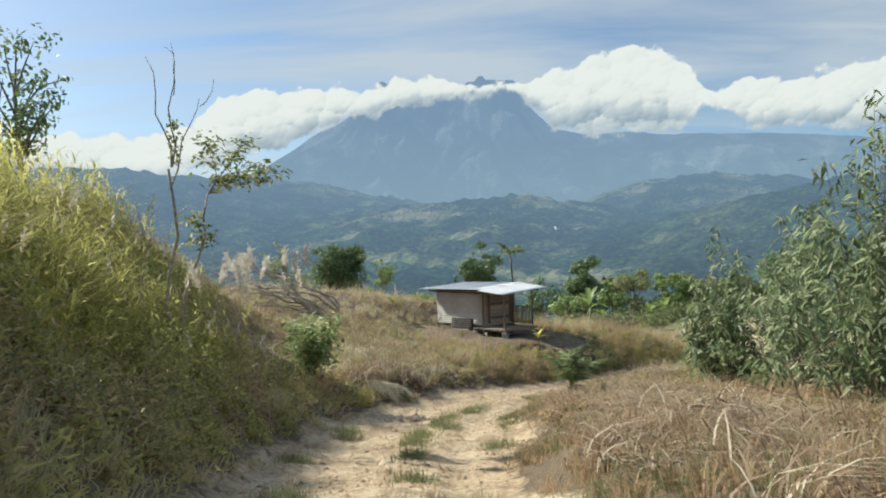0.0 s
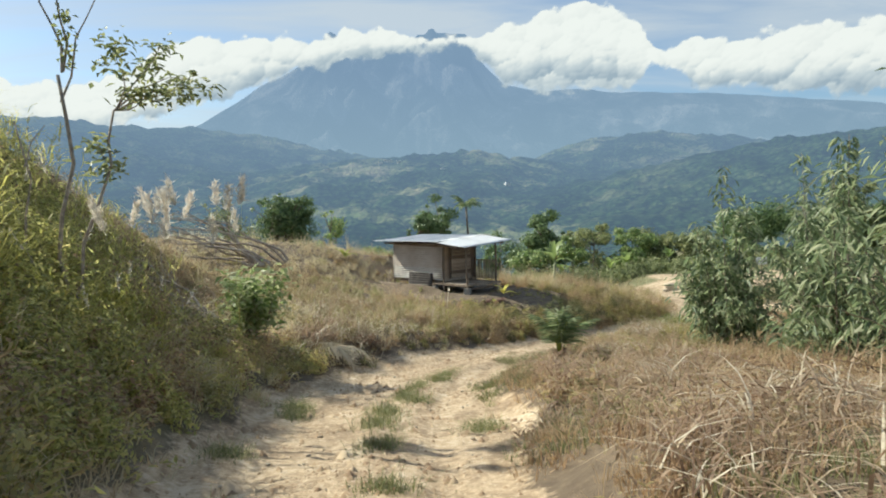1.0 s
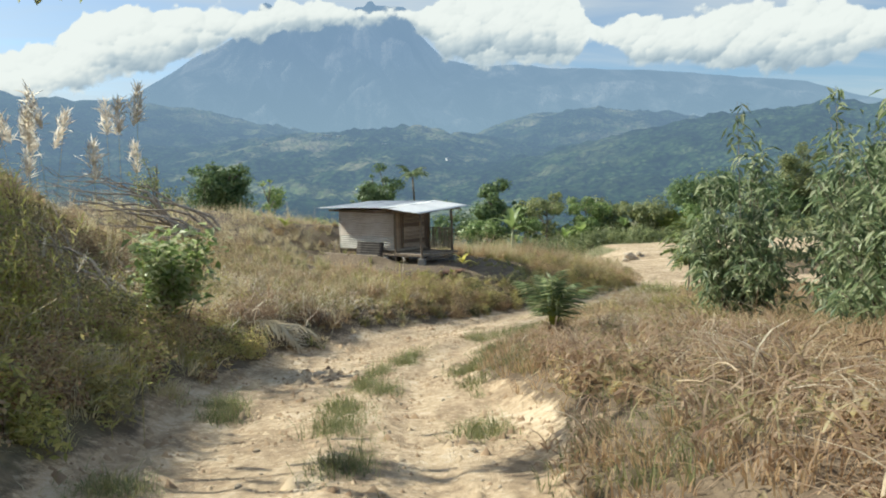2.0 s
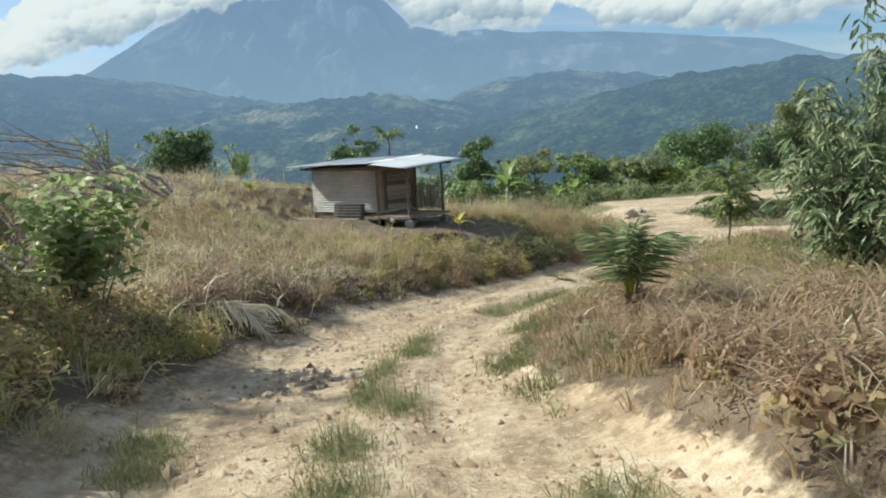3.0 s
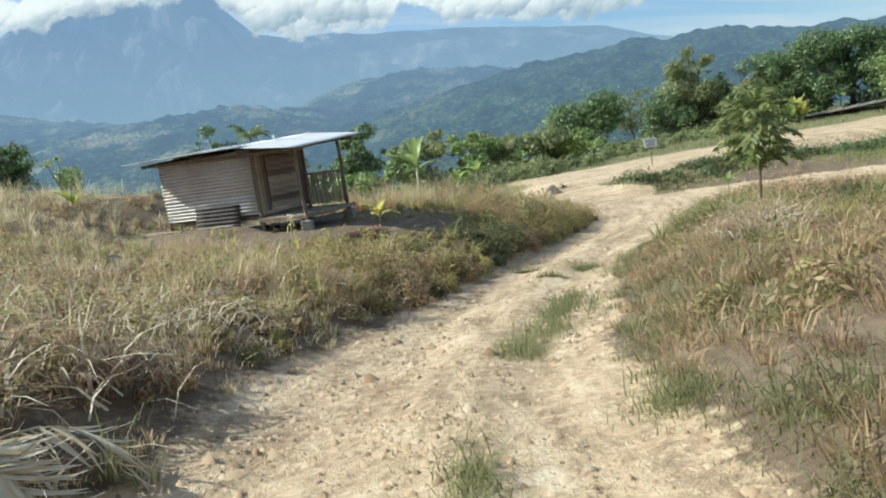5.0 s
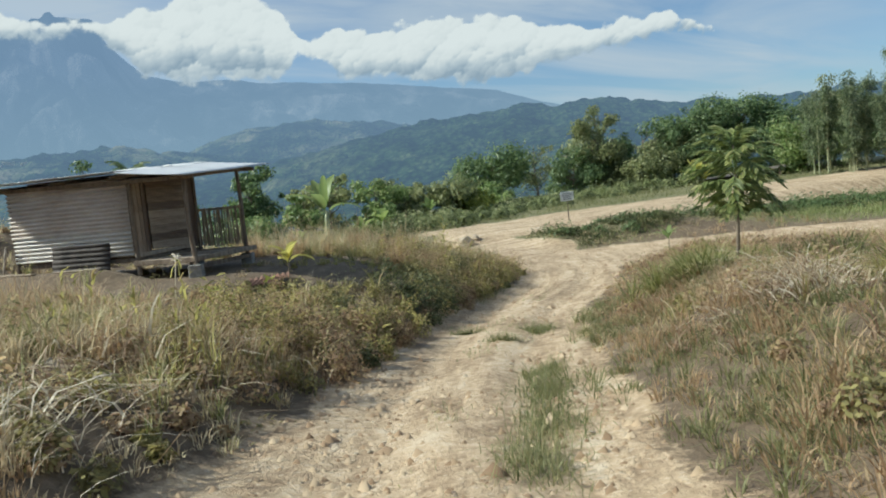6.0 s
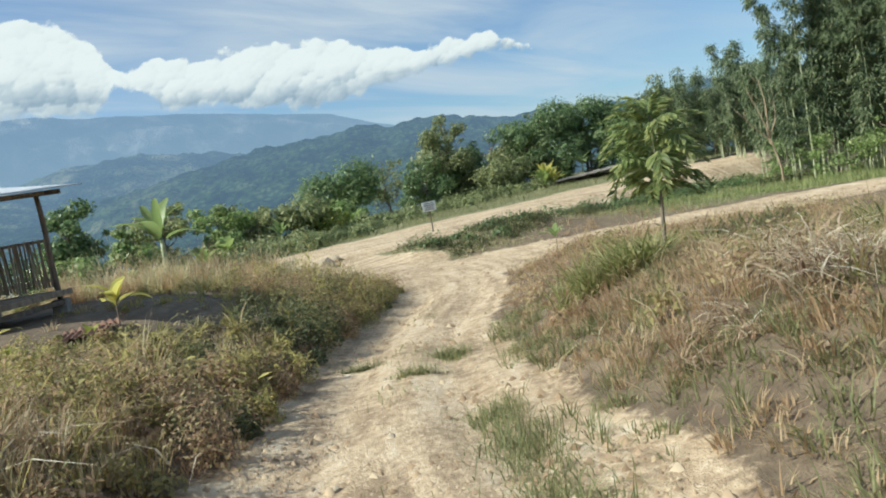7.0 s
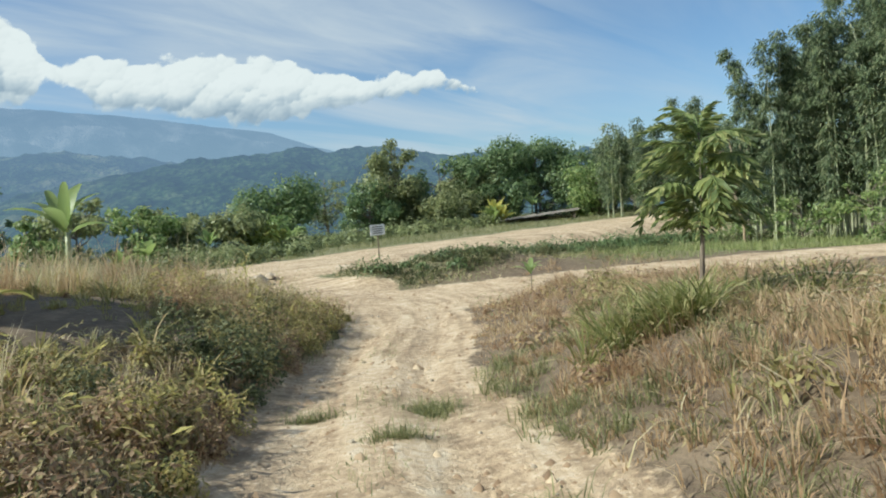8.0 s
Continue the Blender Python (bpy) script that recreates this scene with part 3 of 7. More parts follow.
# ---- the bank of cumulus across the mountain ----
ca, ce = np.meshgrid(np.arange(-48, 56, 0.2), np.arange(4.6, 17.0, 0.18))
top = np.interp(ca, [-48, -40, -32, -27, -22, -19, -17, -14, -11, -8, -5, -2, 1, 4, 6.5, 9, 12, 15.5, 17, 19, 21, 23, 26, 29, 32, 36, 39, 42, 45, 48, 49.5, 52, 56],
                [7.5, 8.6, 9.0, 9.3, 9.2, 10.4, 12.4, 13.2, 12.9, 13.1, 13.2, 14.0, 13.5, 13.2, 13.1, 14.0, 14.7, 15.5, 15.0, 13.6, 12.6, 12.0, 11.9, 12.4, 12.2, 12.0, 11.2, 10.4, 10.6, 10.8, 10.2, 8.0, 6.0])
foot = np.interp(ca, [-48, -30, -22, -19, -17, -13, -9, -6, -3, 0, 3, 6, 7.5, 9, 12, 16, 20, 25, 30, 34, 38, 42, 46, 49, 52, 56],
                 [6.0, 6.0, 6.2, 6.5, 7.4, 8.8, 10.3, 11.2, 11.9, 12.2, 12.6, 12.6, 11.4, 9.8, 9.4, 9.2, 8.9, 8.7, 8.0, 7.9, 8.2, 8.6, 9.3, 9.6, 9.0, 8.0])
warp_a, warp_e = 0.8 * (fbm(ca * 0.5, ce * 0.6, 3, 77) - 0.5), 0.8 * (fbm(ca * 0.5, ce * 0.6, 3, 78) - 0.5)


def puffs(size, seed):
    """Rounded lumps of cloud: how far inside the nearest of many discs each place lies, and how far up and to the left in it."""
    u, v = (ca + warp_a) / size, (ce + warp_e) / (size * 0.8)
    iu, iv = np.floor(u), np.floor(v)
    best, tone = np.full(ca.shape, 9.0), np.zeros(ca.shape)
    for du in (-1, 0, 1):
        for dv in (-1, 0, 1):
            px, py = iu + du + lattice(iu + du, iv + dv, seed), iv + dv + lattice(iu + du, iv + dv, seed + 5)
            d = np.hypot(u - px, v - py)
            near = d < best
            best = np.where(near, d, best)
            tone = np.where(near, (v - py) * 0.8 - (u - px) * 0.5, tone)
    return 1 - best, tone


big, big_tone = puffs(2.1, 3)
mid_p, mid_tone = puffs(1.0, 13)
fine_p, fine_tone = puffs(0.5, 23)
lumps = 0.6 * big + 0.3 * mid_p + 0.15 * fine_p
cover = np.minimum((top + 1.5 * (lumps - 0.55) - ce) / 0.45, (ce - foot + 1.6 * (fbm(ca * 0.8, ce * 0.9, 4, 80) - 0.5)) / 1.0)
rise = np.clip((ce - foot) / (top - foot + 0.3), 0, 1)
# painted shading: pale tops and upper-left sides of the puffs, darker feet
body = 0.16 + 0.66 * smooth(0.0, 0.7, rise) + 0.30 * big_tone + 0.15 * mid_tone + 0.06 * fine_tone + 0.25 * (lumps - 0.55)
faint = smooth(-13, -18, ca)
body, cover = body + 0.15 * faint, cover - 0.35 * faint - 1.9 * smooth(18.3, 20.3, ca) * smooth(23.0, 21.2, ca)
reach = 3900 - 60 * lumps
cx, cy = reach * np.cos(np.radians(ce)) * np.sin(np.radians(ca)), reach * np.cos(np.radians(ce)) * np.cos(np.radians(ca))
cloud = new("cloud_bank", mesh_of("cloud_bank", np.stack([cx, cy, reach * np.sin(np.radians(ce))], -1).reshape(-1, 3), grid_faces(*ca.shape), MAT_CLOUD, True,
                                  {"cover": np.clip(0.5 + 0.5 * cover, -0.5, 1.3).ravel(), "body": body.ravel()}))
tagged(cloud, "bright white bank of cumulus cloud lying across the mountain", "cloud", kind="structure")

# ---- ways to build things ----
def part(name, me, parent=None, label="", m=None):
    """One mesh object, as a thing or as a part of one. me: a mesh."""
    ob = new(name, me)
    if parent:
        ob.parent = parent
    if m is not None:
        ob.matrix_basis = m
    return tagged(ob, label)


def thing(name, m, label, category, group=""):
    ob = new(name)
    ob.empty_display_size = 0.3
    ob.matrix_basis = m
    return tagged(ob, label, category, group)


class Heap:
    """Points and triangles, gathered into one mesh."""
    def __init__(self):
        self.v, self.f, self.n = [], [], 0

    def add(self, v, f):
        self.v.append(np.asarray(v, float).reshape(-1, 3))
        self.f.append(np.asarray(f, int).reshape(-1, 3) + self.n)
        self.n += len(self.v[-1])

    def mesh(self, name, mat, shade=False):
        return mesh_of(name, np.concatenate(self.v), np.concatenate(self.f), mat, shade)


def box_mesh(name, size, mat, bevel=0.006, wear=0.0, seed=0):
    """A sawn piece standing on its origin, its edges a little rounded; wear bends and twists it."""
    bm = bmesh.new()
    bmesh.ops.create_cube(bm, size=1.0)
    for v in bm.verts:
        v.co = Vector((v.co.x * size[0], v.co.y * size[1], (v.co.z + 0.5) * size[2]))
    bmesh.ops.bevel(bm, geom=bm.edges[:], offset=min(bevel, min(size) * 0.3), segments=1, affect="EDGES")
    if wear:
        for v in bm.verts:
            v.co += wear * noise.noise_vector(v.co * 1.7 + Vector((seed * 3.1, 0, 0)))
    me = bpy.data.meshes.new(name)
    bm.to_mesh(me)
    bm.free()
    me.materials.append(mat)
    return me


def tube(heap, pts, radii, sides=6):
    pts = np.asarray(pts, float)
    way = np.gradient(pts, axis=0)
    way /= np.linalg.norm(way, axis=1)[:, None] + 1e-9
    a = np.cross(way, [0.31, 0.87, 0.12])
    a /= np.linalg.norm(a, axis=1)[:, None] + 1e-9
    b = np.cross(way, a)
    t = np.linspace(0, 2 * np.pi, sides, endpoint=False)
    ring = pts[:, None] + np.asarray(radii)[:, None, None] * (np.cos(t)[None, :, None] * a[:, None] + np.sin(t)[None, :, None] * b[:, None])
    f = []
    for i in range(len(pts) - 1):
        for k in range(sides):
            p, q = i * sides + k, i * sides + (k + 1) % sides
            f += [(p, q, q + sides), (p, q + sides, p + sides)]
    last = len(pts) * sides
    v = np.concatenate([ring.reshape(-1, 3), pts[-1:]])
    f += [((len(pts) - 1) * sides + k, (len(pts) - 1) * sides + (k + 1) % sides, last) for k in range(sides)]
    heap.add(v, f)


def corrugated(name, along, across, mat, pitch=0.076, deep=0.009, thick=0.003, sag=0.0, seed=0):
    """A corrugated sheet in x (across the waves) and y (along them), with two faces and its edge, and a little buckled."""
    n = int(across / pitch * 8)
    x, y = np.linspace(0, across, n + 1), np.linspace(0, along, 6)
    xx, yy = np.meshgrid(x, y)
    zz = deep * np.sin(xx / pitch * 2 * np.pi) - sag * 4 * (yy / along) * (1 - yy / along) + 0.02 * (fbm(xx * 1.3 + seed * 7, yy * 0.9 + seed, 2, seed) - 0.5)
    a = np.stack([xx, yy, zz], -1).reshape(-1, 3)
    f = grid_faces(*xx.shape)
    k = len(a)
    rim = np.concatenate([np.arange(0, n + 1), np.arange(1, 6) * (n + 1) + n, np.arange(n - 1, -1, -1) + 5 * (n + 1), np.arange(4, 0, -1) * (n + 1)])
    nxt = np.roll(rim, -1)
    side = np.stack([rim, rim + k, nxt + k, nxt], -1)
    return mesh_of(name, np.concatenate([a, a - [0, 0, thick]]), np.concatenate([f, f[:, ::-1] + k, side]), mat, True)


def turn_to(origin, xdir, ydir):
    """The pose whose x and y axes point along these ways."""
    xd = Vector(xdir).normalized()
    zd = xd.cross(Vector(ydir)).normalized()
    yd = zd.cross(xd)
    return Matrix(((xd.x, yd.x, zd.x, origin[0]), (xd.y, yd.y, zd.y, origin[1]), (xd.z, yd.z, zd.z, origin[2]), (0, 0, 0, 1)))


# ---- the hut ----
def build_hut():
    """Local x runs out over the porch, y to the back, z up from the yard."""
    hut = thing("hut", pose(2.149, 41.012, -2.78, 0, 0, -47.28), "raised field hut of corrugated metal and weathered boards with porch", "hut")
    rnd = random.Random(4)
    # end wall: level corrugations, three courses
    wall = part("end_wall", box_mesh("end_wall", (3.74, 0.05, 0.06), MAT_POST, 0.01), hut, "corrugated metal end wall", pose(-1.87, 0.04, 0.60))
    for k, (z0, h) in enumerate(((0.64, 0.68), (1.28, 0.68), (1.92, 0.64))):
        me = corrugated("wall_sheet", 3.72 + 0.03 * k, h, MAT_ZINC_OLD if k else MAT_ZINC, pitch=0.105, deep=0.034, seed=k + 1)
        part("wall_sheet", me, wall, m=turn_to((1.87 + 0.01 * k, -0.075 - 0.010 * (k % 2), z0 - 0.60), (0, 0.0, 1), (-1, 0, 0)))
    # side wall: upright boards, then level ones
    side = part("side_wall", box_mesh("side_wall", (0.06, 2.2, 0.08), MAT_POST, 0.01), hut, "brown board side wall", pose(-0.05, 1.1, 0.62))
    for k in range(4):
        part("upright_board", box_mesh("upright_board", (0.024, 0.135, 1.74 + 0.05 * rnd.random()), MAT_BOARD, 0.004, 0.008, k), side, m=pose(0.05 + 0.006 * (k % 2), -1.02 + 0.145 * k, 0.04 + 0.03 * rnd.random(), 0, 0, rnd.uniform(-1, 1)))
    for k in range(9):
        h = 0.195
        part("level_board", box_mesh("level_board", (0.024, 1.55, h), MAT_BOARD_FLAT, 0.004, 0.010, k + 9), side, m=pose(0.045 + 0.010 * (k % 2), 0.33, 0.10 + 0.198 * k, rnd.uniform(-0.6, 0.6), rnd.uniform(-2, 2), 0))
    part("sill_board", box_mesh("sill_board", (0.04, 2.3, 0.10), MAT_SLAT, 0.006, 0.01), side, "pale sill board", pose(0.09, 0.0, -0.02, 1.0))
    # the walls away from the track close the room
    for name, m in (("back_wall", pose(-1.87, 2.58, 0.64)), ("far_wall", pose(-3.72, 1.3, 0.64, 0, 0, 90))):
        part(name, box_mesh(name, (3.7 if name == "back_wall" else 2.5, 0.04, 2.0), MAT_BOARD, 0.004), hut, "board wall", m)
    part("room_side", box_mesh("room_side", (0.04, 0.42, 1.95), MAT_BOARD, 0.004), hut, "board wall", pose(-0.03, 2.40, 0.62))
    # floor and porch
    platform = part("porch_platform", box_mesh("porch_platform", (1.72, 2.62, 0.03), MAT_POST), hut, "porch floor of worn planks", pose(0.82, 1.30, 0.44))
    for k in range(13):
        part("plank", box_mesh("plank", (1.78, 0.19, 0.03), MAT_SLAT, 0.005, 0.006, k), platform, m=pose(0.0, -1.20 + 0.2 * k, 0.035 + 0.004 * (k % 3), 0, 0, rnd.uniform(-0.7, 0.7)))
    part("edge_beam", box_mesh("edge_beam", (0.07, 2.75, 0.12), MAT_SLAT, 0.01, 0.008), platform, "pale edge beam", pose(0.88, 0.02, -0.05))
    part("front_beam", box_mesh("front_beam", (1.75, 0.07, 0.12), MAT_POST, 0.01, 0.008), platform, m=pose(0, -1.30, -0.06))
    part("lower_beam", box_mesh("lower_beam", (0.08, 2.4, 0.10), MAT_POST, 0.01, 0.008), platform, m=pose(0.80, 0.1, -0.24))
    part("floor_frame", box_mesh("floor_frame", (3.75, 2.6, 0.10), MAT_POST, 0.01), hut, "dark floor joists", pose(-1.87, 1.3, 0.48))
    # posts
    for x, y, z0, z1, lean in ((1.68, 0.02, 0.30, 2.46, -1.6), (1.48, 2.60, 0.0, 2.62, -1.2), (0.03, 0.03, 0.15, 2.52, -0.4), (-3.72, 0.03, 0.1, 2.6, 0.0), (0.0, 2.6, 0.0, 2.8, 0.0), (-3.72, 2.6, 0.0, 2.9, 0.0)):
        heap = Heap()
        hs = np.linspace(0, z1 - z0, 7)
        tube(heap, np.stack([0.012 * np.sin(hs * 3.1 + x), 0.012 * np.cos(hs * 2.3 + y), hs], 1), np.linspace(0.062, 0.05, 7), 8)
        part("post", heap.mesh("post", MAT_POST, True), hut, m=pose(x, y, z0, 0, lean, 0))
    # porch railing at the far end
    rail = part("railing", box_mesh("railing", (1.5, 0.05, 0.06), MAT_SLAT, 0.008, 0.01), hut, "porch railing of thin upright slats", pose(0.74, 2.60, 1.56))
    for k in range(22):
        h = 1.02 + 0.06 * rnd.random()
        part("slat", box_mesh("slat", (0.038 + 0.015 * rnd.random(), 0.018, h), MAT_SLAT, 0.004, 0.006, k), rail, m=pose(-0.70 + 0.067 * k + rnd.uniform(-0.01, 0.01), -0.035, -h + 0.07, 0, rnd.uniform(-3, 3), 0))
    part("lower_rail", box_mesh("lower_rail", (1.5, 0.04, 0.05), MAT_SLAT, 0.008, 0.01), rail, m=pose(0, 0, -0.85))
    # roof beams
    for x0, x1, y, za, zb in ((-4.4, 2.0, -0.1, 2.55, 2.42), (-4.2, 1.95, 2.62, 2.80, 2.58), (-4.3, 0.1, 1.2, 2.70, 2.70)):
        length = math.hypot(x1 - x0, zb - za)
        part("roof_beam", box_mesh("roof_beam", (length, 0.07, 0.10), MAT_POST, 0.01, 0.01), hut, m=pose((x0 + x1) / 2, y, (za + zb) / 2 - 0.06, 0, math.degrees(math.atan2(za - zb, x1 - x0)), 0))
    for x in (-3.6, -1.8, 0.0, 1.6):
        part("rafter", box_mesh("rafter", (0.06, 3.6, 0.08), MAT_POST, 0.01, 0.008), hut, m=pose(x, 1.25, 2.63 - 0.10 * max(0, x), 3.6))
    # roof sheets: over the room front to back, over the porch sloping out
    rng = random.Random(9)
    for k in range(6):
        me = corrugated("roof_sheet", 3.95 + rng.uniform(-0.05, 0.05), 0.86, MAT_ROOF, sag=0.02, seed=20 + k)
        part("roof_sheet", me, hut, m=turn_to((-4.70 + 0.80 * k, -0.66 + rng.uniform(-0.04, 0.04), 2.685 + 0.012 * (k % 2)), (1, 0, rng.uniform(-0.008, 0.008)), (0, 1, 0.062)))
    for k in range(5):
        me = corrugated("porch_sheet", 2.27, 0.86, MAT_ROOF, sag=0.012, seed=40 + k)
        y0 = -0.60 + 0.76 * k
        z0 = 2.735 + 0.066 * (y0 + 0.62)
        part("porch_sheet", me, hut, "pale metal sheet over the porch", turn_to((-0.12, y0 + 0.80, z0 + 0.022 + 0.01 * (k % 2)), (0, -1, -0.072), (1, 0, -0.115 - 0.008 * rng.random())))
    # concrete blocks under the corner and the porch post
    for x, y in ((1.70, 0.0), (-0.42, -0.22), (-3.5, 0.1), (1.5, 2.55), (-0.1, 2.5)):
        part("footing_block", box_mesh("footing_block", (0.32, 0.28, 0.36), MAT_CONCRETE, 0.02, 0.015, int(x * 9)), hut, "rough concrete block", pose(x, y, -0.04, 0, 0, 12 * x))
    return hut


build_hut()
# loose things at the hut
hut_frame = pose(2.149, 41.012, -2.78, 0, 0, -47.28)
leaned = thing("leaning_sheet", hut_frame @ pose(-2.4, -0.30, 0.0), "dark rusty corrugated sheet leaning against the hut wall", "metal sheet")
part("sheet", corrugated("sheet", 1.80, 1.02, MAT_RUST, pitch=0.12, deep=0.016, seed=61), leaned, m=turn_to((1.83, 0, 0), (0, 0.14, 1), (-1, 0, 0)))
for k, (x, y, w, a) in enumerate(((-3.3, -0.75, 1.5, 4), (-2.9, -1.1, 1.9, -7), (-0.9, -1.0, 1.2, 10))):
    plank = thing("loose_plank", hut_frame @ pose(x, y, floor_at(*(hut_frame @ Vector((x, y, 0))).xy) + 2.79, 0, 0, a), "pale weathered plank lying on the bare yard", "plank", "planks by the hut")
    part("board", box_mesh("board", (w, 0.16, 0.035), MAT_SLAT, 0.006, 0.01, k), plank)
prop = thing("prop_pole", hut_frame @ pose(-4.15, -0.2, 0), "thin grey pole leaning beside the hut wall", "pole")
heap = Heap()
tube(heap, [(0, 0, 0), (0.15, 0.03, 0.6), (0.26, 0.05, 1.1)], [0.03, 0.028, 0.024])
part("pole", heap.mesh("pole", MAT_DEADWOOD, True), prop)

# ---- plants ----


def blades(heap, p, h, w, lean, rng, segs=2, face=None):
    """Bent, tapering grass blades: p their feet, h and w their heights and widths, lean how far they bow over."""
    n = len(p)
    a = rng.uniform(0, 2 * np.pi, n) if face is None else face
    way = np.stack([np.cos(a), np.sin(a), np.zeros(n)], 1)
    b = a + np.pi / 2 + rng.normal(0, 0.5, n)
    across = np.stack([np.cos(b), np.sin(b), np.zeros(n)], 1)
    v = np.empty((n, 2 * segs + 1, 3))
    for k in range(segs + 1):
        t = k / segs
        c = p + way * (lean * h * t ** 1.8)[:, None]
        c[:, 2] += h * (t - 0.45 * np.minimum(lean, 1.6) * t ** 2.4)
        if k == segs:
            v[:, 2 * segs] = c
        else:
            half = (w * (1 - 0.75 * t ** 1.5) / 2)[:, None] * across
            v[:, 2 * k], v[:, 2 * k + 1] = c - half, c + half
    tri = []
    for k in range(segs - 1):
        tri += [(2 * k, 2 * k + 1, 2 * k + 3), (2 * k, 2 * k + 3, 2 * k + 2)]
    tri.append((2 * segs - 2, 2 * segs - 1, 2 * segs))
    heap.add(v, (np.array(tri)[None] + (np.arange(n) * (2 * segs + 1))[:, None, None]).reshape(-1, 3))


def leaves(heap, p, way, length, width, rng, fold=0.25):
    """Pointed leaves, folded along the rib: p their stalks' ends, way where they point."""
    n = len(p)
    way = way / (np.linalg.norm(way, axis=1)[:, None] + 1e-9)
    side = np.cross(way, rng.normal(0, 0.35, (n, 3)) + [0, 0, 1])
    side /= np.linalg.norm(side, axis=1)[:, None] + 1e-9
    up = np.cross(side, way)
    length, width = np.broadcast_to(length, n)[:, None], np.broadcast_to(width, n)[:, None]
    mid = p + way * length * 0.45
    v = np.stack([p, mid - side * width / 2 + up * width * fold, p + way * length - up * length * 0.12, mid + side * width / 2 + up * width * fold], 1)
    tri = np.array([(0, 1, 2), (0, 2, 3)])
    heap.add(v, (tri[None] + (np.arange(n) * 4)[:, None, None]).reshape(-1, 3))


def facing_leaves(heap, p, normal, length, width, rng, droop=0.3):
    """Pointed leaves that face a given way and hang a little."""
    n = len(p)
    normal = normal / (np.linalg.norm(normal, axis=1)[:, None] + 1e-9)
    way = rng.normal(0, 1, (n, 3)) - [0, 0, droop * 2]
    way -= normal * np.sum(way * normal, 1)[:, None]
    way /= np.linalg.norm(way, axis=1)[:, None] + 1e-9
    side = np.cross(normal, way)
    length, width = np.broadcast_to(length, n)[:, None], np.broadcast_to(width, n)[:, None]
    mid = p + normal * width * 0.12
    v = np.stack([p - way * length * 0.45, mid - side * width / 2, p + way * length * 0.55, mid + side * width / 2], 1)
    tri = np.array([(0, 1, 2), (0, 2, 3)])
    heap.add(v, (tri[None] + (np.arange(n) * 4)[:, None, None]).reshape(-1, 3))


def ball(n, rng):
    v = rng.normal(0, 1, (n, 3))
    return v / np.linalg.norm(v, axis=1)[:, None] * rng.uniform(0.2, 1, (n, 1)) ** 0.45


def scatter(n, x0, x1, y0, y1, rng, keep):
    """Places on the ground, kept by chance keep(x, y, side, along, bare)."""
    x, y = rng.uniform(x0, x1, n), rng.uniform(y0, y1, n)
    side, along, bare = sample(SIDE, x, y), sample(ALONG, x, y), sample(BARE, x, y)
    k = rng.uniform(0, 1, n) < keep(x, y, side, along, bare)
    x, y = x[k], y[k]
    return np.stack([x, y, sample(ZZ, x, y)], 1), side[k], along[k]


def stuff(name, me, label, category):
    return tagged(new(name, me), label, category, kind="stuff")


def clumped(x, y, scale, seed, lo=0.35, hi=0.65):
    return smooth(lo, hi, fbm(x * scale, y * scale, 3, seed))


def hut_clear(x, y):
    wild = 1.2 * (fbm(x * 0.9, y * 0.9, 2, 33) - 0.5)
    return 0.06 + 0.94 * smooth(3.5, 4.9, np.hypot(x - 2.3, y - 41.4) + wild) * smooth(2.5, 3.6, np.hypot((x - 5.6) / 1.2, y - 40.2) + wild)


def tussocks(heap, p, per, radius, h, w, lean, rng, segs=2):
    """Clumps of blades that spring from one foot and bow outwards; h: the height of each clump."""
    n = len(p)
    per = np.maximum(1, rng.poisson(per, n))
    i = np.repeat(np.arange(n), per)
    m = len(i)
    a, r = rng.uniform(0, 2 * np.pi, m), np.sqrt(rng.uniform(0, 1, m))
    size = np.broadcast_to(radius, n)[i]
    q = p[i] + np.stack([np.cos(a) * r * size, np.sin(a) * r * size, np.zeros(m)], 1)
    hh = np.broadcast_to(h, n)[i] * rng.uniform(0.45, 1.1, m)
    blades(heap, q, hh, w * rng.uniform(0.6, 1.4, m), np.abs(lean * (0.25 + r) * rng.uniform(0.5, 1.6, m)), rng, segs, a + rng.normal(0, 0.5, m))


def weed_plants(heap, p, h, count, leaf, rng, spread=0.1):
    """Upright weeds: leaves all the way up a stalk."""
    for k in range(count):
        n = len(p)
        q = p + np.stack([rng.normal(0, spread, n), rng.normal(0, spread, n), h * rng.uniform(0.12, 1, n)], 1)
        b = rng.uniform(0, 2 * np.pi, n)
        leaves(heap, q, np.stack([np.cos(b), np.sin(b), rng.normal(0.3, 0.5, n)], 1), leaf * rng.uniform(0.6, 1.5, n), leaf * rng.uniform(0.22, 0.45, n), rng)


def reeds(heap, stalks, p, h, per, rng):
    """Upright stalks with broad leaves that arch off them at all heights."""
    n = len(p)
    a, bow = rng.uniform(0, 2 * np.pi, n), rng.uniform(0.05, 0.35, n)
    blades(stalks, p, h, np.full(n, 0.012), bow, rng, 2, a)
    for k in range(per):
        t = rng.uniform(0.1, 1.0, n)
        foot = p + np.stack([np.cos(a) * bow * h * t ** 1.8, np.sin(a) * bow * h * t ** 1.8, h * (t - 0.45 * bow * t ** 2.4)], 1)
        blades(heap, foot, h * rng.uniform(0.16, 0.34, n), rng.uniform(0.016, 0.042, n), rng.uniform(0.7, 1.9, n), rng, 3)


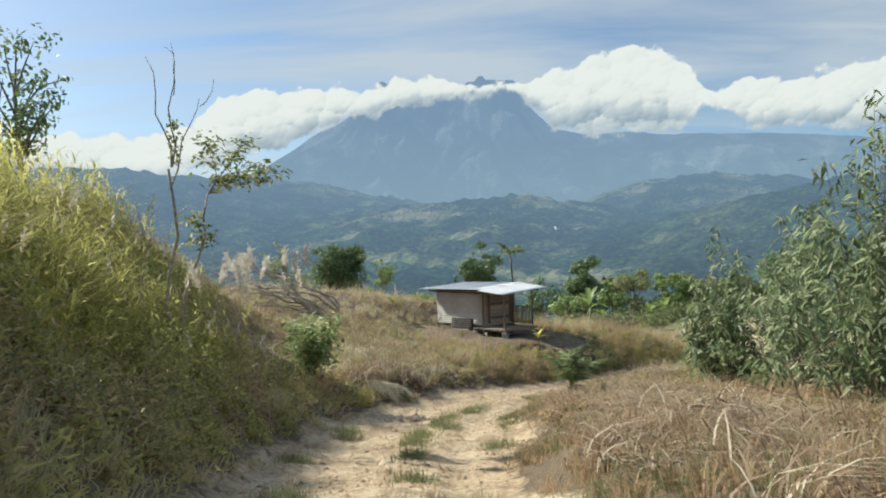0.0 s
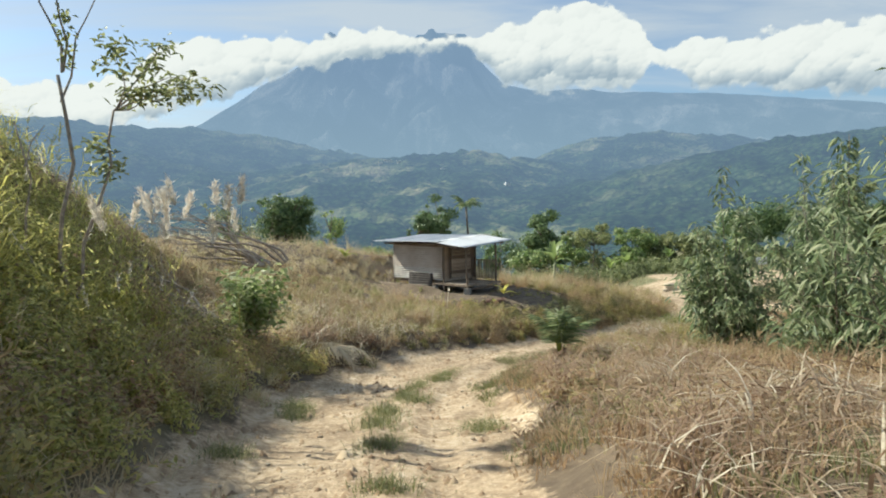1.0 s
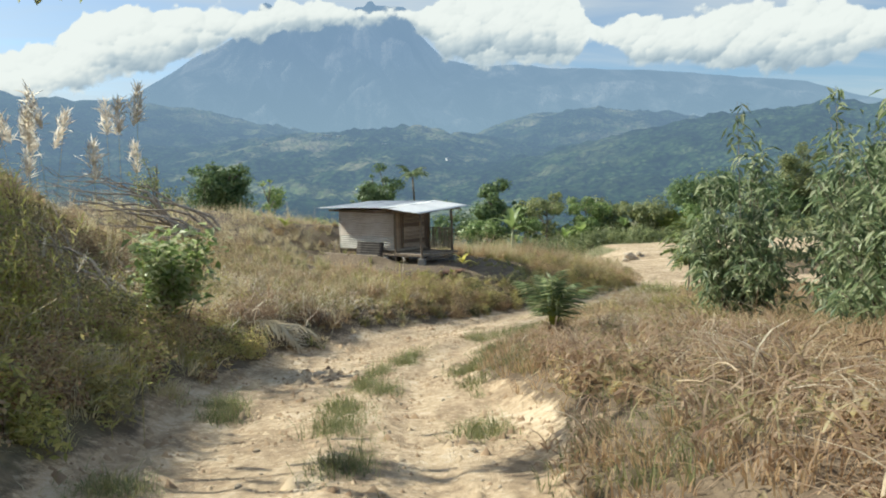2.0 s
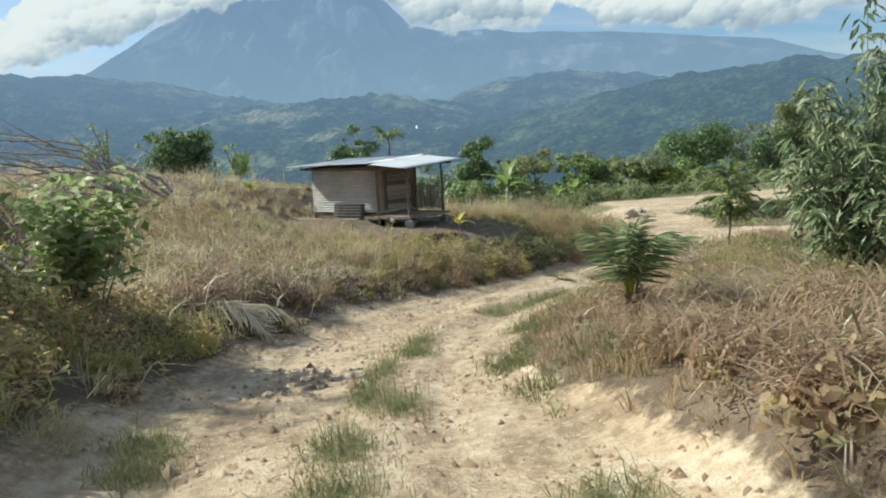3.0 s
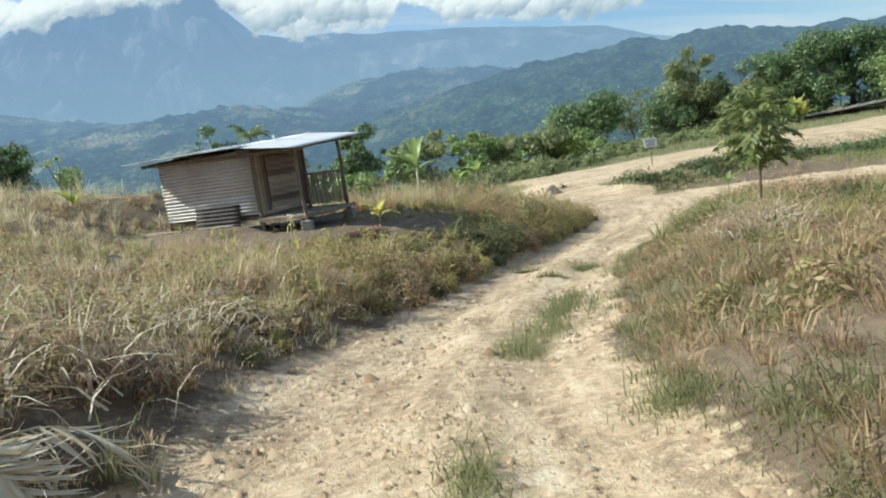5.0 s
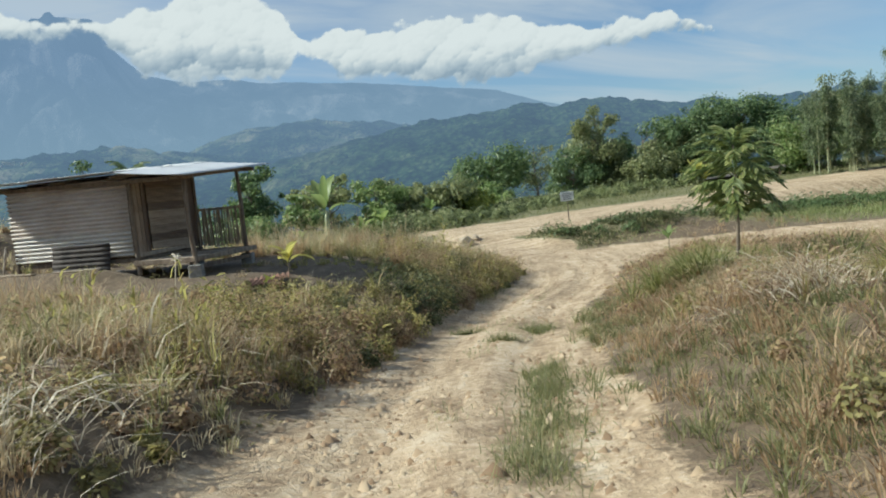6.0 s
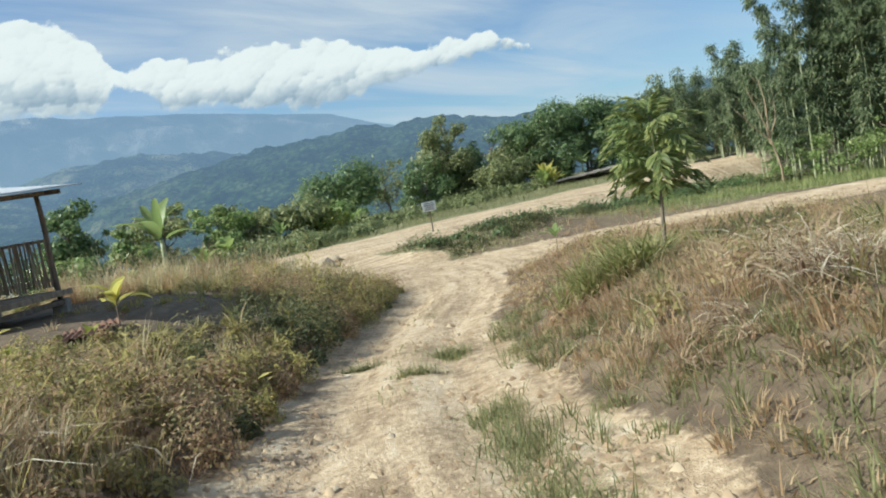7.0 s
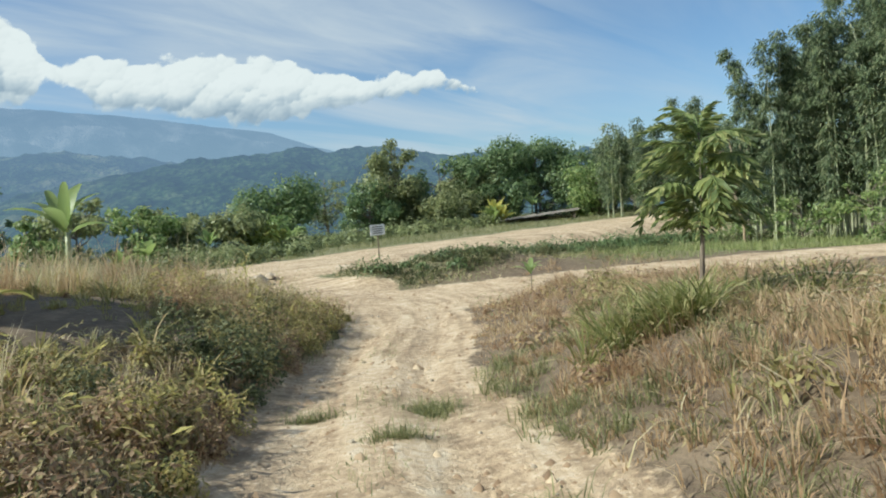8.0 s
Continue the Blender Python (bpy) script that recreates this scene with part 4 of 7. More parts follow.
# tall grass on the steep bank
def build_bank_grass():
    rng = np.random.default_rng(21)
    heap = Heap()
    keep = lambda x, y, d, s, b: smooth(3.6, 5.2, d) * smooth(20.5, 14, s) * (0.05 + 0.95 * clumped(x, y, 0.75, 5, 0.44, 0.56)) * smooth(16, 10, d)
    p, d, s = scatter(560, -18, 0.5, 1.2, 25, rng, keep)
    tall = 1.5 * smooth(3.2, 6.5, d) * (1 - 0.45 * smooth(15, 21, s))
    h = rng.gamma(9, 1 / 9, len(p)) * (0.30 + 0.85 * tall) * (1 + 0.22 * smooth(7, 9, s) * smooth(17, 14, s)) * (0.25 + 1.5 * fbm(p[:, 0] * 0.8, p[:, 1] * 0.8, 2, 8))
    tussocks(heap, p, 24, 0.17, np.minimum(1.15 * h, 1.05 + 0.75 * smooth(17, 13, s)), 0.027, 0.85, rng, 3)
    back = np.stack([rng.uniform(-10, -6.0, 190), rng.uniform(7.0, 14.5, 190), np.zeros(190)], 1)
    back[:, 2] = sample(ZZ, back[:, 0], back[:, 1])
    tussocks(heap, back, 26, 0.16, rng.uniform(1.4, 2.2, 190), 0.027, 0.7, rng, 3)
    stuff("bank_grass", heap.mesh("bank_grass", MAT_BANK), "tall green and yellow grass covering the steep bank", "grass")
    heap, stalks = Heap(), Heap()
    p, d, s = scatter(8000, -18, 0, 1.5, 25, rng, lambda x, y, d, s, b: smooth(1.9, 3.2, d) * smooth(21, 15, s - 0.5 * (d - 3)) * smooth(15, 10, d) * clumped(x, y, 0.8, 7, 0.40, 0.56))
    reeds(heap, stalks, p, rng.uniform(0.6, 1.25, len(p)) * (0.35 + 1.35 * smooth(2.8, 6.0, d)), 12, rng)
    p, d, s = scatter(5200, -9, -1, 6, 20, rng, lambda x, y, d, s, b: smooth(2.5, 3.4, d) * smooth(7.5, 5.5, d) * smooth(19, 16, s) * clumped(x, y, 0.9, 11, 0.42, 0.54))
    reeds(heap, stalks, p, rng.uniform(0.5, 1.05, len(p)) * (0.5 + 0.6 * smooth(2.6, 4.5, d)), 14, rng)
    stuff("reeds", heap.mesh("reeds", MAT_REED), "coarse reed grass with broad arching leaves on the bank", "grass")
    stuff("reed_stalks", stalks.mesh("reed_stalks", MAT_STRAW), "pale stalks of the reed grass", "grass stems")
    heap = Heap()
    p, d, s = scatter(5200, -14, 0.5, 1.2, 25, rng, lambda x, y, d, s, b: smooth(1.35, 2.2, d) * smooth(9, 4, d) * smooth(25, 18, s) * clumped(x, y, 0.8, 6, 0.38, 0.6))
    tussocks(heap, p, 13, 0.14, rng.uniform(0.3, 0.95, len(p)) * smooth(1.0, 3.0, d), 0.018, 0.9, rng, 2)
    stuff("dry_bank_grass", heap.mesh("dry_bank_grass", MAT_DRY), "dry tan grass among the green on the bank", "grass")
    heap = Heap()
    p, d, s = scatter(3600, -10, 0.5, 1.5, 25, rng, lambda x, y, d, s, b: smooth(1.5, 2.4, d) * smooth(8, 3.5, d) * smooth(20, 15, s) * clumped(x, y, 0.9, 15, 0.36, 0.55))
    weed_plants(heap, p, rng.uniform(0.25, 0.85, len(p)) * smooth(1.2, 3, d), 9, 0.15, rng)
    stuff("bank_weeds", heap.mesh("bank_weeds", MAT_BANKWEED), "leafy green and brown weeds at the foot of the bank", "weeds")
    # withered weeds and leaning dry grass massed along the foot
    heap, lean = Heap(), Heap()
    foot = lambda x, y, d, s, b: smooth(1.9, 2.6, d) * smooth(4.6, 3.2, d) * smooth(19, 15, s)
    p, d, s = scatter(2600, -8, 0, 3, 21, rng, lambda x, y, d, s, b: foot(x, y, d, s, b) * clumped(x, y, 0.8, 19, 0.40, 0.54))
    weed_plants(heap, p, rng.gamma(6, 1 / 6, len(p)) * (0.3 + 0.55 * smooth(2.0, 3.6, d)), 16, 0.13, rng, 0.12)
    stuff("foot_weeds", heap.mesh("foot_weeds", MAT_BANKWEED), "tangled brown and olive weeds along the foot of the bank", "weeds")
    p, d, s = scatter(2600, -8, 0, 3, 21, rng, lambda x, y, d, s, b: foot(x, y, d, s, b) * clumped(x, y, 0.9, 20, 0.42, 0.56))
    tussocks(lean, p, 18, 0.14, rng.gamma(6, 1 / 6, len(p)) * (0.3 + 0.5 * smooth(2.0, 3.8, d)), 0.016, 0.9, rng, 3)
    stuff("leaning_grass", lean.mesh("leaning_grass", MAT_DRY), "dry grass leaning over the foot of the bank", "grass")
    heap, stems = Heap(), Heap()
    p, d, s = scatter(300, -12, -2, 4, 20, rng, lambda x, y, d, s, b: smooth(2.6, 4.5, d) * 0.5)
    extra = np.stack([np.linspace(-5.4, -3.2, 16) + rng.normal(0, 0.1, 16), rng.uniform(14.8, 17.4, 16), np.zeros(16)], 1)
    extra[:, 2] = sample(ZZ, extra[:, 0], extra[:, 1])
    p = np.concatenate([p, extra])
    for i, q in enumerate(p):
        fat = i >= len(p) - 16
        h, a, l = rng.uniform(1.35, 2.2) - q[2] if fat else rng.uniform(1.1, 1.75), rng.uniform(0, 6.28), rng.uniform(0.1, 0.5)
        bow = np.array([l * math.cos(a), l * math.sin(a), 0])
        head_end = q + bow + [0, 0, h]
        tube(stems, [q, q + 0.25 * bow + [0, 0, h / 2], head_end], [0.004, 0.003, 0.0025], 3)
        m = 120 if fat else 46
        t = rng.uniform(0, 1, m)
        c = head_end - np.outer((1 - t) * 0.9, bow * 0.5 + [0, 0, 0.46 if fat else 0.36])
        c = c + rng.normal(0, 1, (m, 3)) * (0.035 * np.sin(np.pi * np.clip(t, 0.05, 0.95)))[:, None] * (1 if fat else 0.4)
        leaves(heap, c, rng.normal(0, 0.42, (m, 3)) + [0.45 * math.cos(a), 0.45 * math.sin(a), 0.9], rng.uniform(0.05, 0.12, m) * (1.6 if fat else 1), 0.013 if fat else 0.012, rng)
    stuff("grass_plumes", heap.mesh("grass_plumes", MAT_PLUME), "pale feathery plumes standing over the tall grass", "grass plumes")
    stuff("plume_stems", stems.mesh("plume_stems", MAT_TALL), "thin olive stems of the grass plumes", "grass stems")


build_bank_grass()


def build_bank_bushes():
    rng = np.random.default_rng(22)
    for name, mat, count, seed, label in (("bank_bushes", MAT_BANKLEAF, 760, 16, "yellow-green leafy weeds massed on the bank"), ("olive_bank_bushes", MAT_BRUSH, 90, 17, "dark olive bushes on the bank"),
                                          ("withered_bank_bushes", MAT_BROWNLEAF, 300, 18, "withered brown bushes on the bank")):
        heap = Heap()
        p, d, s = scatter(count * 8, -13, 0, 2.5, 25, rng, lambda x, y, d, s, b: smooth(1.9, 2.8, d) * smooth(11, 7, d) * smooth(21, 16, s - 0.5 * (d - 3)) * clumped(x, y, 0.7, seed, 0.42, 0.56))
        p = p[:count]
        size = rng.gamma(5, 0.2, len(p)) * (0.7 + 0.5 * smooth(2.2, 5, d[:count]))
        bushlets(heap, p, 0.42 * size, 0.85 * size, 170, 0.10, rng, 0.3)
        stuff(name, heap.mesh(name, mat), label, "bushes")



def hut_low(x, y):
    """Plants stay low round the trodden yard."""
    low = 0.28 + 0.72 * smooth(4.6, 8.6, np.hypot(x - 2.9, y - 39.8))
    return low * (0.15 + 0.85 * smooth(0.7, 1.5, np.hypot((x + 2.0) / 1.4, y - 23.6))) * (0.3 + 0.7 * smooth(0.4, 0.9, np.hypot(x - 0.3, y - 30.4)))


def bushlets(heap, p, r, h, per, leaf, rng, droop=0.2):
    """Low rounded bushes: leaves that face outwards over a lumpy dome."""
    n = len(p)
    i = np.repeat(np.arange(n), np.maximum(8, (per * rng.uniform(0.6, 1.4, n)).astype(int)))
    m = len(i)
    way = rng.normal(0, 1, (m, 3))
    way[:, 2] = np.abs(way[:, 2]) * 1.1
    way /= np.linalg.norm(way, axis=1)[:, None]
    lump = 0.62 + 0.62 * (fbm(way[:, 0] * 1.9 + i * 3.7, way[:, 1] * 1.9 + way[:, 2] * 2.3 + i * 1.3, 3, 7))
    deep = rng.uniform(0.35, 1.05, m) ** 0.6 * lump
    rr, hh = np.minimum(np.broadcast_to(r, n)[i], 3.0 * np.mean(r)), np.minimum(np.broadcast_to(h, n)[i], 1.7 * np.mean(h))
    q = p[i] + way * deep[:, None] * np.stack([rr, rr, hh], 1)
    facing_leaves(heap, q, way + rng.normal(0, 0.45, (m, 3)) + [0, 0, 0.3], leaf * rng.uniform(0.6, 1.4, m), leaf * rng.uniform(0.3, 0.55, m), rng, droop)


def build_field():
    """Dry grass and weeds left of the track, round the hut."""
    rng = np.random.default_rng(31)
    heap = Heap()
    keep = lambda x, y, d, s, b: smooth(1.5, 2.1, d) * smooth(16, 22, s) * hut_clear(x, y) * smooth(28, 18, d) * (0.18 + 0.82 * clumped(x, y, 0.8, 25)) * smooth(0.75, 0.3, b)
    p, d, s = scatter(12500, -20, 18, 16, 56, rng, keep)
    near = smooth(1.5, 4.0, d)
    h = rng.gamma(4, 1 / 4, len(p)) * (0.12 + 0.24 * near) * (0.2 + 1.5 * fbm(p[:, 0] * 0.7, p[:, 1] * 0.7, 3, 28)) * hut_low(p[:, 0], p[:, 1])
    tussocks(heap, p, 15, 0.13, 1.45 * h, 0.017, 0.7, rng, 2)
    stuff("field_grass", heap.mesh("field_grass", MAT_DRY), "dry brown and tan grass over the cleared field", "grass")
    heap = Heap()
    keep = lambda x, y, d, s, b: smooth(1.5, 2.0, d) * smooth(17, 23, s) * hut_clear(x, y) * smooth(22, 12, d) * (0.08 + 0.92 * clumped(x, y, 0.6, 45, 0.42, 0.56))
    p, d, s = scatter(5200, -12, 18, 15, 54, rng, keep)
    hh = rng.gamma(5, 0.2, len(p)) * 0.40 * smooth(1.3, 3.6, d) * (1 + 0.4 * smooth(28, 36, p[:, 1])) * hut_low(p[:, 0], p[:, 1])
    weed_plants(heap, p, hh, 14, 0.085, rng, 0.09)
    stuff("field_weeds", heap.mesh("field_weeds", MAT_WEED), "leafy weeds going brown among the dry grass", "weeds")
    # single low bushes of three tones
    for name, mat, count, tall, seed, label in (("brown_bushes", MAT_BROWNLEAF, 760, 0.46, 46, "low withered brown bushes in the cleared field"), ("olive_bushes", MAT_BRUSH, 330, 0.50, 47, "low dark olive bushes in the cleared field"),
                                                ("yellow_bushes", MAT_GOLDLEAF, 190, 0.44, 48, "low yellowing bushes in the cleared field")):
        heap = Heap()
        keep = lambda x, y, d, s, b: smooth(1.7, 2.4, d) * smooth(17, 23, s) * hut_clear(x, y) * smooth(20, 9, d) * (0.15 + 0.85 * clumped(x, y, 0.5, seed, 0.42, 0.58)) * (1 - 0.6 * smooth(28, 32, s))
        p, d, s = scatter(count * 8, -14, 17, 17, 53, rng, keep)
        p = p[:count]
        size = rng.gamma(5, 0.2, len(p)) * (0.80 + 0.4 * smooth(30, 22, s[:count])) * hut_low(p[:, 0], p[:, 1]) * (0.45 + 0.6 * smooth(1.9, 3.8, d[:count]))
        bushlets(heap, p, 0.42 * size, tall * size, 150, 0.090, rng)
        stuff(name, heap.mesh(name, mat), label, "bushes")
    # the dark hedge of brush where the field meets the junction
    for name, mat, count, seed, label in (("junction_brush", MAT_BRUSH, 110, 51, "dark leafy brush standing beside the junction"), ("yellow_brush", MAT_GOLDLEAF, 70, 52, "yellow-green leafy brush beside the junction"),
                                          ("withered_brush", MAT_BROWNLEAF, 150, 53, "withered brown brush beside the junction")):
        heap = Heap()
        keep = lambda x, y, d, s, b: smooth(1.5, 2.0, d) * smooth(28, 32, s) * smooth(44, 41, s) * smooth(6.0, 4.0, d) * clumped(x, y, 0.7, seed, 0.44, 0.56) * smooth(2.3, 3.4, np.hypot(x - 5.4, y - 40.0))
        p, d, s = scatter(count * 9, 1, 16, 26, 46, rng, keep)
        p = p[:count]
        size = rng.gamma(5, 0.2, len(p)) * (0.75 + 0.35 * smooth(33, 37, s[:count])) * (0.35 + 0.75 * smooth(2.6, 4.8, np.hypot(p[:, 0] - 4.6, p[:, 1] - 39.2)))
        bushlets(heap, p, 0.34 * size, 0.54 * size, 210, 0.070, rng, 0.5)
        stuff(name, heap.mesh(name, mat), label, "brush")
    # upright weeds and yellow grass between the bushes at the junction
    heap, tall = Heap(), Heap()
    keep = lambda x, y, d, s, b: smooth(1.8, 2.5, d) * smooth(27, 31, s) * smooth(45, 41, s) * smooth(8.0, 5.0, d) * (0.1 + 0.9 * clumped(x, y, 0.8, 54, 0.42, 0.56)) * smooth(2.3, 3.5, np.hypot(x - 5.2, y - 40.0))
    p, d, s = scatter(3000, 0, 16, 25, 47, rng, keep)
    weed_plants(heap, p, rng.gamma(6, 1 / 6, len(p)) * 0.46 * hut_low(p[:, 0], p[:, 1]), 15, 0.085, rng, 0.07)
    stuff("junction_weeds", heap.mesh("junction_weeds", MAT_WEED), "upright weeds with withering leaves beside the junction", "weeds")
    p, d, s = scatter(2600, 0, 16, 25, 47, rng, lambda x, y, d, s, b: keep(x, y + 3.7, d, s, b))
    tussocks(tall, p, 20, 0.12, rng.gamma(6, 1 / 6, len(p)) * 0.58 * hut_low(p[:, 0], p[:, 1]), 0.013, 0.5, rng, 2)
    stuff("junction_grass", tall.mesh("junction_grass", MAT_TALL), "yellow-green tall grass among the brush", "grass")
    spear, stalks = Heap(), Heap()
    p, d, s = scatter(2400, 0, 16, 24, 46, rng, lambda x, y, d, s, b: keep(x, y, d, s, b) * clumped(x, y, 1.1, 58, 0.46, 0.58))
    reeds(spear, stalks, p, rng.gamma(7, 1 / 7, len(p)) * (0.35 + 0.5 * smooth(1.9, 3.4, d)) * hut_low(p[:, 0], p[:, 1]), 11, rng)
    stuff("junction_reeds", spear.mesh("junction_reeds", MAT_TALL), "upright leafy yellowing cane grass in the brush", "grass")
    stuff("junction_stalks", stalks.mesh("junction_stalks", MAT_RED), "thin brown stalks of the cane grass", "grass stems")
    # coarse dry tussocks that stand out of the short grass
    heap = Heap()
    keep = lambda x, y, d, s, b: smooth(1.6, 2.4, d) * smooth(17, 22, s) * hut_clear(x, y) * smooth(18, 9, d) * (0.1 + 0.9 * clumped(x, y, 0.7, 57, 0.45, 0.6)) * (0.4 + 0.6 * smooth(28, 32, y))
    p, d, s = scatter(5200, -14, 17, 17, 52, rng, keep)
    tussocks(heap, p, 18, 0.13, rng.gamma(6, 1 / 6, len(p)) * (0.28 + 0.3 * smooth(1.8, 3.8, d)) * hut_low(p[:, 0], p[:, 1]), 0.018, 0.55, rng, 3)
    stuff("dry_tussocks", heap.mesh("dry_tussocks", MAT_DRY), "coarse dry tussocks standing in the field", "grass")
    heap = Heap()
    keep = lambda x, y, d, s, b: smooth(1.5, 2.4, d) * smooth(17, 22, s) * hut_clear(x, y) * smooth(14, 8, d) * clumped(x, y, 0.9, 55, 0.47, 0.60) * smooth(33, 28, y)
    p, d, s = scatter(20000, -10, 16, 17, 50, rng, keep)
    p[:, 2] += rng.uniform(0.02, 0.24, len(p))
    blades(heap, p, rng.uniform(0.3, 0.9, len(p)), rng.uniform(0.012, 0.032, len(p)), rng.uniform(1.2, 2.0, len(p)), rng, 3)
    stuff("fallen_straw", heap.mesh("fallen_straw", MAT_STRAW), "bleached straw lying over in tangled swaths", "straw")


build_field()
build_bank_bushes()


def build_junction_cover():
    """Upright brown grass and leafy yellow weeds that grow over the low bushes at the junction."""
    rng = np.random.default_rng(36)
    yard = lambda x, y: smooth(2.5, 3.6, np.hypot((x - 5.2) / 1.2, y - 40.0)) * hut_clear(x, y)
    zone = lambda x, y, d, s, b: smooth(1.45, 2.0, d) * smooth(20, 25, s) * smooth(0.95, 0.5, b) * yard(x, y)
    rise = lambda p, d: (0.45 + 0.55 * smooth(27, 32, p[:, 1])) * (0.5 + 0.5 * smooth(1.9, 3.2, d)) * (0.35 + 0.65 * smooth(3.0, 5.2, np.hypot(p[:, 0] - 4.6, p[:, 1] - 39.4)))
    for name, mat, count, seed, h, label in (("brown_grass", MAT_RED, 9000, 81, 0.46, "upright reddish-brown dry grass in the field and the brush"), ("tan_grass", MAT_DRY, 5000, 82, 0.46, "upright tan grass in the field and the brush")):
        heap = Heap()
        p, d, s = scatter(count, -6, 17, 21, 50, rng, lambda x, y, d, s, b: zone(x, y, d, s, b) * smooth(11, 7, d) * (0.06 + 0.94 * clumped(x, y, 0.7, seed, 0.43, 0.56)) * (0.45 + 0.55 * smooth(27, 31, y)))
        tussocks(heap, p, 22, 0.13, rng.gamma(6, 1 / 6, len(p)) * h * rise(p, d) * (1 + 1.0 * smooth(40, 43, p[:, 1])), 0.012, 0.45, rng, 3)
        stuff(name, heap.mesh(name, mat), label, "grass")
    heap = Heap()
    strip = lambda x, y, d, s, b: zone(x, y, d, s, b) * smooth(28, 31, s) * smooth(6.5, 4.5, d) * clumped(x, y, 0.9, 83, 0.44, 0.56)
    p, d, s = scatter(900, 2, 16, 29, 47, rng, strip)
    weed_plants(heap, p, rng.gamma(7, 1 / 7, len(p)) * 0.66 * rise(p, d), 16, 0.15, rng, 0.09)
    stuff("yellow_weeds", heap.mesh("yellow_weeds", MAT_GOLDLEAF), "tall yellowing weeds with drooping long leaves", "weeds")
    heap = Heap()
    p, d, s = scatter(900, 2, 14, 29, 44, rng, lambda x, y, d, s, b: smooth(1.5, 1.9, d) * smooth(29, 31, s) * smooth(5.5, 3.5, d) * yard(x, y) * clumped(x, y, 0.8, 84, 0.44, 0.56))
    p = p[:50]
    tussocks(heap, p, 15, 0.10, rng.uniform(0.4, 0.8, len(p)), 0.036, 0.95, rng, 4)
    stuff("long_leaf_weeds", heap.mesh("long_leaf_weeds", MAT_GOLDLEAF), "yellowing clumps of long broad leaves beside the track", "weeds")
    for name, mat, count, seed, h, label in (("yellow_bush_heads", MAT_GOLDLEAF, 24, 87, 0.80, "bushy yellow-green weeds standing out of the grass"), ("dark_bush_heads", MAT_SCRUB, 16, 88, 0.60, "dark bushy weeds standing in the grass"),
                                             ("brown_bush_heads", MAT_BROWNLEAF, 32, 89, 0.70, "withered bushy weeds standing in the grass")):
        heap = Heap()
        p, d, s = scatter(count * 20, 2, 15, 29, 47, rng, lambda x, y, d, s, b: smooth(1.35, 1.7, d) * smooth(29, 31, s) * smooth(45, 42, s) * smooth(7.0, 5.0, d) * yard(x, y) * clumped(x, y, 0.6, seed, 0.46, 0.56))
        p, d = p[:count], d[:count]
        size = rng.gamma(9, 1 / 9, len(p)) * (0.6 + 0.4 * smooth(1.5, 2.6, d)) * (0.5 + 0.5 * smooth(3.0, 4.6, np.hypot(p[:, 0] - 4.8, p[:, 1] - 39.2)))
        bushlets(heap, p, 0.40 * size, h * size, 460, 0.062, rng, 0.45)
        stuff(name, heap.mesh(name, mat), label, "brush")
    heap = Heap()
    n = 26
    p = np.stack([rng.normal(8.3, 0.7, n), rng.normal(37.0, 0.75, n), np.zeros(n)], 1)
    p = p[sample(SIDE, p[:, 0], p[:, 1]) > 1.7]
    p[:, 2] = sample(ZZ, p[:, 0], p[:, 1])
    size = rng.gamma(8, 1 / 8, len(p))
    bushlets(heap, p, 0.36 * size, 0.72 * size, 210, 0.085, rng, 0.4)
    stuff("corner_brush", heap.mesh("corner_brush", MAT_SCRUB), "dense dark brush at the corner of the junction", "brush")


build_junction_cover()


def build_coarse():
    """Single coarse tussocks, yellow-green, that stand out of the dry field and the verge."""
    rng = np.random.default_rng(35)
    heap = Heap()
    p, d, s = scatter(420, -9, 14, 20, 46, rng, lambda x, y, d, s, b: smooth(1.7, 2.6, d) * hut_clear(x, y) * smooth(14, 8, d))
    extra = np.array([(-1.35, 24.75, 0.0), (-1.1, 24.6, 0.0), (-3.3, 21.6, 0.0), (0.6, 28.8, 0.0), (1.4, 29.6, 0.0), (4.0, 36.9, 0.0)])
    extra[:, 2] = sample(ZZ, extra[:, 0], extra[:, 1])
    p = np.concatenate([p, extra])
    tussocks(heap, p, 20, 0.09, rng.uniform(0.35, 0.8, len(p)), 0.016, 0.6, rng, 3)
    stuff("coarse_grass", heap.mesh("coarse_grass", MAT_LIMEGRASS), "single coarse yellow-green tussocks in the dry field", "grass")


build_coarse()


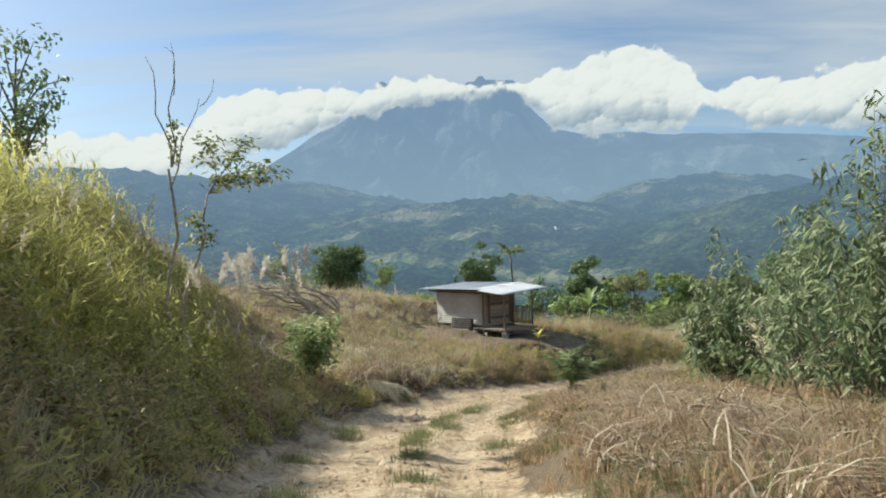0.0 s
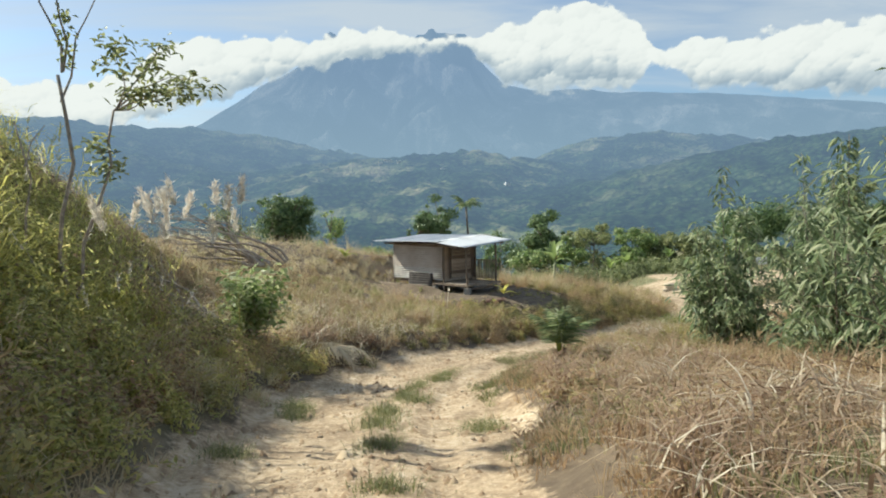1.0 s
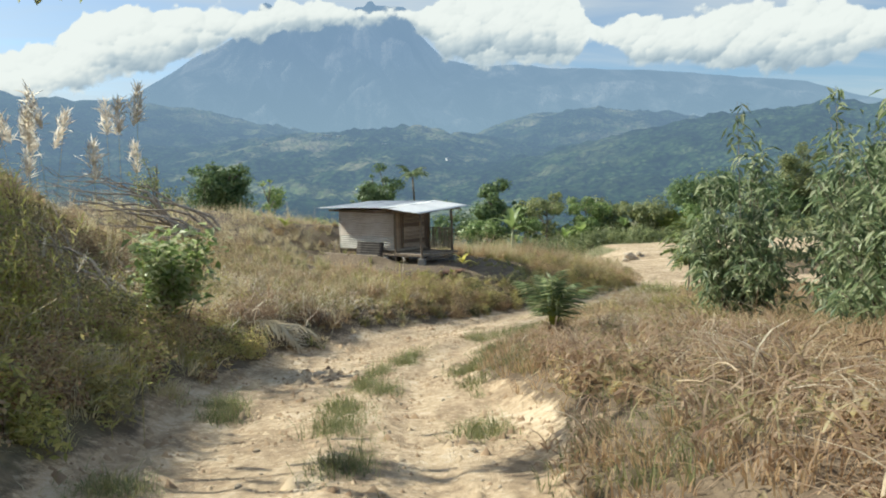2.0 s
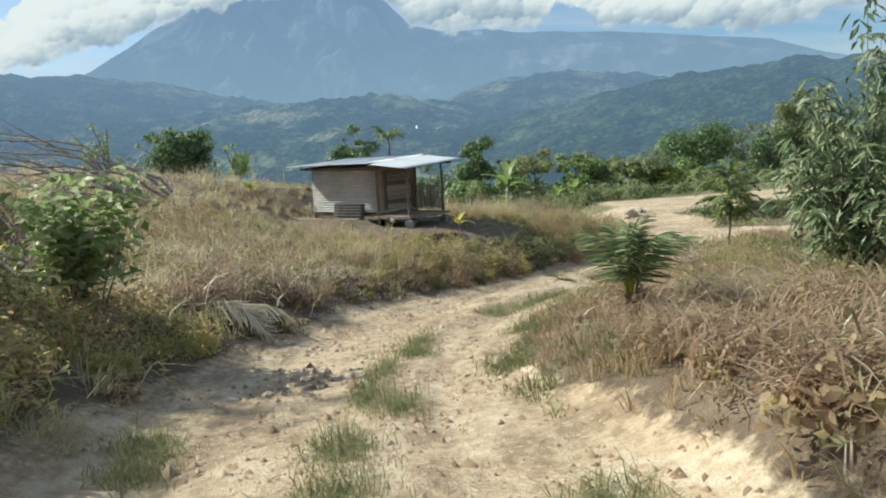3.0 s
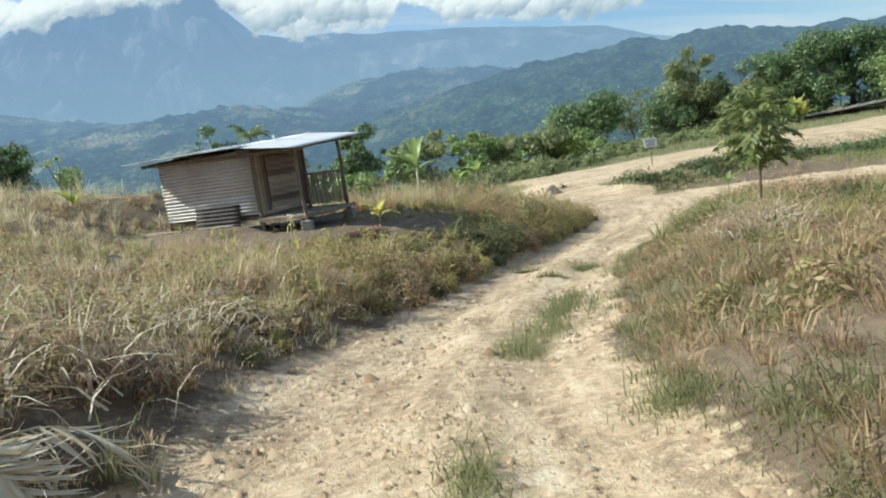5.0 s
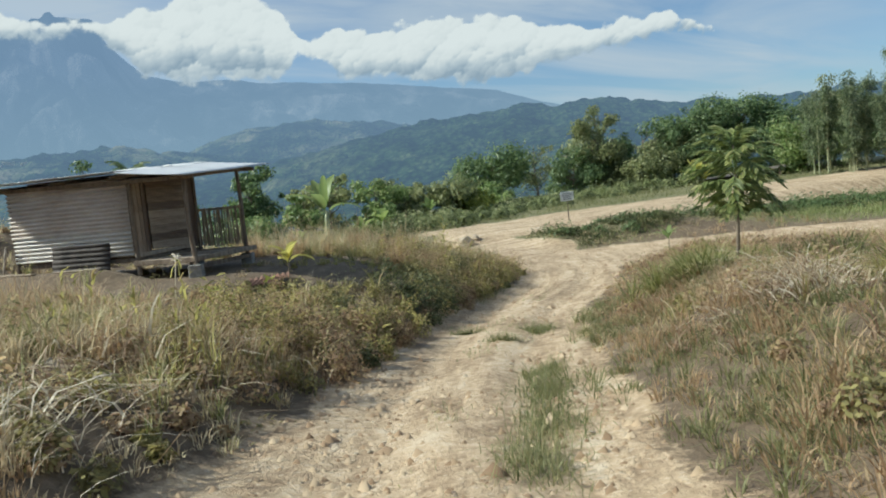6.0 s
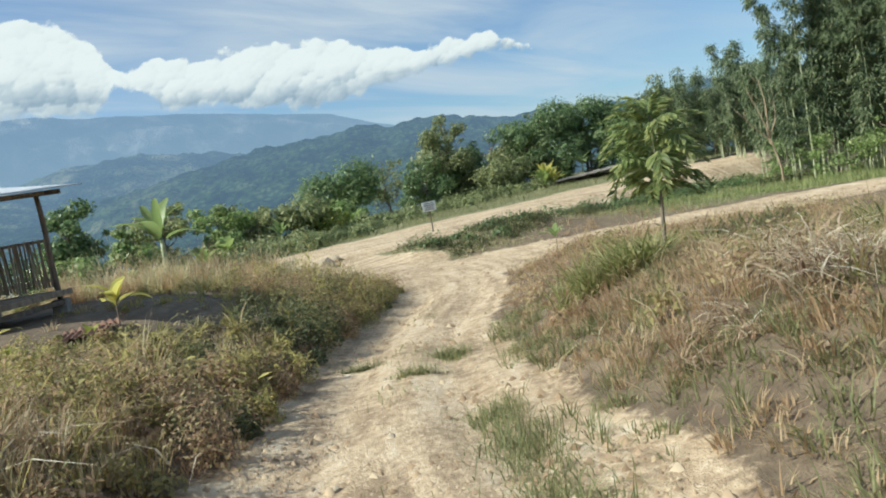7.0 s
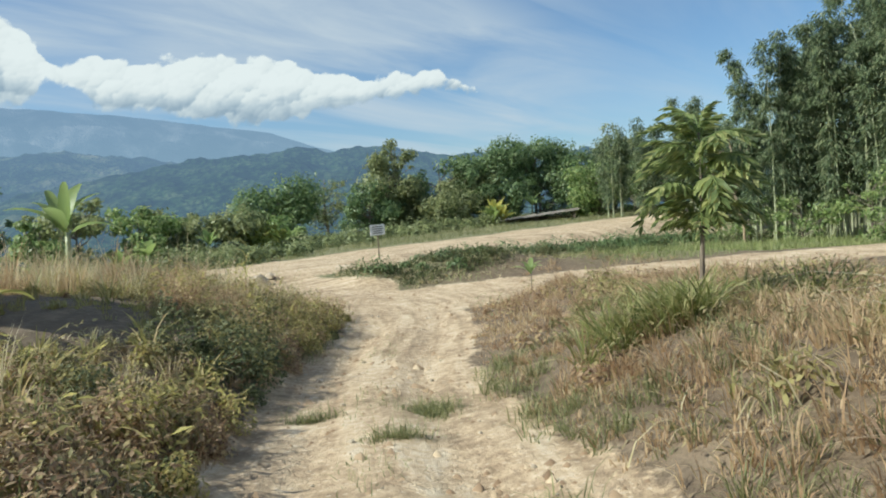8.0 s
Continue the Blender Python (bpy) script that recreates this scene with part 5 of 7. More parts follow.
def build_right_side():
    rng = np.random.default_rng(41)
    heap = Heap()
    keep = lambda x, y, d, s, b: smooth(1.3, 2.1, -d) * smooth(14, 7, -d) * (0.12 + 0.3 * smooth(18, 24, s) + (0.88 - 0.3 * smooth(18, 24, s)) * clumped(x, y, 0.8, 65)) * (0.8 + 0.2 * smooth(7, 10, s)) * smooth(0.7, 0.25, b) * smooth(46, 42, y + 0.2 * x - 4)
    p, d, s = scatter(30000, 0.3, 30, 1.5, 44, rng, keep)
    near = smooth(1.3, 3.5, -d)
    h = rng.gamma(6, 1 / 6, len(p)) * (0.15 + 0.13 * near + 0.10 * near * smooth(22, 27, s)) * (0.4 + 1.2 * fbm(p[:, 0] * 0.5, p[:, 1] * 0.5, 3, 68))
    tussocks(heap, p, 15, 0.14, h * (1.2 - 0.42 * smooth(22, 27, s)), 0.0145, 0.7, rng, 2)
    stuff("verge_grass", heap.mesh("verge_grass", MAT_RED), "dry reddish-brown grass on the verge", "grass")
    heap = Heap()
    keep = lambda x, y, d, s, b: smooth(1.6, 2.8, -d) * smooth(12, 7, -d) * clumped(x, y, 0.55, 75, 0.48, 0.6)
    p, d, s = scatter(9000, 1, 22, 2, 40, rng, keep)
    p[:, 2] += rng.uniform(0.0, 0.12, len(p))
    blades(heap, p, rng.uniform(0.25, 0.6, len(p)), rng.uniform(0.010, 0.024, len(p)), rng.uniform(1.0, 1.9, len(p)), rng, 3)
    stuff("verge_straw", heap.mesh("verge_straw", MAT_DRY), "bleached straw and cut stalks lying on the verge", "straw")
    heap = Heap()
    keep = lambda x, y, d, s, b: smooth(2.4, 4.2, -d) * smooth(14, 9, -d) * (0.25 + 0.75 * smooth(26, 30, s)) * clumped(x, y, 0.5, 85, 0.42, 0.6) * smooth(0.6, 0.2, b)
    p, d, s = scatter(2600, 2, 30, 3, 42, rng, keep)
    tussocks(heap, p, 17, 0.10, rng.uniform(0.3, 0.7, len(p)), 0.018, 0.8, rng, 3)
    p = np.stack([rng.normal(10.5, 0.42, 24), rng.normal(31.4, 0.38, 24), np.zeros(24)], 1)
    p = np.concatenate([p, np.stack([rng.normal(11.2, 0.3, 7), rng.normal(27.6, 0.3, 7), np.zeros(7)], 1), np.stack([rng.normal(13.5, 1.2, 18), rng.normal(30.4, 0.8, 18), np.zeros(18)], 1)])
    p[:, 2] = sample(ZZ, p[:, 0], p[:, 1])
    big = Heap()
    tussocks(big, p, 46, 0.16, rng.uniform(0.5, 0.95, len(p)), 0.027, 0.85, rng, 5)
    stuff("coarse_verge_grass", big.mesh("coarse_verge_grass", MAT_LIMEGRASS), "big arching clumps of coarse green grass on the verge", "grass")
    stuff("green_verge_grass", heap.mesh("green_verge_grass", MAT_TALL), "coarse green grass on the crest of the verge", "grass")
    heap = Heap()
    keep = lambda x, y, d, s, b: smooth(1.3, 1.9, -d) * smooth(8, 4.5, -d) * (0.55 + 0.45 * smooth(15, 18, s)) * clumped(x, y, 0.6, 88, 0.45, 0.57)
    p, d, s = scatter(14000, 1, 14, 3, 36, rng, keep)
    tussocks(heap, p, 16, 0.11, rng.gamma(5, 0.2, len(p)) * 0.22, 0.011, 0.8, rng, 2)
    stuff("verge_tufts", heap.mesh("verge_tufts", MAT_TUFT), "short green grass among the dry on the verge", "grass")
    heap = Heap()
    keep = lambda x, y, d, s, b: smooth(1.6, 2.6, -d) * smooth(14, 8, -d) * clumped(x, y, 0.6, 86, 0.45, 0.6) * smooth(0.6, 0.2, b)
    p, d, s = scatter(5200, 1, 24, 2, 42, rng, keep)
    near = np.stack([rng.normal(2.55, 0.3, 40), rng.uniform(14, 17.8, 40), np.zeros(40)], 1)
    near[:, 2] = sample(ZZ, near[:, 0], near[:, 1])
    p = np.concatenate([p, near])
    weed_plants(heap, p, rng.uniform(0.1, 0.5, len(p)), 10, 0.09, rng)
    stuff("verge_weeds", heap.mesh("verge_weeds", MAT_WEED), "low leafy weeds going brown on the verge", "weeds")


build_right_side()


def build_litter():
    """Withered leaves and stems heaped on the verge below the shrubs."""
    rng = np.random.default_rng(43)
    heap = Heap()
    n = 130
    p = np.stack([rng.uniform(2.3, 6.6, n), rng.uniform(9.6, 18.0, n), np.zeros(n)], 1)
    p = np.concatenate([p, np.stack([rng.normal(3.7, 0.45, 40), rng.normal(11.0, 0.6, 40), np.zeros(40)], 1)])
    p[:, 2] = sample(ZZ, p[:, 0], p[:, 1]) - 0.02
    size = rng.gamma(4, 0.25, len(p))
    bushlets(heap, p, 0.36 * size, 0.20 * size, 90, 0.14, rng, 0.1)
    stuff("leaf_litter", heap.mesh("leaf_litter", MAT_BROWNLEAF), "withered brown leaves and stems heaped on the verge", "leaf litter")
    heap = Heap()
    i = rng.integers(0, len(p), 900)
    q = p[i] + rng.normal(0, 0.25, (900, 3)) * [1, 1, 0]
    q[:, 2] = sample(ZZ, q[:, 0], q[:, 1]) + rng.uniform(0.02, 0.2, 900)
    blades(heap, q, rng.uniform(0.25, 0.6, 900), rng.uniform(0.008, 0.02, 900), rng.uniform(1.0, 2.0, 900), rng, 3)
    stuff("withered_stalks", heap.mesh("withered_stalks", MAT_RED), "withered stalks sticking out of the leaf litter", "stalks")


build_litter()


def build_withered():
    """Mown stalks and long leaves, withered and thrown over one another in loose heaps on the verge."""
    rng = np.random.default_rng(47)
    pale, brown = Heap(), Heap()
    keep = lambda x, y, d, s, b: smooth(1.9, 2.9, -d) * smooth(8.5, 6.0, -d) * smooth(22.5, 19.5, y) * (0.05 + 0.95 * clumped(x, y, 0.55, 66, 0.40, 0.56))
    p, d, s = scatter(360, 1.6, 9, 3.0, 23, rng, keep)
    late = lambda x, y, d, s, b: smooth(2.1, 3.2, -d) * smooth(9, 6, -d) * clumped(x, y, 0.6, 67, 0.46, 0.60)
    p2, d2, s2 = scatter(170, 4, 18, 23, 38, rng, late)
    cut = lambda x, y, d, s, b: smooth(1.8, 2.6, d) * smooth(11, 7, d) * hut_clear(x, y) * smooth(33, 28, y) * clumped(x, y, 0.5, 69, 0.42, 0.56)
    p3, d3, s3 = scatter(700, -9, 6, 20, 38, rng, cut)
    p = np.concatenate([p, p2, p3, np.stack([rng.normal(7.9, 0.55, 18), rng.normal(27.2, 0.45, 18), np.zeros(18)], 1), np.stack([rng.normal(2.75, 0.25, 24), rng.uniform(14.4, 17.4, 24), np.zeros(24)], 1), np.stack([rng.normal(-2.9, 0.45, 16), rng.normal(25.2, 0.5, 16), np.zeros(16)], 1), np.stack([rng.normal(-2.6, 0.6, 14), rng.normal(27.6, 0.8, 14), np.zeros(14)], 1), np.stack([rng.normal(-3.2, 0.6, 12), rng.normal(31.0, 0.6, 12), np.zeros(12)], 1), np.stack([rng.normal(3.7, 0.4, 14), rng.normal(10.5, 0.35, 14), np.zeros(14)], 1)])
    p[:, 2] = sample(ZZ, p[:, 0], p[:, 1])
    for i, q in enumerate(p):
        size, turn = rng.gamma(6, 1 / 6), rng.uniform(0, 2 * np.pi)
        fresh = 0.12 + (0.9 * float(clumped(q[0], q[1], 0.5, 68, 0.48, 0.58)) if q[1] < 13.5 else 0.0) if q[0] > 1 else 0.45
        fresh = 0.3 if q[0] <= 6 and q[1] > 28 else fresh
        fresh = 1.6 if math.hypot(q[0] - 7.9, q[1] - 27.2) < 1.3 or math.hypot(q[0] - 3.7, q[1] - 10.5) < 1.0 else fresh
        size *= 0.75 if q[1] > 22 and q[0] > 4 else 1.0
        broad = 1.4 if q[0] <= 4 and 20 < q[1] < 33 else 1.0
        for heap, m in ((pale, rng.poisson(15 * fresh)), (brown, rng.poisson(34))):
            if not m:
                continue
            a, r = rng.uniform(0, 2 * np.pi, m), 0.34 * size * np.sqrt(rng.uniform(0, 1, m))
            foot = q + np.stack([np.cos(a) * r, np.sin(a) * r, 0.22 * size * np.clip(1 - r / (0.36 * size), 0, 1) * rng.uniform(0.2, 1, m)], 1)
            blades(heap, foot, size * rng.uniform(0.16, 0.5, m) * (1.2 if heap is pale else 1), rng.uniform(0.010, 0.032, m) * broad, rng.uniform(0.9, 2.1 if broad == 1.0 else 1.6, m), rng, 4, turn + rng.normal(0, 1.3, m))
    stuff("withered_leaves", brown.mesh("withered_leaves", MAT_LITTER), "withered reddish-brown long leaves lying in loose heaps", "cut grass")
    stuff("bleached_leaves", pale.mesh("bleached_leaves", MAT_STRAW), "bleached pale stalks lying over the withered leaves", "cut grass")


build_withered()


def build_shade_weeds():
    """Olive bushy weeds where the bank runs out into the field."""
    rng = np.random.default_rng(48)
    heap = Heap()
    p, d, s = scatter(2400, -6, -1.5, 18.5, 24, rng, lambda x, y, d, s, b: smooth(1.8, 2.2, d) * smooth(4.6, 3.0, d) * smooth(24, 22, y) * clumped(x, y, 0.9, 71, 0.42, 0.54))
    p = p[:70]
    size = rng.gamma(7, 1 / 7, len(p))
    bushlets(heap, p, 0.34 * size, 0.42 * size, 220, 0.075, rng, 0.35)
    stuff("shade_weeds", heap.mesh("shade_weeds", MAT_BANKWEED), "olive bushy weeds at the end of the bank", "weeds")


build_shade_weeds()


def build_verge_bushes():
    rng = np.random.default_rng(44)
    for name, mat, count, seed, label in (("verge_bushes", MAT_BRUSH, 60, 31, "low olive bushes in the dry grass of the verge"), ("withered_verge_bushes", MAT_BROWNLEAF, 70, 32, "low withered bushes in the dry grass of the verge")):
        heap = Heap()
        p, d, s = scatter(count * 10, 4, 20, 18, 40, rng, lambda x, y, d, s, b: smooth(1.9, 2.8, -d) * smooth(11, 7, -d) * smooth(0.5, 0.2, b) * clumped(x, y, 0.5, seed, 0.44, 0.58))
        p = p[:count]
        size = rng.gamma(5, 0.2, len(p))
        bushlets(heap, p, 0.34 * size, 0.36 * size, 110, 0.10, rng, 0.3)
        stuff(name, heap.mesh(name, mat), label, "bushes")


build_verge_bushes()


def build_turf():
    rng = np.random.default_rng(51)
    # the open turf beyond the junction and round the site
    heap = Heap()
    keep = lambda x, y, d, s, b: sample(GREEN, x, y) * smooth(0.6, 0.2, b) * (0.4 + 0.6 * clumped(x, y, 0.5, 95))
    p, d, s = scatter(100000, 2, 62, 40, 78, rng, keep)
    blades(heap, p, rng.gamma(6, 1 / 6, len(p)) * 0.26, rng.uniform(0.014, 0.03, len(p)), rng.gamma(3, 0.2, len(p)), rng, 2)
    stuff("turf", heap.mesh("turf", MAT_TUFT), "short green grass on the open ridge", "grass")
    heap = Heap()
    p, d, s = scatter(60000, 20, 46, 24, 47, rng, lambda x, y, d, s, b: sample(GREEN, x, y) * smooth(0.6, 0.2, b) * smooth(20, 24, x))
    blades(heap, p, rng.gamma(6, 1 / 6, len(p)) * 0.3, rng.uniform(0.014, 0.03, len(p)), rng.gamma(3, 0.2, len(p)), rng, 2)
    stuff("green_slope", heap.mesh("green_slope", MAT_FRESH), "fresh green grass between the road and the bamboo", "grass")
    # the scrubby strip between the road and the site's edge
    heap = Heap()
    keep = lambda x, y, d, s, b: smooth(0.5, 0.1, b) * smooth(1.6, 0.2, np.abs((y - 48.6) + 0.318 * (x - 22.0)) - 1.0) * smooth(20.5, 22.5, x) * smooth(46, 40, x)
    p, d, s = scatter(70000, 18, 48, 38, 52, rng, lambda x, y, d, s, b: keep(x, y, d, s, b) * (0.1 + 0.9 * clumped(x, y, 0.6, 97, 0.36, 0.54)))
    hh = rng.uniform(0.1, 0.55, len(p)) * clumped(p[:, 0], p[:, 1], 0.7, 96, 0.2, 0.6)
    for k in range(3):
        q = p + np.stack([rng.normal(0, 0.1, len(p)), rng.normal(0, 0.1, len(p)), hh * rng.uniform(0.2, 1, len(p))], 1)
        leaves(heap, q, rng.normal(0, 1, (len(p), 3)) + [0, 0, 0.4], rng.uniform(0.08, 0.2, len(p)), rng.uniform(0.03, 0.08, len(p)), rng)
    rough = Heap()
    p, d, s = scatter(9000, 17, 52, 34, 53, rng, lambda x, y, d, s, b: smooth(0.6, 0.2, b) * smooth(3.4, 1.8, np.abs((y - 48.4) + 0.318 * (x - 22.0))))
    tussocks(rough, p, 9, 0.16, rng.gamma(5, 0.2, len(p)) * 0.2, 0.022, 0.8, rng, 2)
    stuff("rough_grass", rough.mesh("rough_grass", MAT_DRY), "rough dry grass between the road and the levelled site", "grass")
    stuff("scrub", heap.mesh("scrub", MAT_SCRUB), "low dark green scrub beside the road", "scrub")
    heap = Heap()
    px = np.concatenate([rng.uniform(21, 40, 50), rng.uniform(29, 41, 46)])
    py = 48.5 - 0.318 * (px - 22.0) + rng.normal(0, 0.7, len(px))
    p = np.stack([px, py, sample(ZZ, px, py)], 1)
    size = rng.gamma(6, 1 / 6, len(p)) * (0.75 + 0.35 * smooth(27, 32, px))
    bushlets(heap, p, 0.62 * size, 0.55 * size, 130, 0.16, rng, 0.3)
    stuff("strip_shrubs", heap.mesh("strip_shrubs", MAT_DARKLEAF), "low dark green shrubs between the road and the levelled site", "shrubs")
    # the belt of shrubs along the rim
    heap = Heap()
    t = rng.uniform(0, 1, 520)
    px = np.interp(t, [0, 0.2, 0.45, 0.75, 1], [-16, 2, 18, 36, 47]) + rng.normal(0, 0.8, len(t))
    py = np.interp(t, [0, 0.2, 0.45, 0.75, 1], [60, 58.5, 62.0, 66.5, 64.5]) + rng.normal(0, 1.6, len(t))
    p = np.stack([px, py, sample(ZZ, px, py)], 1)
    size = rng.gamma(4, 0.25, len(p)) * (0.6 + 0.8 * fbm(px * 0.25, py * 0.25, 2, 98)) * (1 - 0.4 * smooth(18, 26, px))
    bushlets(heap, p, 0.85 * size, 1.05 * size, 115, 0.27, rng, 0.4)
    stuff("rim_shrubs", heap.mesh("rim_shrubs", MAT_RIM), "tangled light green shrubs along the rim of the ridge", "shrubs")
    # tufts on the track: the middle ridge and strays
    heap = Heap()
    rows = [(0.15, 9.0, 0.30, 0.3, 0), (-0.55, 11.3, 0.28, 0.25, 0), (0.2, 6.6, 0.25, 0.3, 0), (-2.2, 10.0, 0.3, 0.4, 0), (-2.3, 7.6, 0.35, 0.5, 0),
            (-0.7, 13.7, 0.3, 0.3, 0), (-2.83, 13.5, 0.3, 0.3, 0), (1.0, 15.0, 0.3, 0.4, 0), (-0.76, 15.8, 0.3, 0.4, 0.05), (-0.66, 17.1, 0.3, 0.4, 0.05), (-2.45, 17.8, 0.3, 0.35, 0),
            (-2.35, 17.15, 0.28, 0.3, 0), (0.05, 18.5, 0.22, 0.4, 0.1), (-0.25, 19.2, 0.18, 0.6, 0.15), (0.1, 20.5, 0.16, 0.5, 0.3), (0.7, 21.8, 0.24, 0.35, 0.35), (0.95, 22.8, 0.16, 0.4, 0.4),
            (1.65, 20.0, 0.25, 0.4, 0.2), (2.9, 23.1, 0.3, 0.4, 0.4), (2.95, 21.8, 0.4, 0.5, 0.3), (4.5, 23.5, 0.4, 0.5, 0.3), (3.3, 26.6, 0.3, 0.5, 0.65), (4.2, 27.6, 0.32, 0.6, 0.65),
            (5.2, 28.9, 0.32, 0.6, 0.65), (5.9, 29.9, 0.26, 0.45, 0.65), (8.6, 33.5, 0.30, 0.32, 0.6), (8.55, 33.55, 0.2, 0.2, 0.6), (7.5, 34.6, 0.3, 0.1, 0.6), (7.2, 32.7, 0.3, 0.1, 0.6),
            (10.8, 39.6, 0.5, 0.8, 0.6), (12.0, 40.6, 0.4, 0.8, 0.6)]
    for x, y, w, l, a in rows:
        n = int(3800 * (w * l + 0.06))
        u, t = rng.normal(0, 0.6, n) * w, rng.normal(0, 0.7, n) * l
        px, py = x + u * math.cos(a) + t * math.sin(a), y - u * math.sin(a) + t * math.cos(a)
        p = np.stack([px, py, sample(ZZ, px, py) - 0.01], 1)
        blades(heap, p, rng.gamma(3, 1 / 3, n) * 0.15, rng.uniform(0.006, 0.013, n), rng.gamma(3, 0.3, n), rng, 2)
    p, d, s = scatter(60000, -2, 14, 4, 40, rng, lambda x, y, d, s, b: smooth(0.5, 0.2, np.abs(d - 0.05)) * clumped(x, y, 0.55, 101, 0.50, 0.62))
    blades(heap, p, rng.gamma(5, 0.2, len(p)) * 0.10, rng.uniform(0.005, 0.011, len(p)), rng.gamma(3, 0.25, len(p)), rng, 2)
    stuff("track_tufts", heap.mesh("track_tufts", MAT_TUFT), "tufts of green grass growing along the middle of the track", "grass")


build_turf()


def build_rubble():
    """Clods and crumbs of hard earth over the track and the road."""
    rng = np.random.default_rng(61)
    heap = Heap()
    p, d, s = scatter(150000, -5, 30, 2, 50, rng, lambda x, y, d, s, b: smooth(0.4, 0.8, b) * (0.3 + 0.7 * smooth(38, 22, y)) * (0.15 + 0.85 * clumped(x, y, 0.9, 99, 0.4, 0.65)))
    size = rng.gamma(1.5, 0.017, len(p)) + 0.008
    corner = np.array([(1, 0, -0.2), (-0.5, 0.87, -0.2), (-0.5, -0.87, -0.2), (0.1, 0.05, 0.7)])
    a = rng.uniform(0, 2 * np.pi, len(p))
    turn = np.stack([np.stack([np.cos(a), -np.sin(a), 0 * a], 1), np.stack([np.sin(a), np.cos(a), 0 * a], 1), np.stack([0 * a, 0 * a, 1 + 0 * a], 1)], 1)
    v = np.einsum("nij,kj->nki", turn, corner) * size[:, None, None] * rng.uniform(0.6, 1.3, (len(p), 4, 1)) + p[:, None]
    tri = np.array([(0, 1, 3), (1, 2, 3), (2, 0, 3)])
    heap.add(v, (tri[None] + (np.arange(len(p)) * 4)[:, None, None]).reshape(-1, 3))
    stuff("rubble", heap.mesh("rubble", MAT_CLOD), "crumbled clods of orange earth strewn over the track", "rubble")


build_rubble()


# ---- trees and shrubs ----
def tree(name, x, y, top, width, mat, label, category="tree", n=2600, leaf=0.22, slim=0.45, trunk=0.35, seed=0, bark=None, lumps=16, flat=1.0, group="", sink=0.0, droop=0.0, bare=0.0, tall_crown=1.15):
    """A tapered trunk with limbs, and a crown of many leaves gathered in uneven clumps. top: the height of its top in the world; trunk: how much of it is bare."""
    rng = np.random.default_rng(1000 + seed)
    z0 = floor_at(x, y) - 0.05 - sink
    h = top - z0
    ob = thing(name, pose(x, y, z0), label, category, group)
    wood, crown = Heap(), Heap()
    h = max(h, 1.2)
    bend = rng.normal(0, 0.03 * h, 2)
    hs = np.linspace(0, h * 0.9, 9)
    spine = np.stack([bend[0] * (hs / h) ** 2 + 0.02 * h * np.sin(hs / h * 5 + seed), bend[1] * (hs / h) ** 2, hs], 1)
    r0 = 0.018 * h + 0.02
    tube(wood, spine, r0 * np.linspace(1, 0.15, 9), 7)
    half_h = min(h * (1 - trunk), width * tall_crown) / 2
    mid = np.array([bend[0], bend[1], h - half_h])
    lumps = int(lumps * 1.5)
    way = ball(lumps, rng)
    uneven = 0.55 + 0.85 * fbm(np.arctan2(way[:, 1], way[:, 0]) * 1.1 + seed * 3.3, way[:, 2] * 1.6 + seed, 3, 5)
    centres = way * uneven[:, None] * [width / 2, width / 2, half_h * 1.05 * flat] + mid + [0, 0, half_h * (1 - flat) * 0.6]
    sizes = rng.gamma(4, 0.25, lumps) * width * 0.135 * (0.7 + slim)
    centres[::5] = mid + (centres[::5] - mid) * rng.uniform(1.05, 1.3, (len(centres[::5]), 1))
    sizes[::5] *= 0.6
    centres[:, 2] = np.maximum(centres[:, 2], 0.3 * sizes)
    for c, s in zip(centres, sizes):
        k = int(np.clip(c[2] / (h * 0.9) * 8 - 1.6, 1, 7))
        a = spine[k]
        m = (a + c) / 2 + rng.normal(0, 0.06 * width, 3)
        tube(wood, [a, m, c], [r0 * 0.35, r0 * 0.22, r0 * 0.08], 5)
        q = max(6, int(0.8 * n / lumps * (s / sizes.mean()) ** 2 * (1 - bare * rng.random())))
        dome = ball(q, rng)
        off = dome * [s, s, s * 0.7] * (0.75 + 0.5 * rng.random((q, 1)))
        facing_leaves(crown, c + off, dome + rng.normal(0, 0.38, (q, 3)) + [0, 0, 0.25], leaf * rng.uniform(0.7, 1.5, q), leaf * rng.uniform(0.4, 0.65, q), rng, 0.35 + droop)
    part("trunk", wood.mesh("trunk", bark or MAT_BARK, True), ob)
    part("crown", crown.mesh("crown", mat), ob)
    return ob


BEHIND = "trees along the edge of the ridge"
tree("tree", -11.7, 78.2, 3.9, 5.3, MAT_DARKLEAF, "dense round dark green tree beyond the field", n=9500, leaf=0.30, trunk=0.12, seed=1, lumps=44, group=BEHIND)
tree("tree", -14.9, 69.4, 4.2, 5.0, MAT_OLIVE, "thin greyish tree beside the felled branches", n=2000, leaf=0.26, trunk=0.25, seed=2, bare=0.6, group=BEHIND)
tree("tree", -6.3, 72.8, 1.6, 3.2, MAT_LEAF, "small light green tree beyond the field", n=900, leaf=0.26, trunk=0.45, seed=3, lumps=9, group=BEHIND)
tree("tree", 13.9, 73.3, 1.0, 4.4, MAT_DARKLEAF, "dark green tree standing behind the hut", n=4200, leaf=0.32, trunk=0.2, seed=6, group=BEHIND)
tree("tree", 9.6, 70.5, -0.8, 3.6, MAT_DARKLEAF, "low dark tree just behind the hut", n=1800, leaf=0.28, trunk=0.2, seed=66, group=BEHIND)
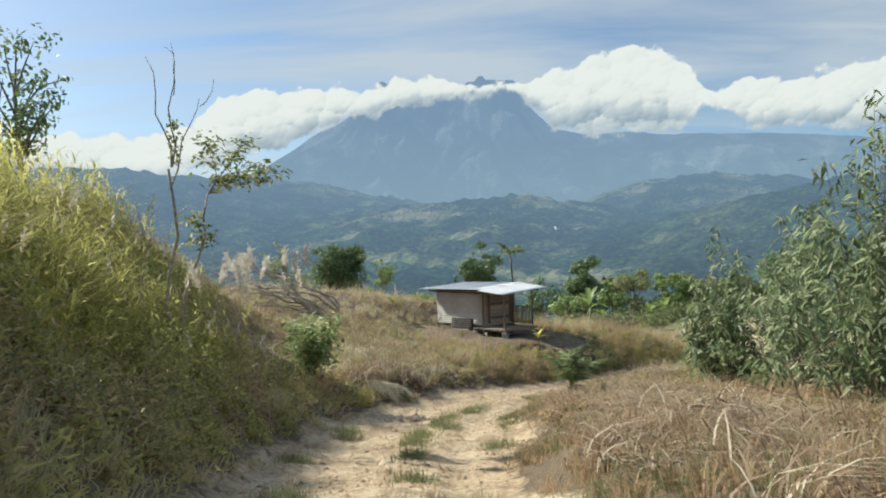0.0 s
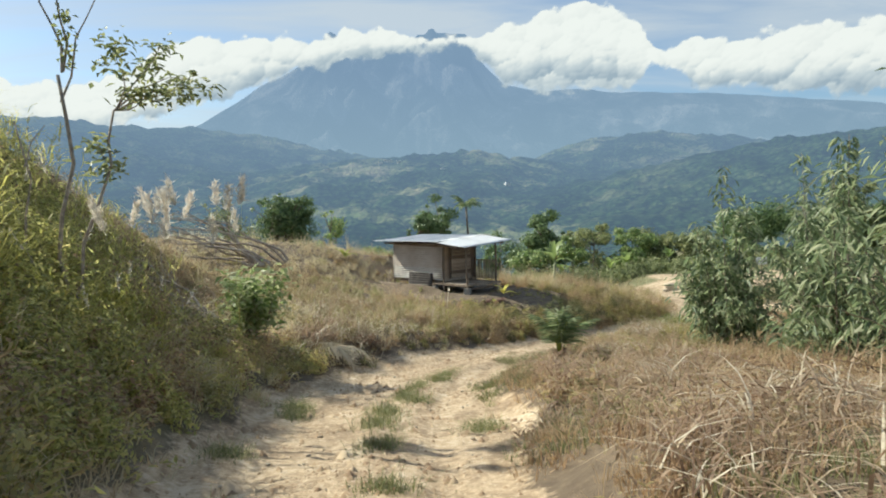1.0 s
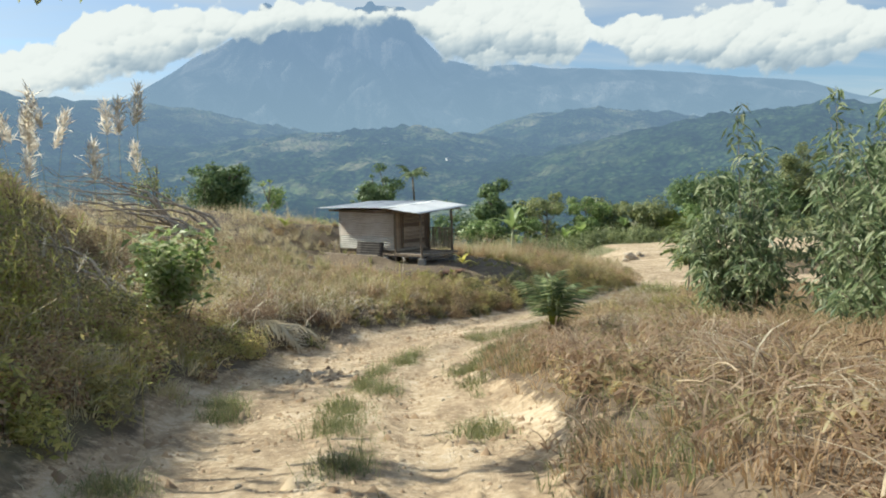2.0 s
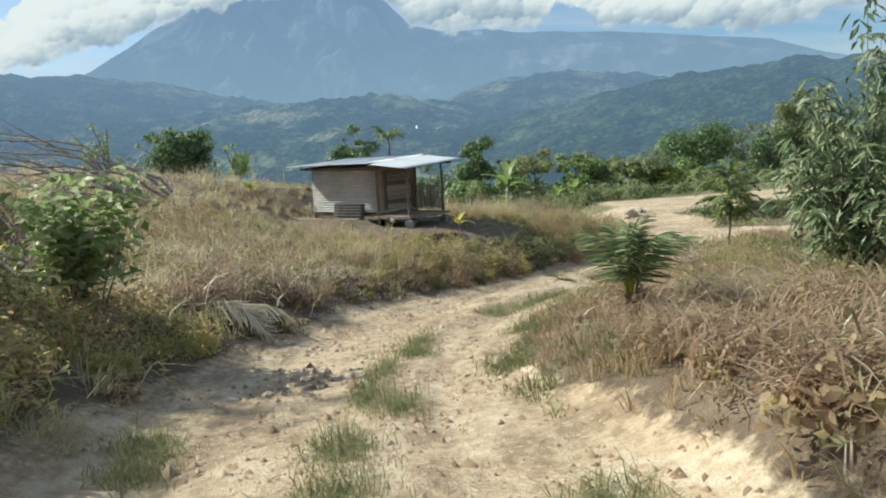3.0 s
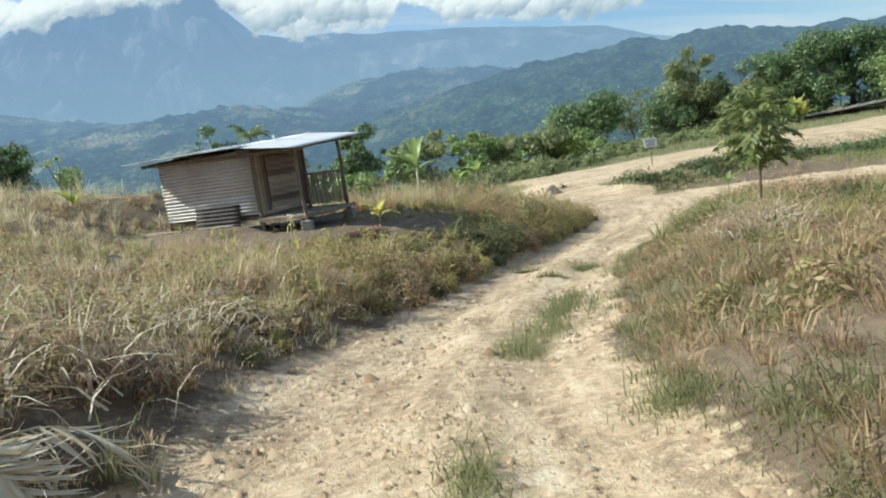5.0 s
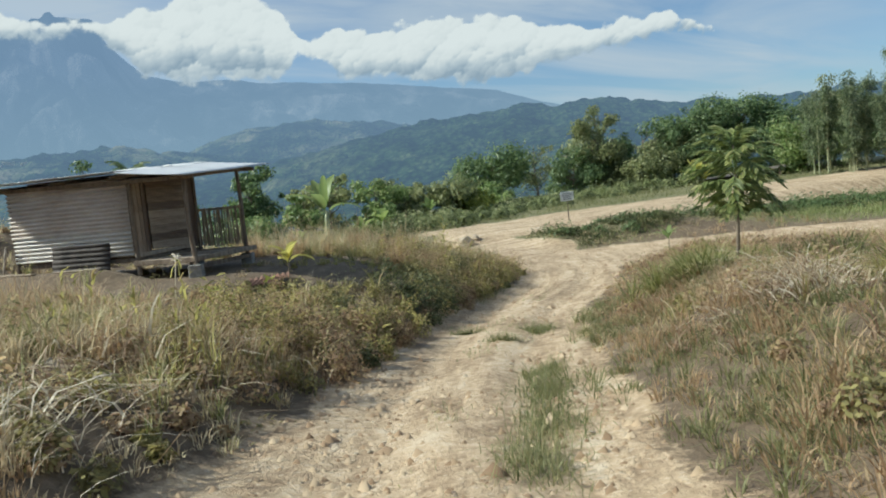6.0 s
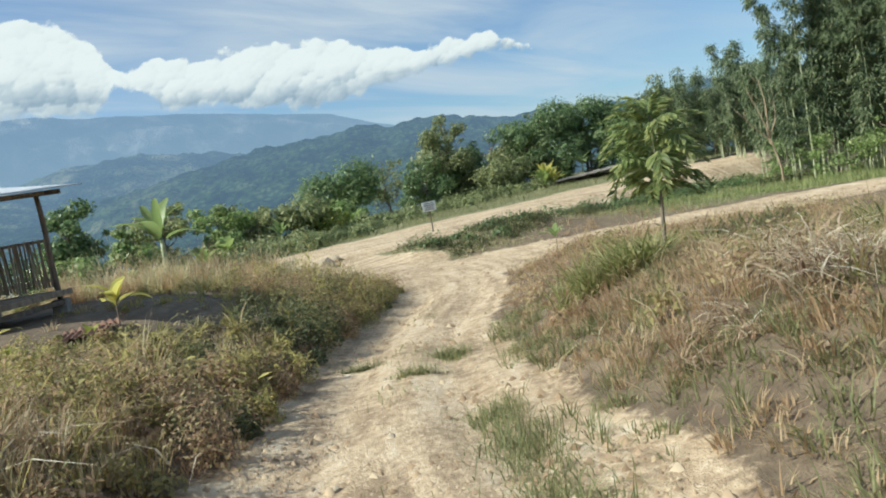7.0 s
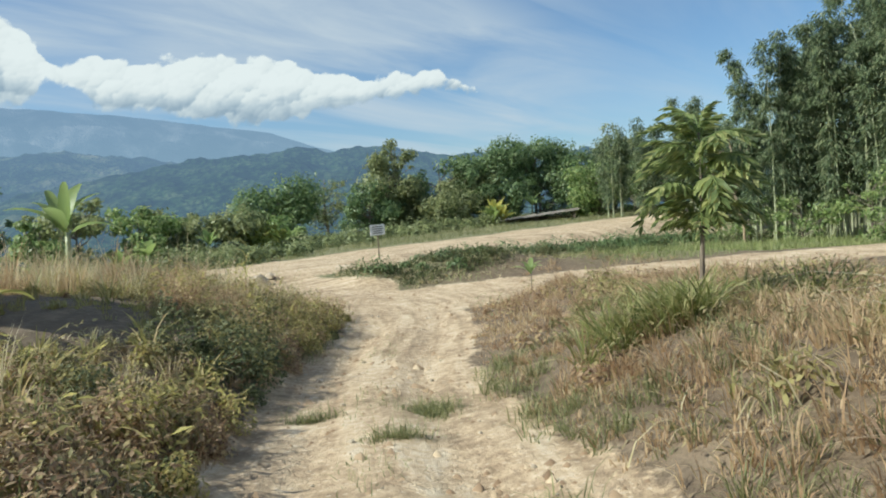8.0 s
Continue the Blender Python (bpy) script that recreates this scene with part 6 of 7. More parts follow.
tree("tree", 4.6, 86.0, 2.5, 4.2, MAT_DARKLEAF, "dark tree showing over the hut roof", n=3000, leaf=0.32, trunk=0.2, seed=67, lumps=20, group=BEHIND)
tree("tree", 2.2, 84.0, 1.4, 3.4, MAT_DARKLEAF, "low dark tree behind the hut", n=2000, leaf=0.3, trunk=0.2, seed=68, lumps=16, group=BEHIND)
tree("tree", 38.2, 78.3, 1.2, 7.2, MAT_DARKLEAF, "round dark tree at the rim of the ridge", n=6000, leaf=0.34, trunk=0.2, seed=7, lumps=34, group=BEHIND)
tree("tree", 44.0, 79.3, 2.5, 5.0, MAT_OLIVE, "feathery grey-green tree with a pointed top", n=2600, leaf=0.24, trunk=0.1, seed=8, lumps=20, slim=0.3, bare=0.4, group=BEHIND)
for k, (x, y, z, w, mat, lab) in enumerate((
        (17.8, 68.0, 0.1, 4.3, MAT_OLIVE, "olive shrubby tree at the rim of the turf"), (21.6, 68.7, -0.3, 3.9, MAT_LEAF, "light green shrubby tree at the rim of the turf"),
        (24.5, 69.6, -0.5, 3.3, MAT_OLIVE, "olive shrubby tree at the rim of the turf"), (15.4, 66.6, -0.9, 3.0, MAT_LEAF, "light green shrub at the rim of the turf"),
        (26.6, 67.4, -1.2, 3.6, MAT_OLIVE, "olive shrub at the rim of the turf"), (29.1, 67.3, -1.7, 2.8, MAT_LIME, "yellow-green shrub at the rim of the turf"),
        (32.5, 70.0, -1.6, 3.4, MAT_LEAF, "light green shrub at the rim of the turf"), (20.0, 64.5, -1.9, 2.6, MAT_LEAF, "light green shrub at the rim of the turf"),
        (11.5, 64.0, -2.1, 3.2, MAT_LEAF, "light green shrub behind the hut yard"), (3.4, 66.0, -1.6, 3.4, MAT_LEAF, "light green shrub behind the hut"),
        (-2.0, 66.0, -1.4, 3.0, MAT_LEAF, "light green shrub behind the hut"))):
    tree("shrub", x, y, z, w, mat, lab, "shrub", n=2600, leaf=0.30, trunk=0.02, seed=30 + k, lumps=18, tall_crown=1.4, group="shrubs along the rim of the ridge")
SITE = "trees behind the levelled site"
for k, (x, y, z, w, mat, lab, n, tr) in enumerate((
        (43.9, 70.3, 4.4, 5.4, MAT_OLIVE, "tall olive-green tree behind the levelled site", 3600, 0.12), (41.0, 70.2, 0.8, 4.4, MAT_DARKLEAF, "dark low tree behind the levelled site", 2200, 0.1),
        (48.1, 68.9, 2.9, 6.2, MAT_DARKLEAF, "broad dark tree behind the levelled site", 3600, 0.15), (52.6, 66.6, 3.7, 6.4, MAT_DARKLEAF, "dark tree with a spreading layered crown", 2600, 0.4),
        (56.3, 64.9, 4.2, 6.4, MAT_DARKLEAF, "dark tree with a spreading layered crown", 2600, 0.4), (57.8, 61.5, 3.2, 4.6, MAT_DARKLEAF, "dark tree behind the low shed", 2600, 0.2),
        (54.0, 56.8, 1.9, 4.8, MAT_LEAF, "bushy green tree at the end of the site", 2600, 0.1), (45.6, 66.0, -0.2, 4.6, MAT_OLIVE, "grey-green bush behind the levelled site", 1900, 0.05),
        (50.5, 64.5, 0.4, 5.0, MAT_DARKLEAF, "dark bush behind the low shed", 2200, 0.05), (62.0, 60.0, 4.6, 6.0, MAT_OLIVE, "olive tree at the end of the ridge", 2600, 0.2), (46.6, 71.5, 1.8, 5.4, MAT_DARKLEAF, "dark tree filling the line behind the site", 2600, 0.1),
        (50.8, 68.0, 2.0, 5.6, MAT_OLIVE, "olive tree filling the line behind the site", 2600, 0.1), (55.2, 63.6, 2.2, 5.4, MAT_DARKLEAF, "dark tree filling the line behind the site", 2600, 0.1),
        (60.0, 57.0, 3.4, 5.6, MAT_OLIVE, "olive tree at the end of the ridge", 2600, 0.1), (57.5, 53.0, 2.6, 5.0, MAT_DARKLEAF, "dark tree behind the slim bamboo", 2600, 0.1), (54.0, 48.5, 3.0, 5.0, MAT_DARKLEAF, "dark tree behind the tall bamboo", 2600, 0.1))):
    tree("tree", x, y, z, w, mat, lab, n=int(n * 2.4), leaf=0.27, trunk=tr if tr > 0.3 else 0.04, seed=60 + k, lumps=28, flat=0.6 if tr > 0.3 else 1.0, group=SITE, tall_crown=1.6)
# the tree on the bank, its few branches hung with broad dark leaves
tree("tree", -15.9, 27.6, 10.7, 4.2, MAT_DARKLEAF, "thin tree with broad dark leaves standing on the bank", n=1100, leaf=0.24, trunk=0.3, seed=90, lumps=17)


def spiky_shrub(x, y, top, width, seed, label, spire=0.0, n=5200):
    """A shrub of upright wands hung with narrow drooping leaves."""
    rng = np.random.default_rng(2000 + seed)
    z0 = floor_at(x, y) - 0.05
    h = top - z0
    ob = thing("shrub", pose(x, y, z0), label, "shrub", "shrubs on the verge")
    wood, crown = Heap(), Heap()
    wands = 38
    for k in range(wands):
        a, r = rng.uniform(0, 2 * np.pi), width / 2 * math.sqrt(rng.random())
        hh = h * rng.uniform(0.3, 1.2) * (1 - 0.45 * (2 * r / width) ** 2)
        if k == 0 and spire:
            a, r, hh = 3.9, width * 0.25, spire - z0
        tip = np.array([r * math.cos(a), r * math.sin(a), hh])
        base = tip * [0.25, 0.25, 0] + rng.normal(0, 0.04, 3) * [1, 1, 0]
        mid = (base + tip) / 2 + [0, 0, 0.1 * hh]
        tube(wood, [base, mid, tip], [0.014, 0.010, 0.003], 4)
        m = int(0.62 * n / wands * (0.5 + hh / h))
        t = rng.uniform(0.08, 1, m) ** 0.8
        c = np.where(t[:, None] < 0.5, base + (mid - base) * (t[:, None] * 2), mid + (tip - mid) * (t[:, None] * 2 - 1))
        s = 0.30 * width / 3 * np.maximum(1.15 - t, 0)[:, None] + 0.05
        c = c + rng.normal(0, 1, (m, 3)) * s * [1, 1, 0.5]
        b = rng.uniform(0, 2 * np.pi, m)
        leaves(crown, c, np.stack([np.cos(b), np.sin(b), rng.normal(-0.7, 0.5, m)], 1), rng.uniform(0.18, 0.38, m), rng.uniform(0.045, 0.085, m), rng)
    part("woody_base", wood.mesh("woody_base", MAT_BARK, True), ob)
    part("foliage", crown.mesh("foliage", MAT_WILLOW), ob)


spiky_shrub(7.6, 12.9, 4.3, 3.6, 1, "tall shrub with narrow grey-green drooping leaves on the verge", n=4760)
spiky_shrub(8.4, 16.6, 2.2, 3.2, 2, "broad shrub with narrow grey-green leaves on the verge", n=3910)
spiky_shrub(9.7, 19.6, 2.3, 3.2, 3, "dense shrub with narrow grey-green leaves on the verge", n=4250)
spiky_shrub(8.2, 21.2, 1.35, 2.7, 4, "shrub with narrow leaves and one long upright shoot", spire=2.5, n=3910)


def leafy_bush(x, y, top, width, seed, label, mat, leaf=0.2, n=900):
    rng = np.random.default_rng(2500 + seed)
    z0 = floor_at(x, y) - 0.05
    h = top - z0
    ob = thing("bush", pose(x, y, z0), label, "bush")
    wood, crown = Heap(), Heap()
    for k in range(14):
        a, r = rng.uniform(0, 2 * np.pi), width / 2 * math.sqrt(rng.random())
        tip = np.array([r * math.cos(a), r * math.sin(a), h * rng.uniform(0.6, 1.0)])
        tube(wood, [tip * [0.1, 0.1, 0], tip * [0.7, 0.7, 0.55], tip], [0.014, 0.01, 0.004], 4)
        m = n // 14
        t = rng.uniform(0.35, 1, m)
        c = tip * np.stack([t, t, t], 1) + rng.normal(0, 0.12 * width, (m, 3)) * [1, 1, 0.6]
        b = rng.uniform(0, 2 * np.pi, m)
        leaves(crown, c, np.stack([np.cos(b), np.sin(b), rng.normal(0.1, 0.5, m)], 1), leaf * rng.uniform(0.6, 1.2, m), leaf * rng.uniform(0.4, 0.65, m), rng)
    part("woody_base", wood.mesh("woody_base", MAT_BARK, True), ob)
    part("foliage", crown.mesh("foliage", mat), ob)


leafy_bush(-4.0, 22.3, 0.15, 1.6, 1, "broad-leaved pale green bush on the shoulder of the bank", MAT_PALE, 0.24, 1100)


# ---- the young palm beside the track ----
def frond(length, rng, leaflets=26, droop=0.6, wide=0.042, first=0.18, hang=0.3):
    stalk, blade = Heap(), Heap()
    t = np.linspace(0, 1, 9)
    pts = np.stack([length * (t - 0.12 * t ** 3), 0 * t, length * (0.75 * t - droop * t ** 2.2)], 1)
    tube(stalk, pts, np.linspace(0.014, 0.003, 9), 5)
    for side in (-1, 1):
        u = np.linspace(first, 1, leaflets)
        c = np.stack([np.interp(u, t, pts[:, k]) for k in range(3)], 1)
        way = np.stack([0.75 + 0 * u, side * (1.0 - 0.5 * u), -hang - 0.6 * rng.random(leaflets)], 1)
        leaves(blade, c, way, length * 0.34 * (1 - 0.55 * np.abs(u - 0.45) * 1.4), wide * (0.6 + length / 2), rng, 0.1)
    return stalk, blade


def build_palm():
    rng = np.random.default_rng(71)
    x, y = 3.47, 19.95
    palm = thing("palm", pose(x, y, floor_at(x, y) - 0.03), "young green palm with arching feathery fronds beside the track", "palm")
    heap = Heap()
    tube(heap, [(0, 0, 0), (0, 0.01, 0.14), (0.01, 0, 0.32)], [0.14, 0.15, 0.06], 9)
    part("stem", heap.mesh("stem", MAT_BARK, True), palm)
    skirt = Heap()
    foot = np.stack([rng.normal(0, 0.1, 90), rng.normal(0, 0.1, 90), rng.uniform(0.15, 0.4, 90)], 1)
    blades(skirt, foot, rng.uniform(0.15, 0.35, 90), rng.uniform(0.02, 0.04, 90), rng.uniform(1.6, 2.6, 90), rng, 3)
    part("dead_fronds", skirt.mesh("dead_fronds", MAT_LITTER), palm, "withered brown lower fronds")
    for k in range(14):
        ring = k / 13
        stalk, blade = frond(1.1 + 0.35 * rng.random(), rng, 24, 0.62 - 0.22 * ring, 0.018, 0.28, 0.5)
        m = pose(0, 0, 0.14 + 0.08 * ring, 0, -44 - 32 * ring + rng.uniform(-8, 8), 137.5 * k + rng.uniform(-14, 14))
        f = part("frond", stalk.mesh("frond", MAT_LIME, True), palm, m=m)
        part("frond_blade", blade.mesh("frond_blade", MAT_PALM), f)


build_palm()


# ---- the sapling on the verge ----
def build_sapling():
    rng = np.random.default_rng(81)
    x, y = 12.2, 31.5
    z0 = floor_at(x, y) - 0.03
    h = -0.55 - z0
    sap = thing("sapling", pose(x, y, z0), "slender young tree with long drooping compound leaves", "tree")
    heap = Heap()
    hs = np.linspace(0, h * 0.88, 9)
    spine = np.stack([0.05 * np.sin(hs * 1.7), 0.04 * np.cos(hs * 1.3) - 0.04, hs], 1)
    tube(heap, spine, np.linspace(0.042, 0.014, 9), 8)
    part("trunk", heap.mesh("trunk", MAT_BARK, True), sap)
    for k in range(44):
        f = 0.40 + 0.60 * (k / 43)
        z = h * 0.88 * f
        stalk, blade = frond(1.32 * rng.uniform(0.55, 0.8) * (0.65 + 0.5 * math.sin(math.pi * min(1, (f - 0.34) / 0.66))), rng, 17, rng.uniform(0.55, 1.1), 0.062)
        b = part("leaf_branch", stalk.mesh("leaf_branch", MAT_LEAF, True), sap, m=pose(np.interp(z, hs, spine[:, 0]), np.interp(z, hs, spine[:, 1]), z, 0, rng.uniform(-25, 12) - 40 * (f > 0.82) * rng.random(), 137.5 * k + rng.uniform(-20, 20)))
        part("frond_blade", blade.mesh("frond_blade", MAT_SAPLING), b)


build_sapling()


# ---- banana plants ----
def banana_leaf(length, width, rng, droop):
    t = np.linspace(0, 1, 10)
    mid = np.stack([length * (t - 0.1 * t ** 3), 0 * t, length * (0.5 * t - droop * t ** 2)], 1)
    w = rng.uniform(0.78, 1.0, 10) * width / 2 * np.clip(np.sin(np.pi * np.clip(t * 0.92 + 0.06, 0, 1)) ** 0.6, 0.05, 1) * (t > 0.12) + 0.012
    v = np.concatenate([mid + np.stack([0 * t, -w, 0.35 * w], 1), mid, mid + np.stack([0 * t, w, 0.35 * w], 1)])
    f = [(r * 10 + i, r * 10 + i + 1, (r + 1) * 10 + i + 1, (r + 1) * 10 + i) for r in range(2) for i in range(9)]
    return v, np.array(f)


def banana(x, y, height, count, seed, label, mat, width=0.32, stalk=True, group="", lift=(5, 60)):
    rng = np.random.default_rng(3000 + seed)
    z0 = floor_at(x, y) - 0.03
    plant = thing("banana_plant", pose(x, y, z0), label, "banana plant", group)
    if stalk:
        heap = Heap()
        hs = np.linspace(0, height * 0.55, 5)
        tube(heap, np.stack([0.03 * hs, 0 * hs, hs], 1), np.linspace(0.075, 0.04, 5) * height / 2 * (0.45 if height < 1.5 else 1.0), 8)
        part("stem", heap.mesh("stem", MAT_BARK if height < 1.5 else MAT_BAMBOO, True), plant)
    for k in range(count):
        v, f = banana_leaf(height * rng.uniform(0.5, 0.68), width * rng.uniform(0.8, 1.15), rng, rng.uniform(0.15, 0.75))
        part("leaf", mesh_of("leaf", v, f, mat, True), plant, m=pose(0, 0, height * (0.5 if stalk else 0.12), 0, -rng.uniform(*lift), 137.5 * k + 40 * seed))


banana(4.8, 37.4, 1.05, 6, 1, "yellow-green young banana shoot beside the hut yard", MAT_SHOOT, 0.2)
banana(4.3, 37.3, 0.5, 4, 2, "small yellow-green shoot in the dry field", MAT_LIME, 0.14, False)
for k, (x, y, h) in enumerate(((45.6, 61.4, 2.6), (46.3, 61.7, 3.2), (46.9, 62.0, 2.8), (46.5, 61.1, 2.2))):
    banana(x, y, h, 11, 60 + k, "clump of bright upright banana leaves beside the shelter", MAT_SHOOT if k % 2 else MAT_BANANA, 0.36, False, "banana plants beside the shelter", (25, 68))
banana(9.3, 46.6, 2.9, 8, 3, "young banana plant with upright green leaves", MAT_LEAF, 0.36)
for k, (x, y, h) in enumerate(((51.5, 61.9, 2.4), (19.0, 62.5, 2.2), (17.4, 61.8, 2.0), (23.0, 63.5, 1.9), (30.6, 66.5, 1.9), (13.0, 60.5, 1.7))):
    banana(x, y, h, 7, 10 + k, "clump of green banana leaves at the rim of the ridge", MAT_BANANA if k % 3 else MAT_LEAF, 0.4, True, "banana plants along the rim")


def tall_palm(x, y, top):
    rng = np.random.default_rng(3500)
    z0 = floor_at(x, y) - 0.05
    palm = thing("palm", pose(x, y, z0), "tall thin palm with a ragged crown behind the hut", "palm")
    heap = Heap()
    hs = np.linspace(0, top - 0.9 - z0, 8)
    tube(heap, np.stack([0.2 * np.sin(hs * 0.3), 0 * hs, hs], 1), np.linspace(0.16, 0.10, 8), 8)
    part("trunk", heap.mesh("trunk", MAT_BARK, True), palm)
    for k in range(13):
        stalk, blade = frond(rng.uniform(1.7, 2.3), rng, 20, rng.uniform(0.6, 1.0), 0.05)
        f = part("frond", stalk.mesh("frond", MAT_LEAF, True), palm, m=pose(0.2 * math.sin(hs[-1] * 0.3), 0, hs[-1], 0, rng.uniform(-50, 5), 137.5 * k))
        part("frond_blade", blade.mesh("frond_blade", MAT_PALM), f)


tall_palm(8.0, 85.0, 2.9)


# ---- bamboo ----
def bamboo(x, y, top, spread, culms, seed, label, n=260):
    """Pale culms that bow out at the top, with drooping sprays of narrow leaves and gaps between."""
    rng = np.random.default_rng(4000 + seed)
    z0 = floor_at(x, y) - 0.1
    h = top - z0
    grove = thing("bamboo_clump", pose(x, y, z0), label, "bamboo", "bamboo at the end of the road")
    crown = Heap()
    for k in range(culms):
        a, r = rng.uniform(0, 2 * np.pi), spread * 0.42 * math.sqrt(rng.random())
        foot = np.array([r * math.cos(a), r * math.sin(a), 0])
        out = rng.uniform(0.03, 0.28) * spread
        hh = h * rng.uniform(0.55, 1.05)
        t = np.linspace(0, 1, 9)
        pts = foot + np.stack([out * math.cos(a) * t ** 2.4, out * math.sin(a) * t ** 2.4, hh * (t - 0.08 * t ** 5)], 1)
        heap = Heap()
        tube(heap, pts, np.linspace(0.048, 0.010, 9), 6)
        part("culm", heap.mesh("culm", MAT_BAMBOO, True), grove)
        sprays = 30
        ut, bt = rng.uniform(0.12, 1.02, sprays) ** 0.75, rng.uniform(0, 2 * np.pi, sprays)
        far = rng.uniform(0.2, 1.0, sprays) * (0.62 * np.sin(np.pi * np.clip(1.1 - ut, 0, 1)) ** 0.7 + 0.12)
        base = np.stack([np.interp(ut, t, pts[:, j]) for j in range(3)], 1)
        i = rng.integers(0, sprays, n)
        along = rng.uniform(0.15, 1.05, n)
        reach = far[i] * along
        c = base[i] + np.stack([np.cos(bt[i]) * reach, np.sin(bt[i]) * reach, 0.35 * along - 0.55 * along ** 2], 1) + rng.normal(0, 0.14, (n, 3)) * [1, 1, 0.9]
        b = bt[i] + rng.normal(0, 0.7, n)
        leaves(crown, c, np.stack([np.cos(b), np.sin(b), rng.normal(-0.8, 0.4, n)], 1), rng.uniform(0.18, 0.36, n), rng.uniform(0.035, 0.07, n), rng)
    part("foliage", crown.mesh("foliage", MAT_BAMBOOLEAF), grove)


bamboo(41.2, 39.2, 6.6, 3.4, 22, 1, "tall clump of bamboo with pale culms at the road's end", 1700)
bamboo(42.0, 36.0, 8.6, 3.8, 28, 2, "tall clump of bamboo with pale culms at the road's end", 1700)
bamboo(40.4, 33.2, 8.8, 4.0, 28, 3, "tall clump of bamboo with pale culms at the road's end", 1700)
bamboo(44.4, 42.6, 3.6, 3.0, 12, 4, "lower clump of bamboo beside the levelled site", 1300)
bamboo(49.5, 53.0, 3.7, 1.8, 7, 5, "slim feathery bamboo behind the site", 900)
bamboo(50.5, 51.2, 4.6, 2.0, 8, 6, "slim feathery bamboo behind the site", 900)
bamboo(51.6, 48.7, 6.0, 2.8, 10, 7, "tall feathery bamboo behind the site", 1300)
bamboo(47.5, 45.6, 4.0, 2.8, 10, 8, "bushy bamboo behind the road", 1300)
bamboo(45.5, 38.0, 3.4, 4.0, 14, 9, "shaded bamboo deeper in the grove", 500)
bamboo(45.0, 33.0, 4.5, 4.0, 14, 10, "shaded bamboo deeper in the grove", 1200)
# dark undergrowth below the bamboo
for k, (x, y, z, w) in enumerate(((38.6, 37.6, -1.9, 2.8), (38.2, 34.6, -1.6, 3.0), (38.0, 31.4, -1.2, 3.2), (40.8, 40.8, -1.9, 2.6))):
    tree("undergrowth", x, y, z, w, MAT_LEAF, "leafy green undergrowth below the bamboo", "shrub", n=1300, leaf=0.17, trunk=0.02, seed=140 + k, lumps=12, tall_crown=1.3, group="undergrowth at the bamboo")


# ---- bare trees on the bank ----
def limb(heap, a, b, r0, r1, rng, bend=0.12, n=7):
    t = np.linspace(0, 1, n)[:, None]
    a, b = np.array(a, float), np.array(b, float)
    w = np.linalg.norm(b - a)
    side = rng.normal(0, bend * w, 3)
    pts = a + (b - a) * t + side * (np.sin(t * np.pi)) + 0.02 * w * np.sin(t * 11 + side[0] * 9)
    tube(heap, pts, np.linspace(r0, r1, n), 6)
    return pts


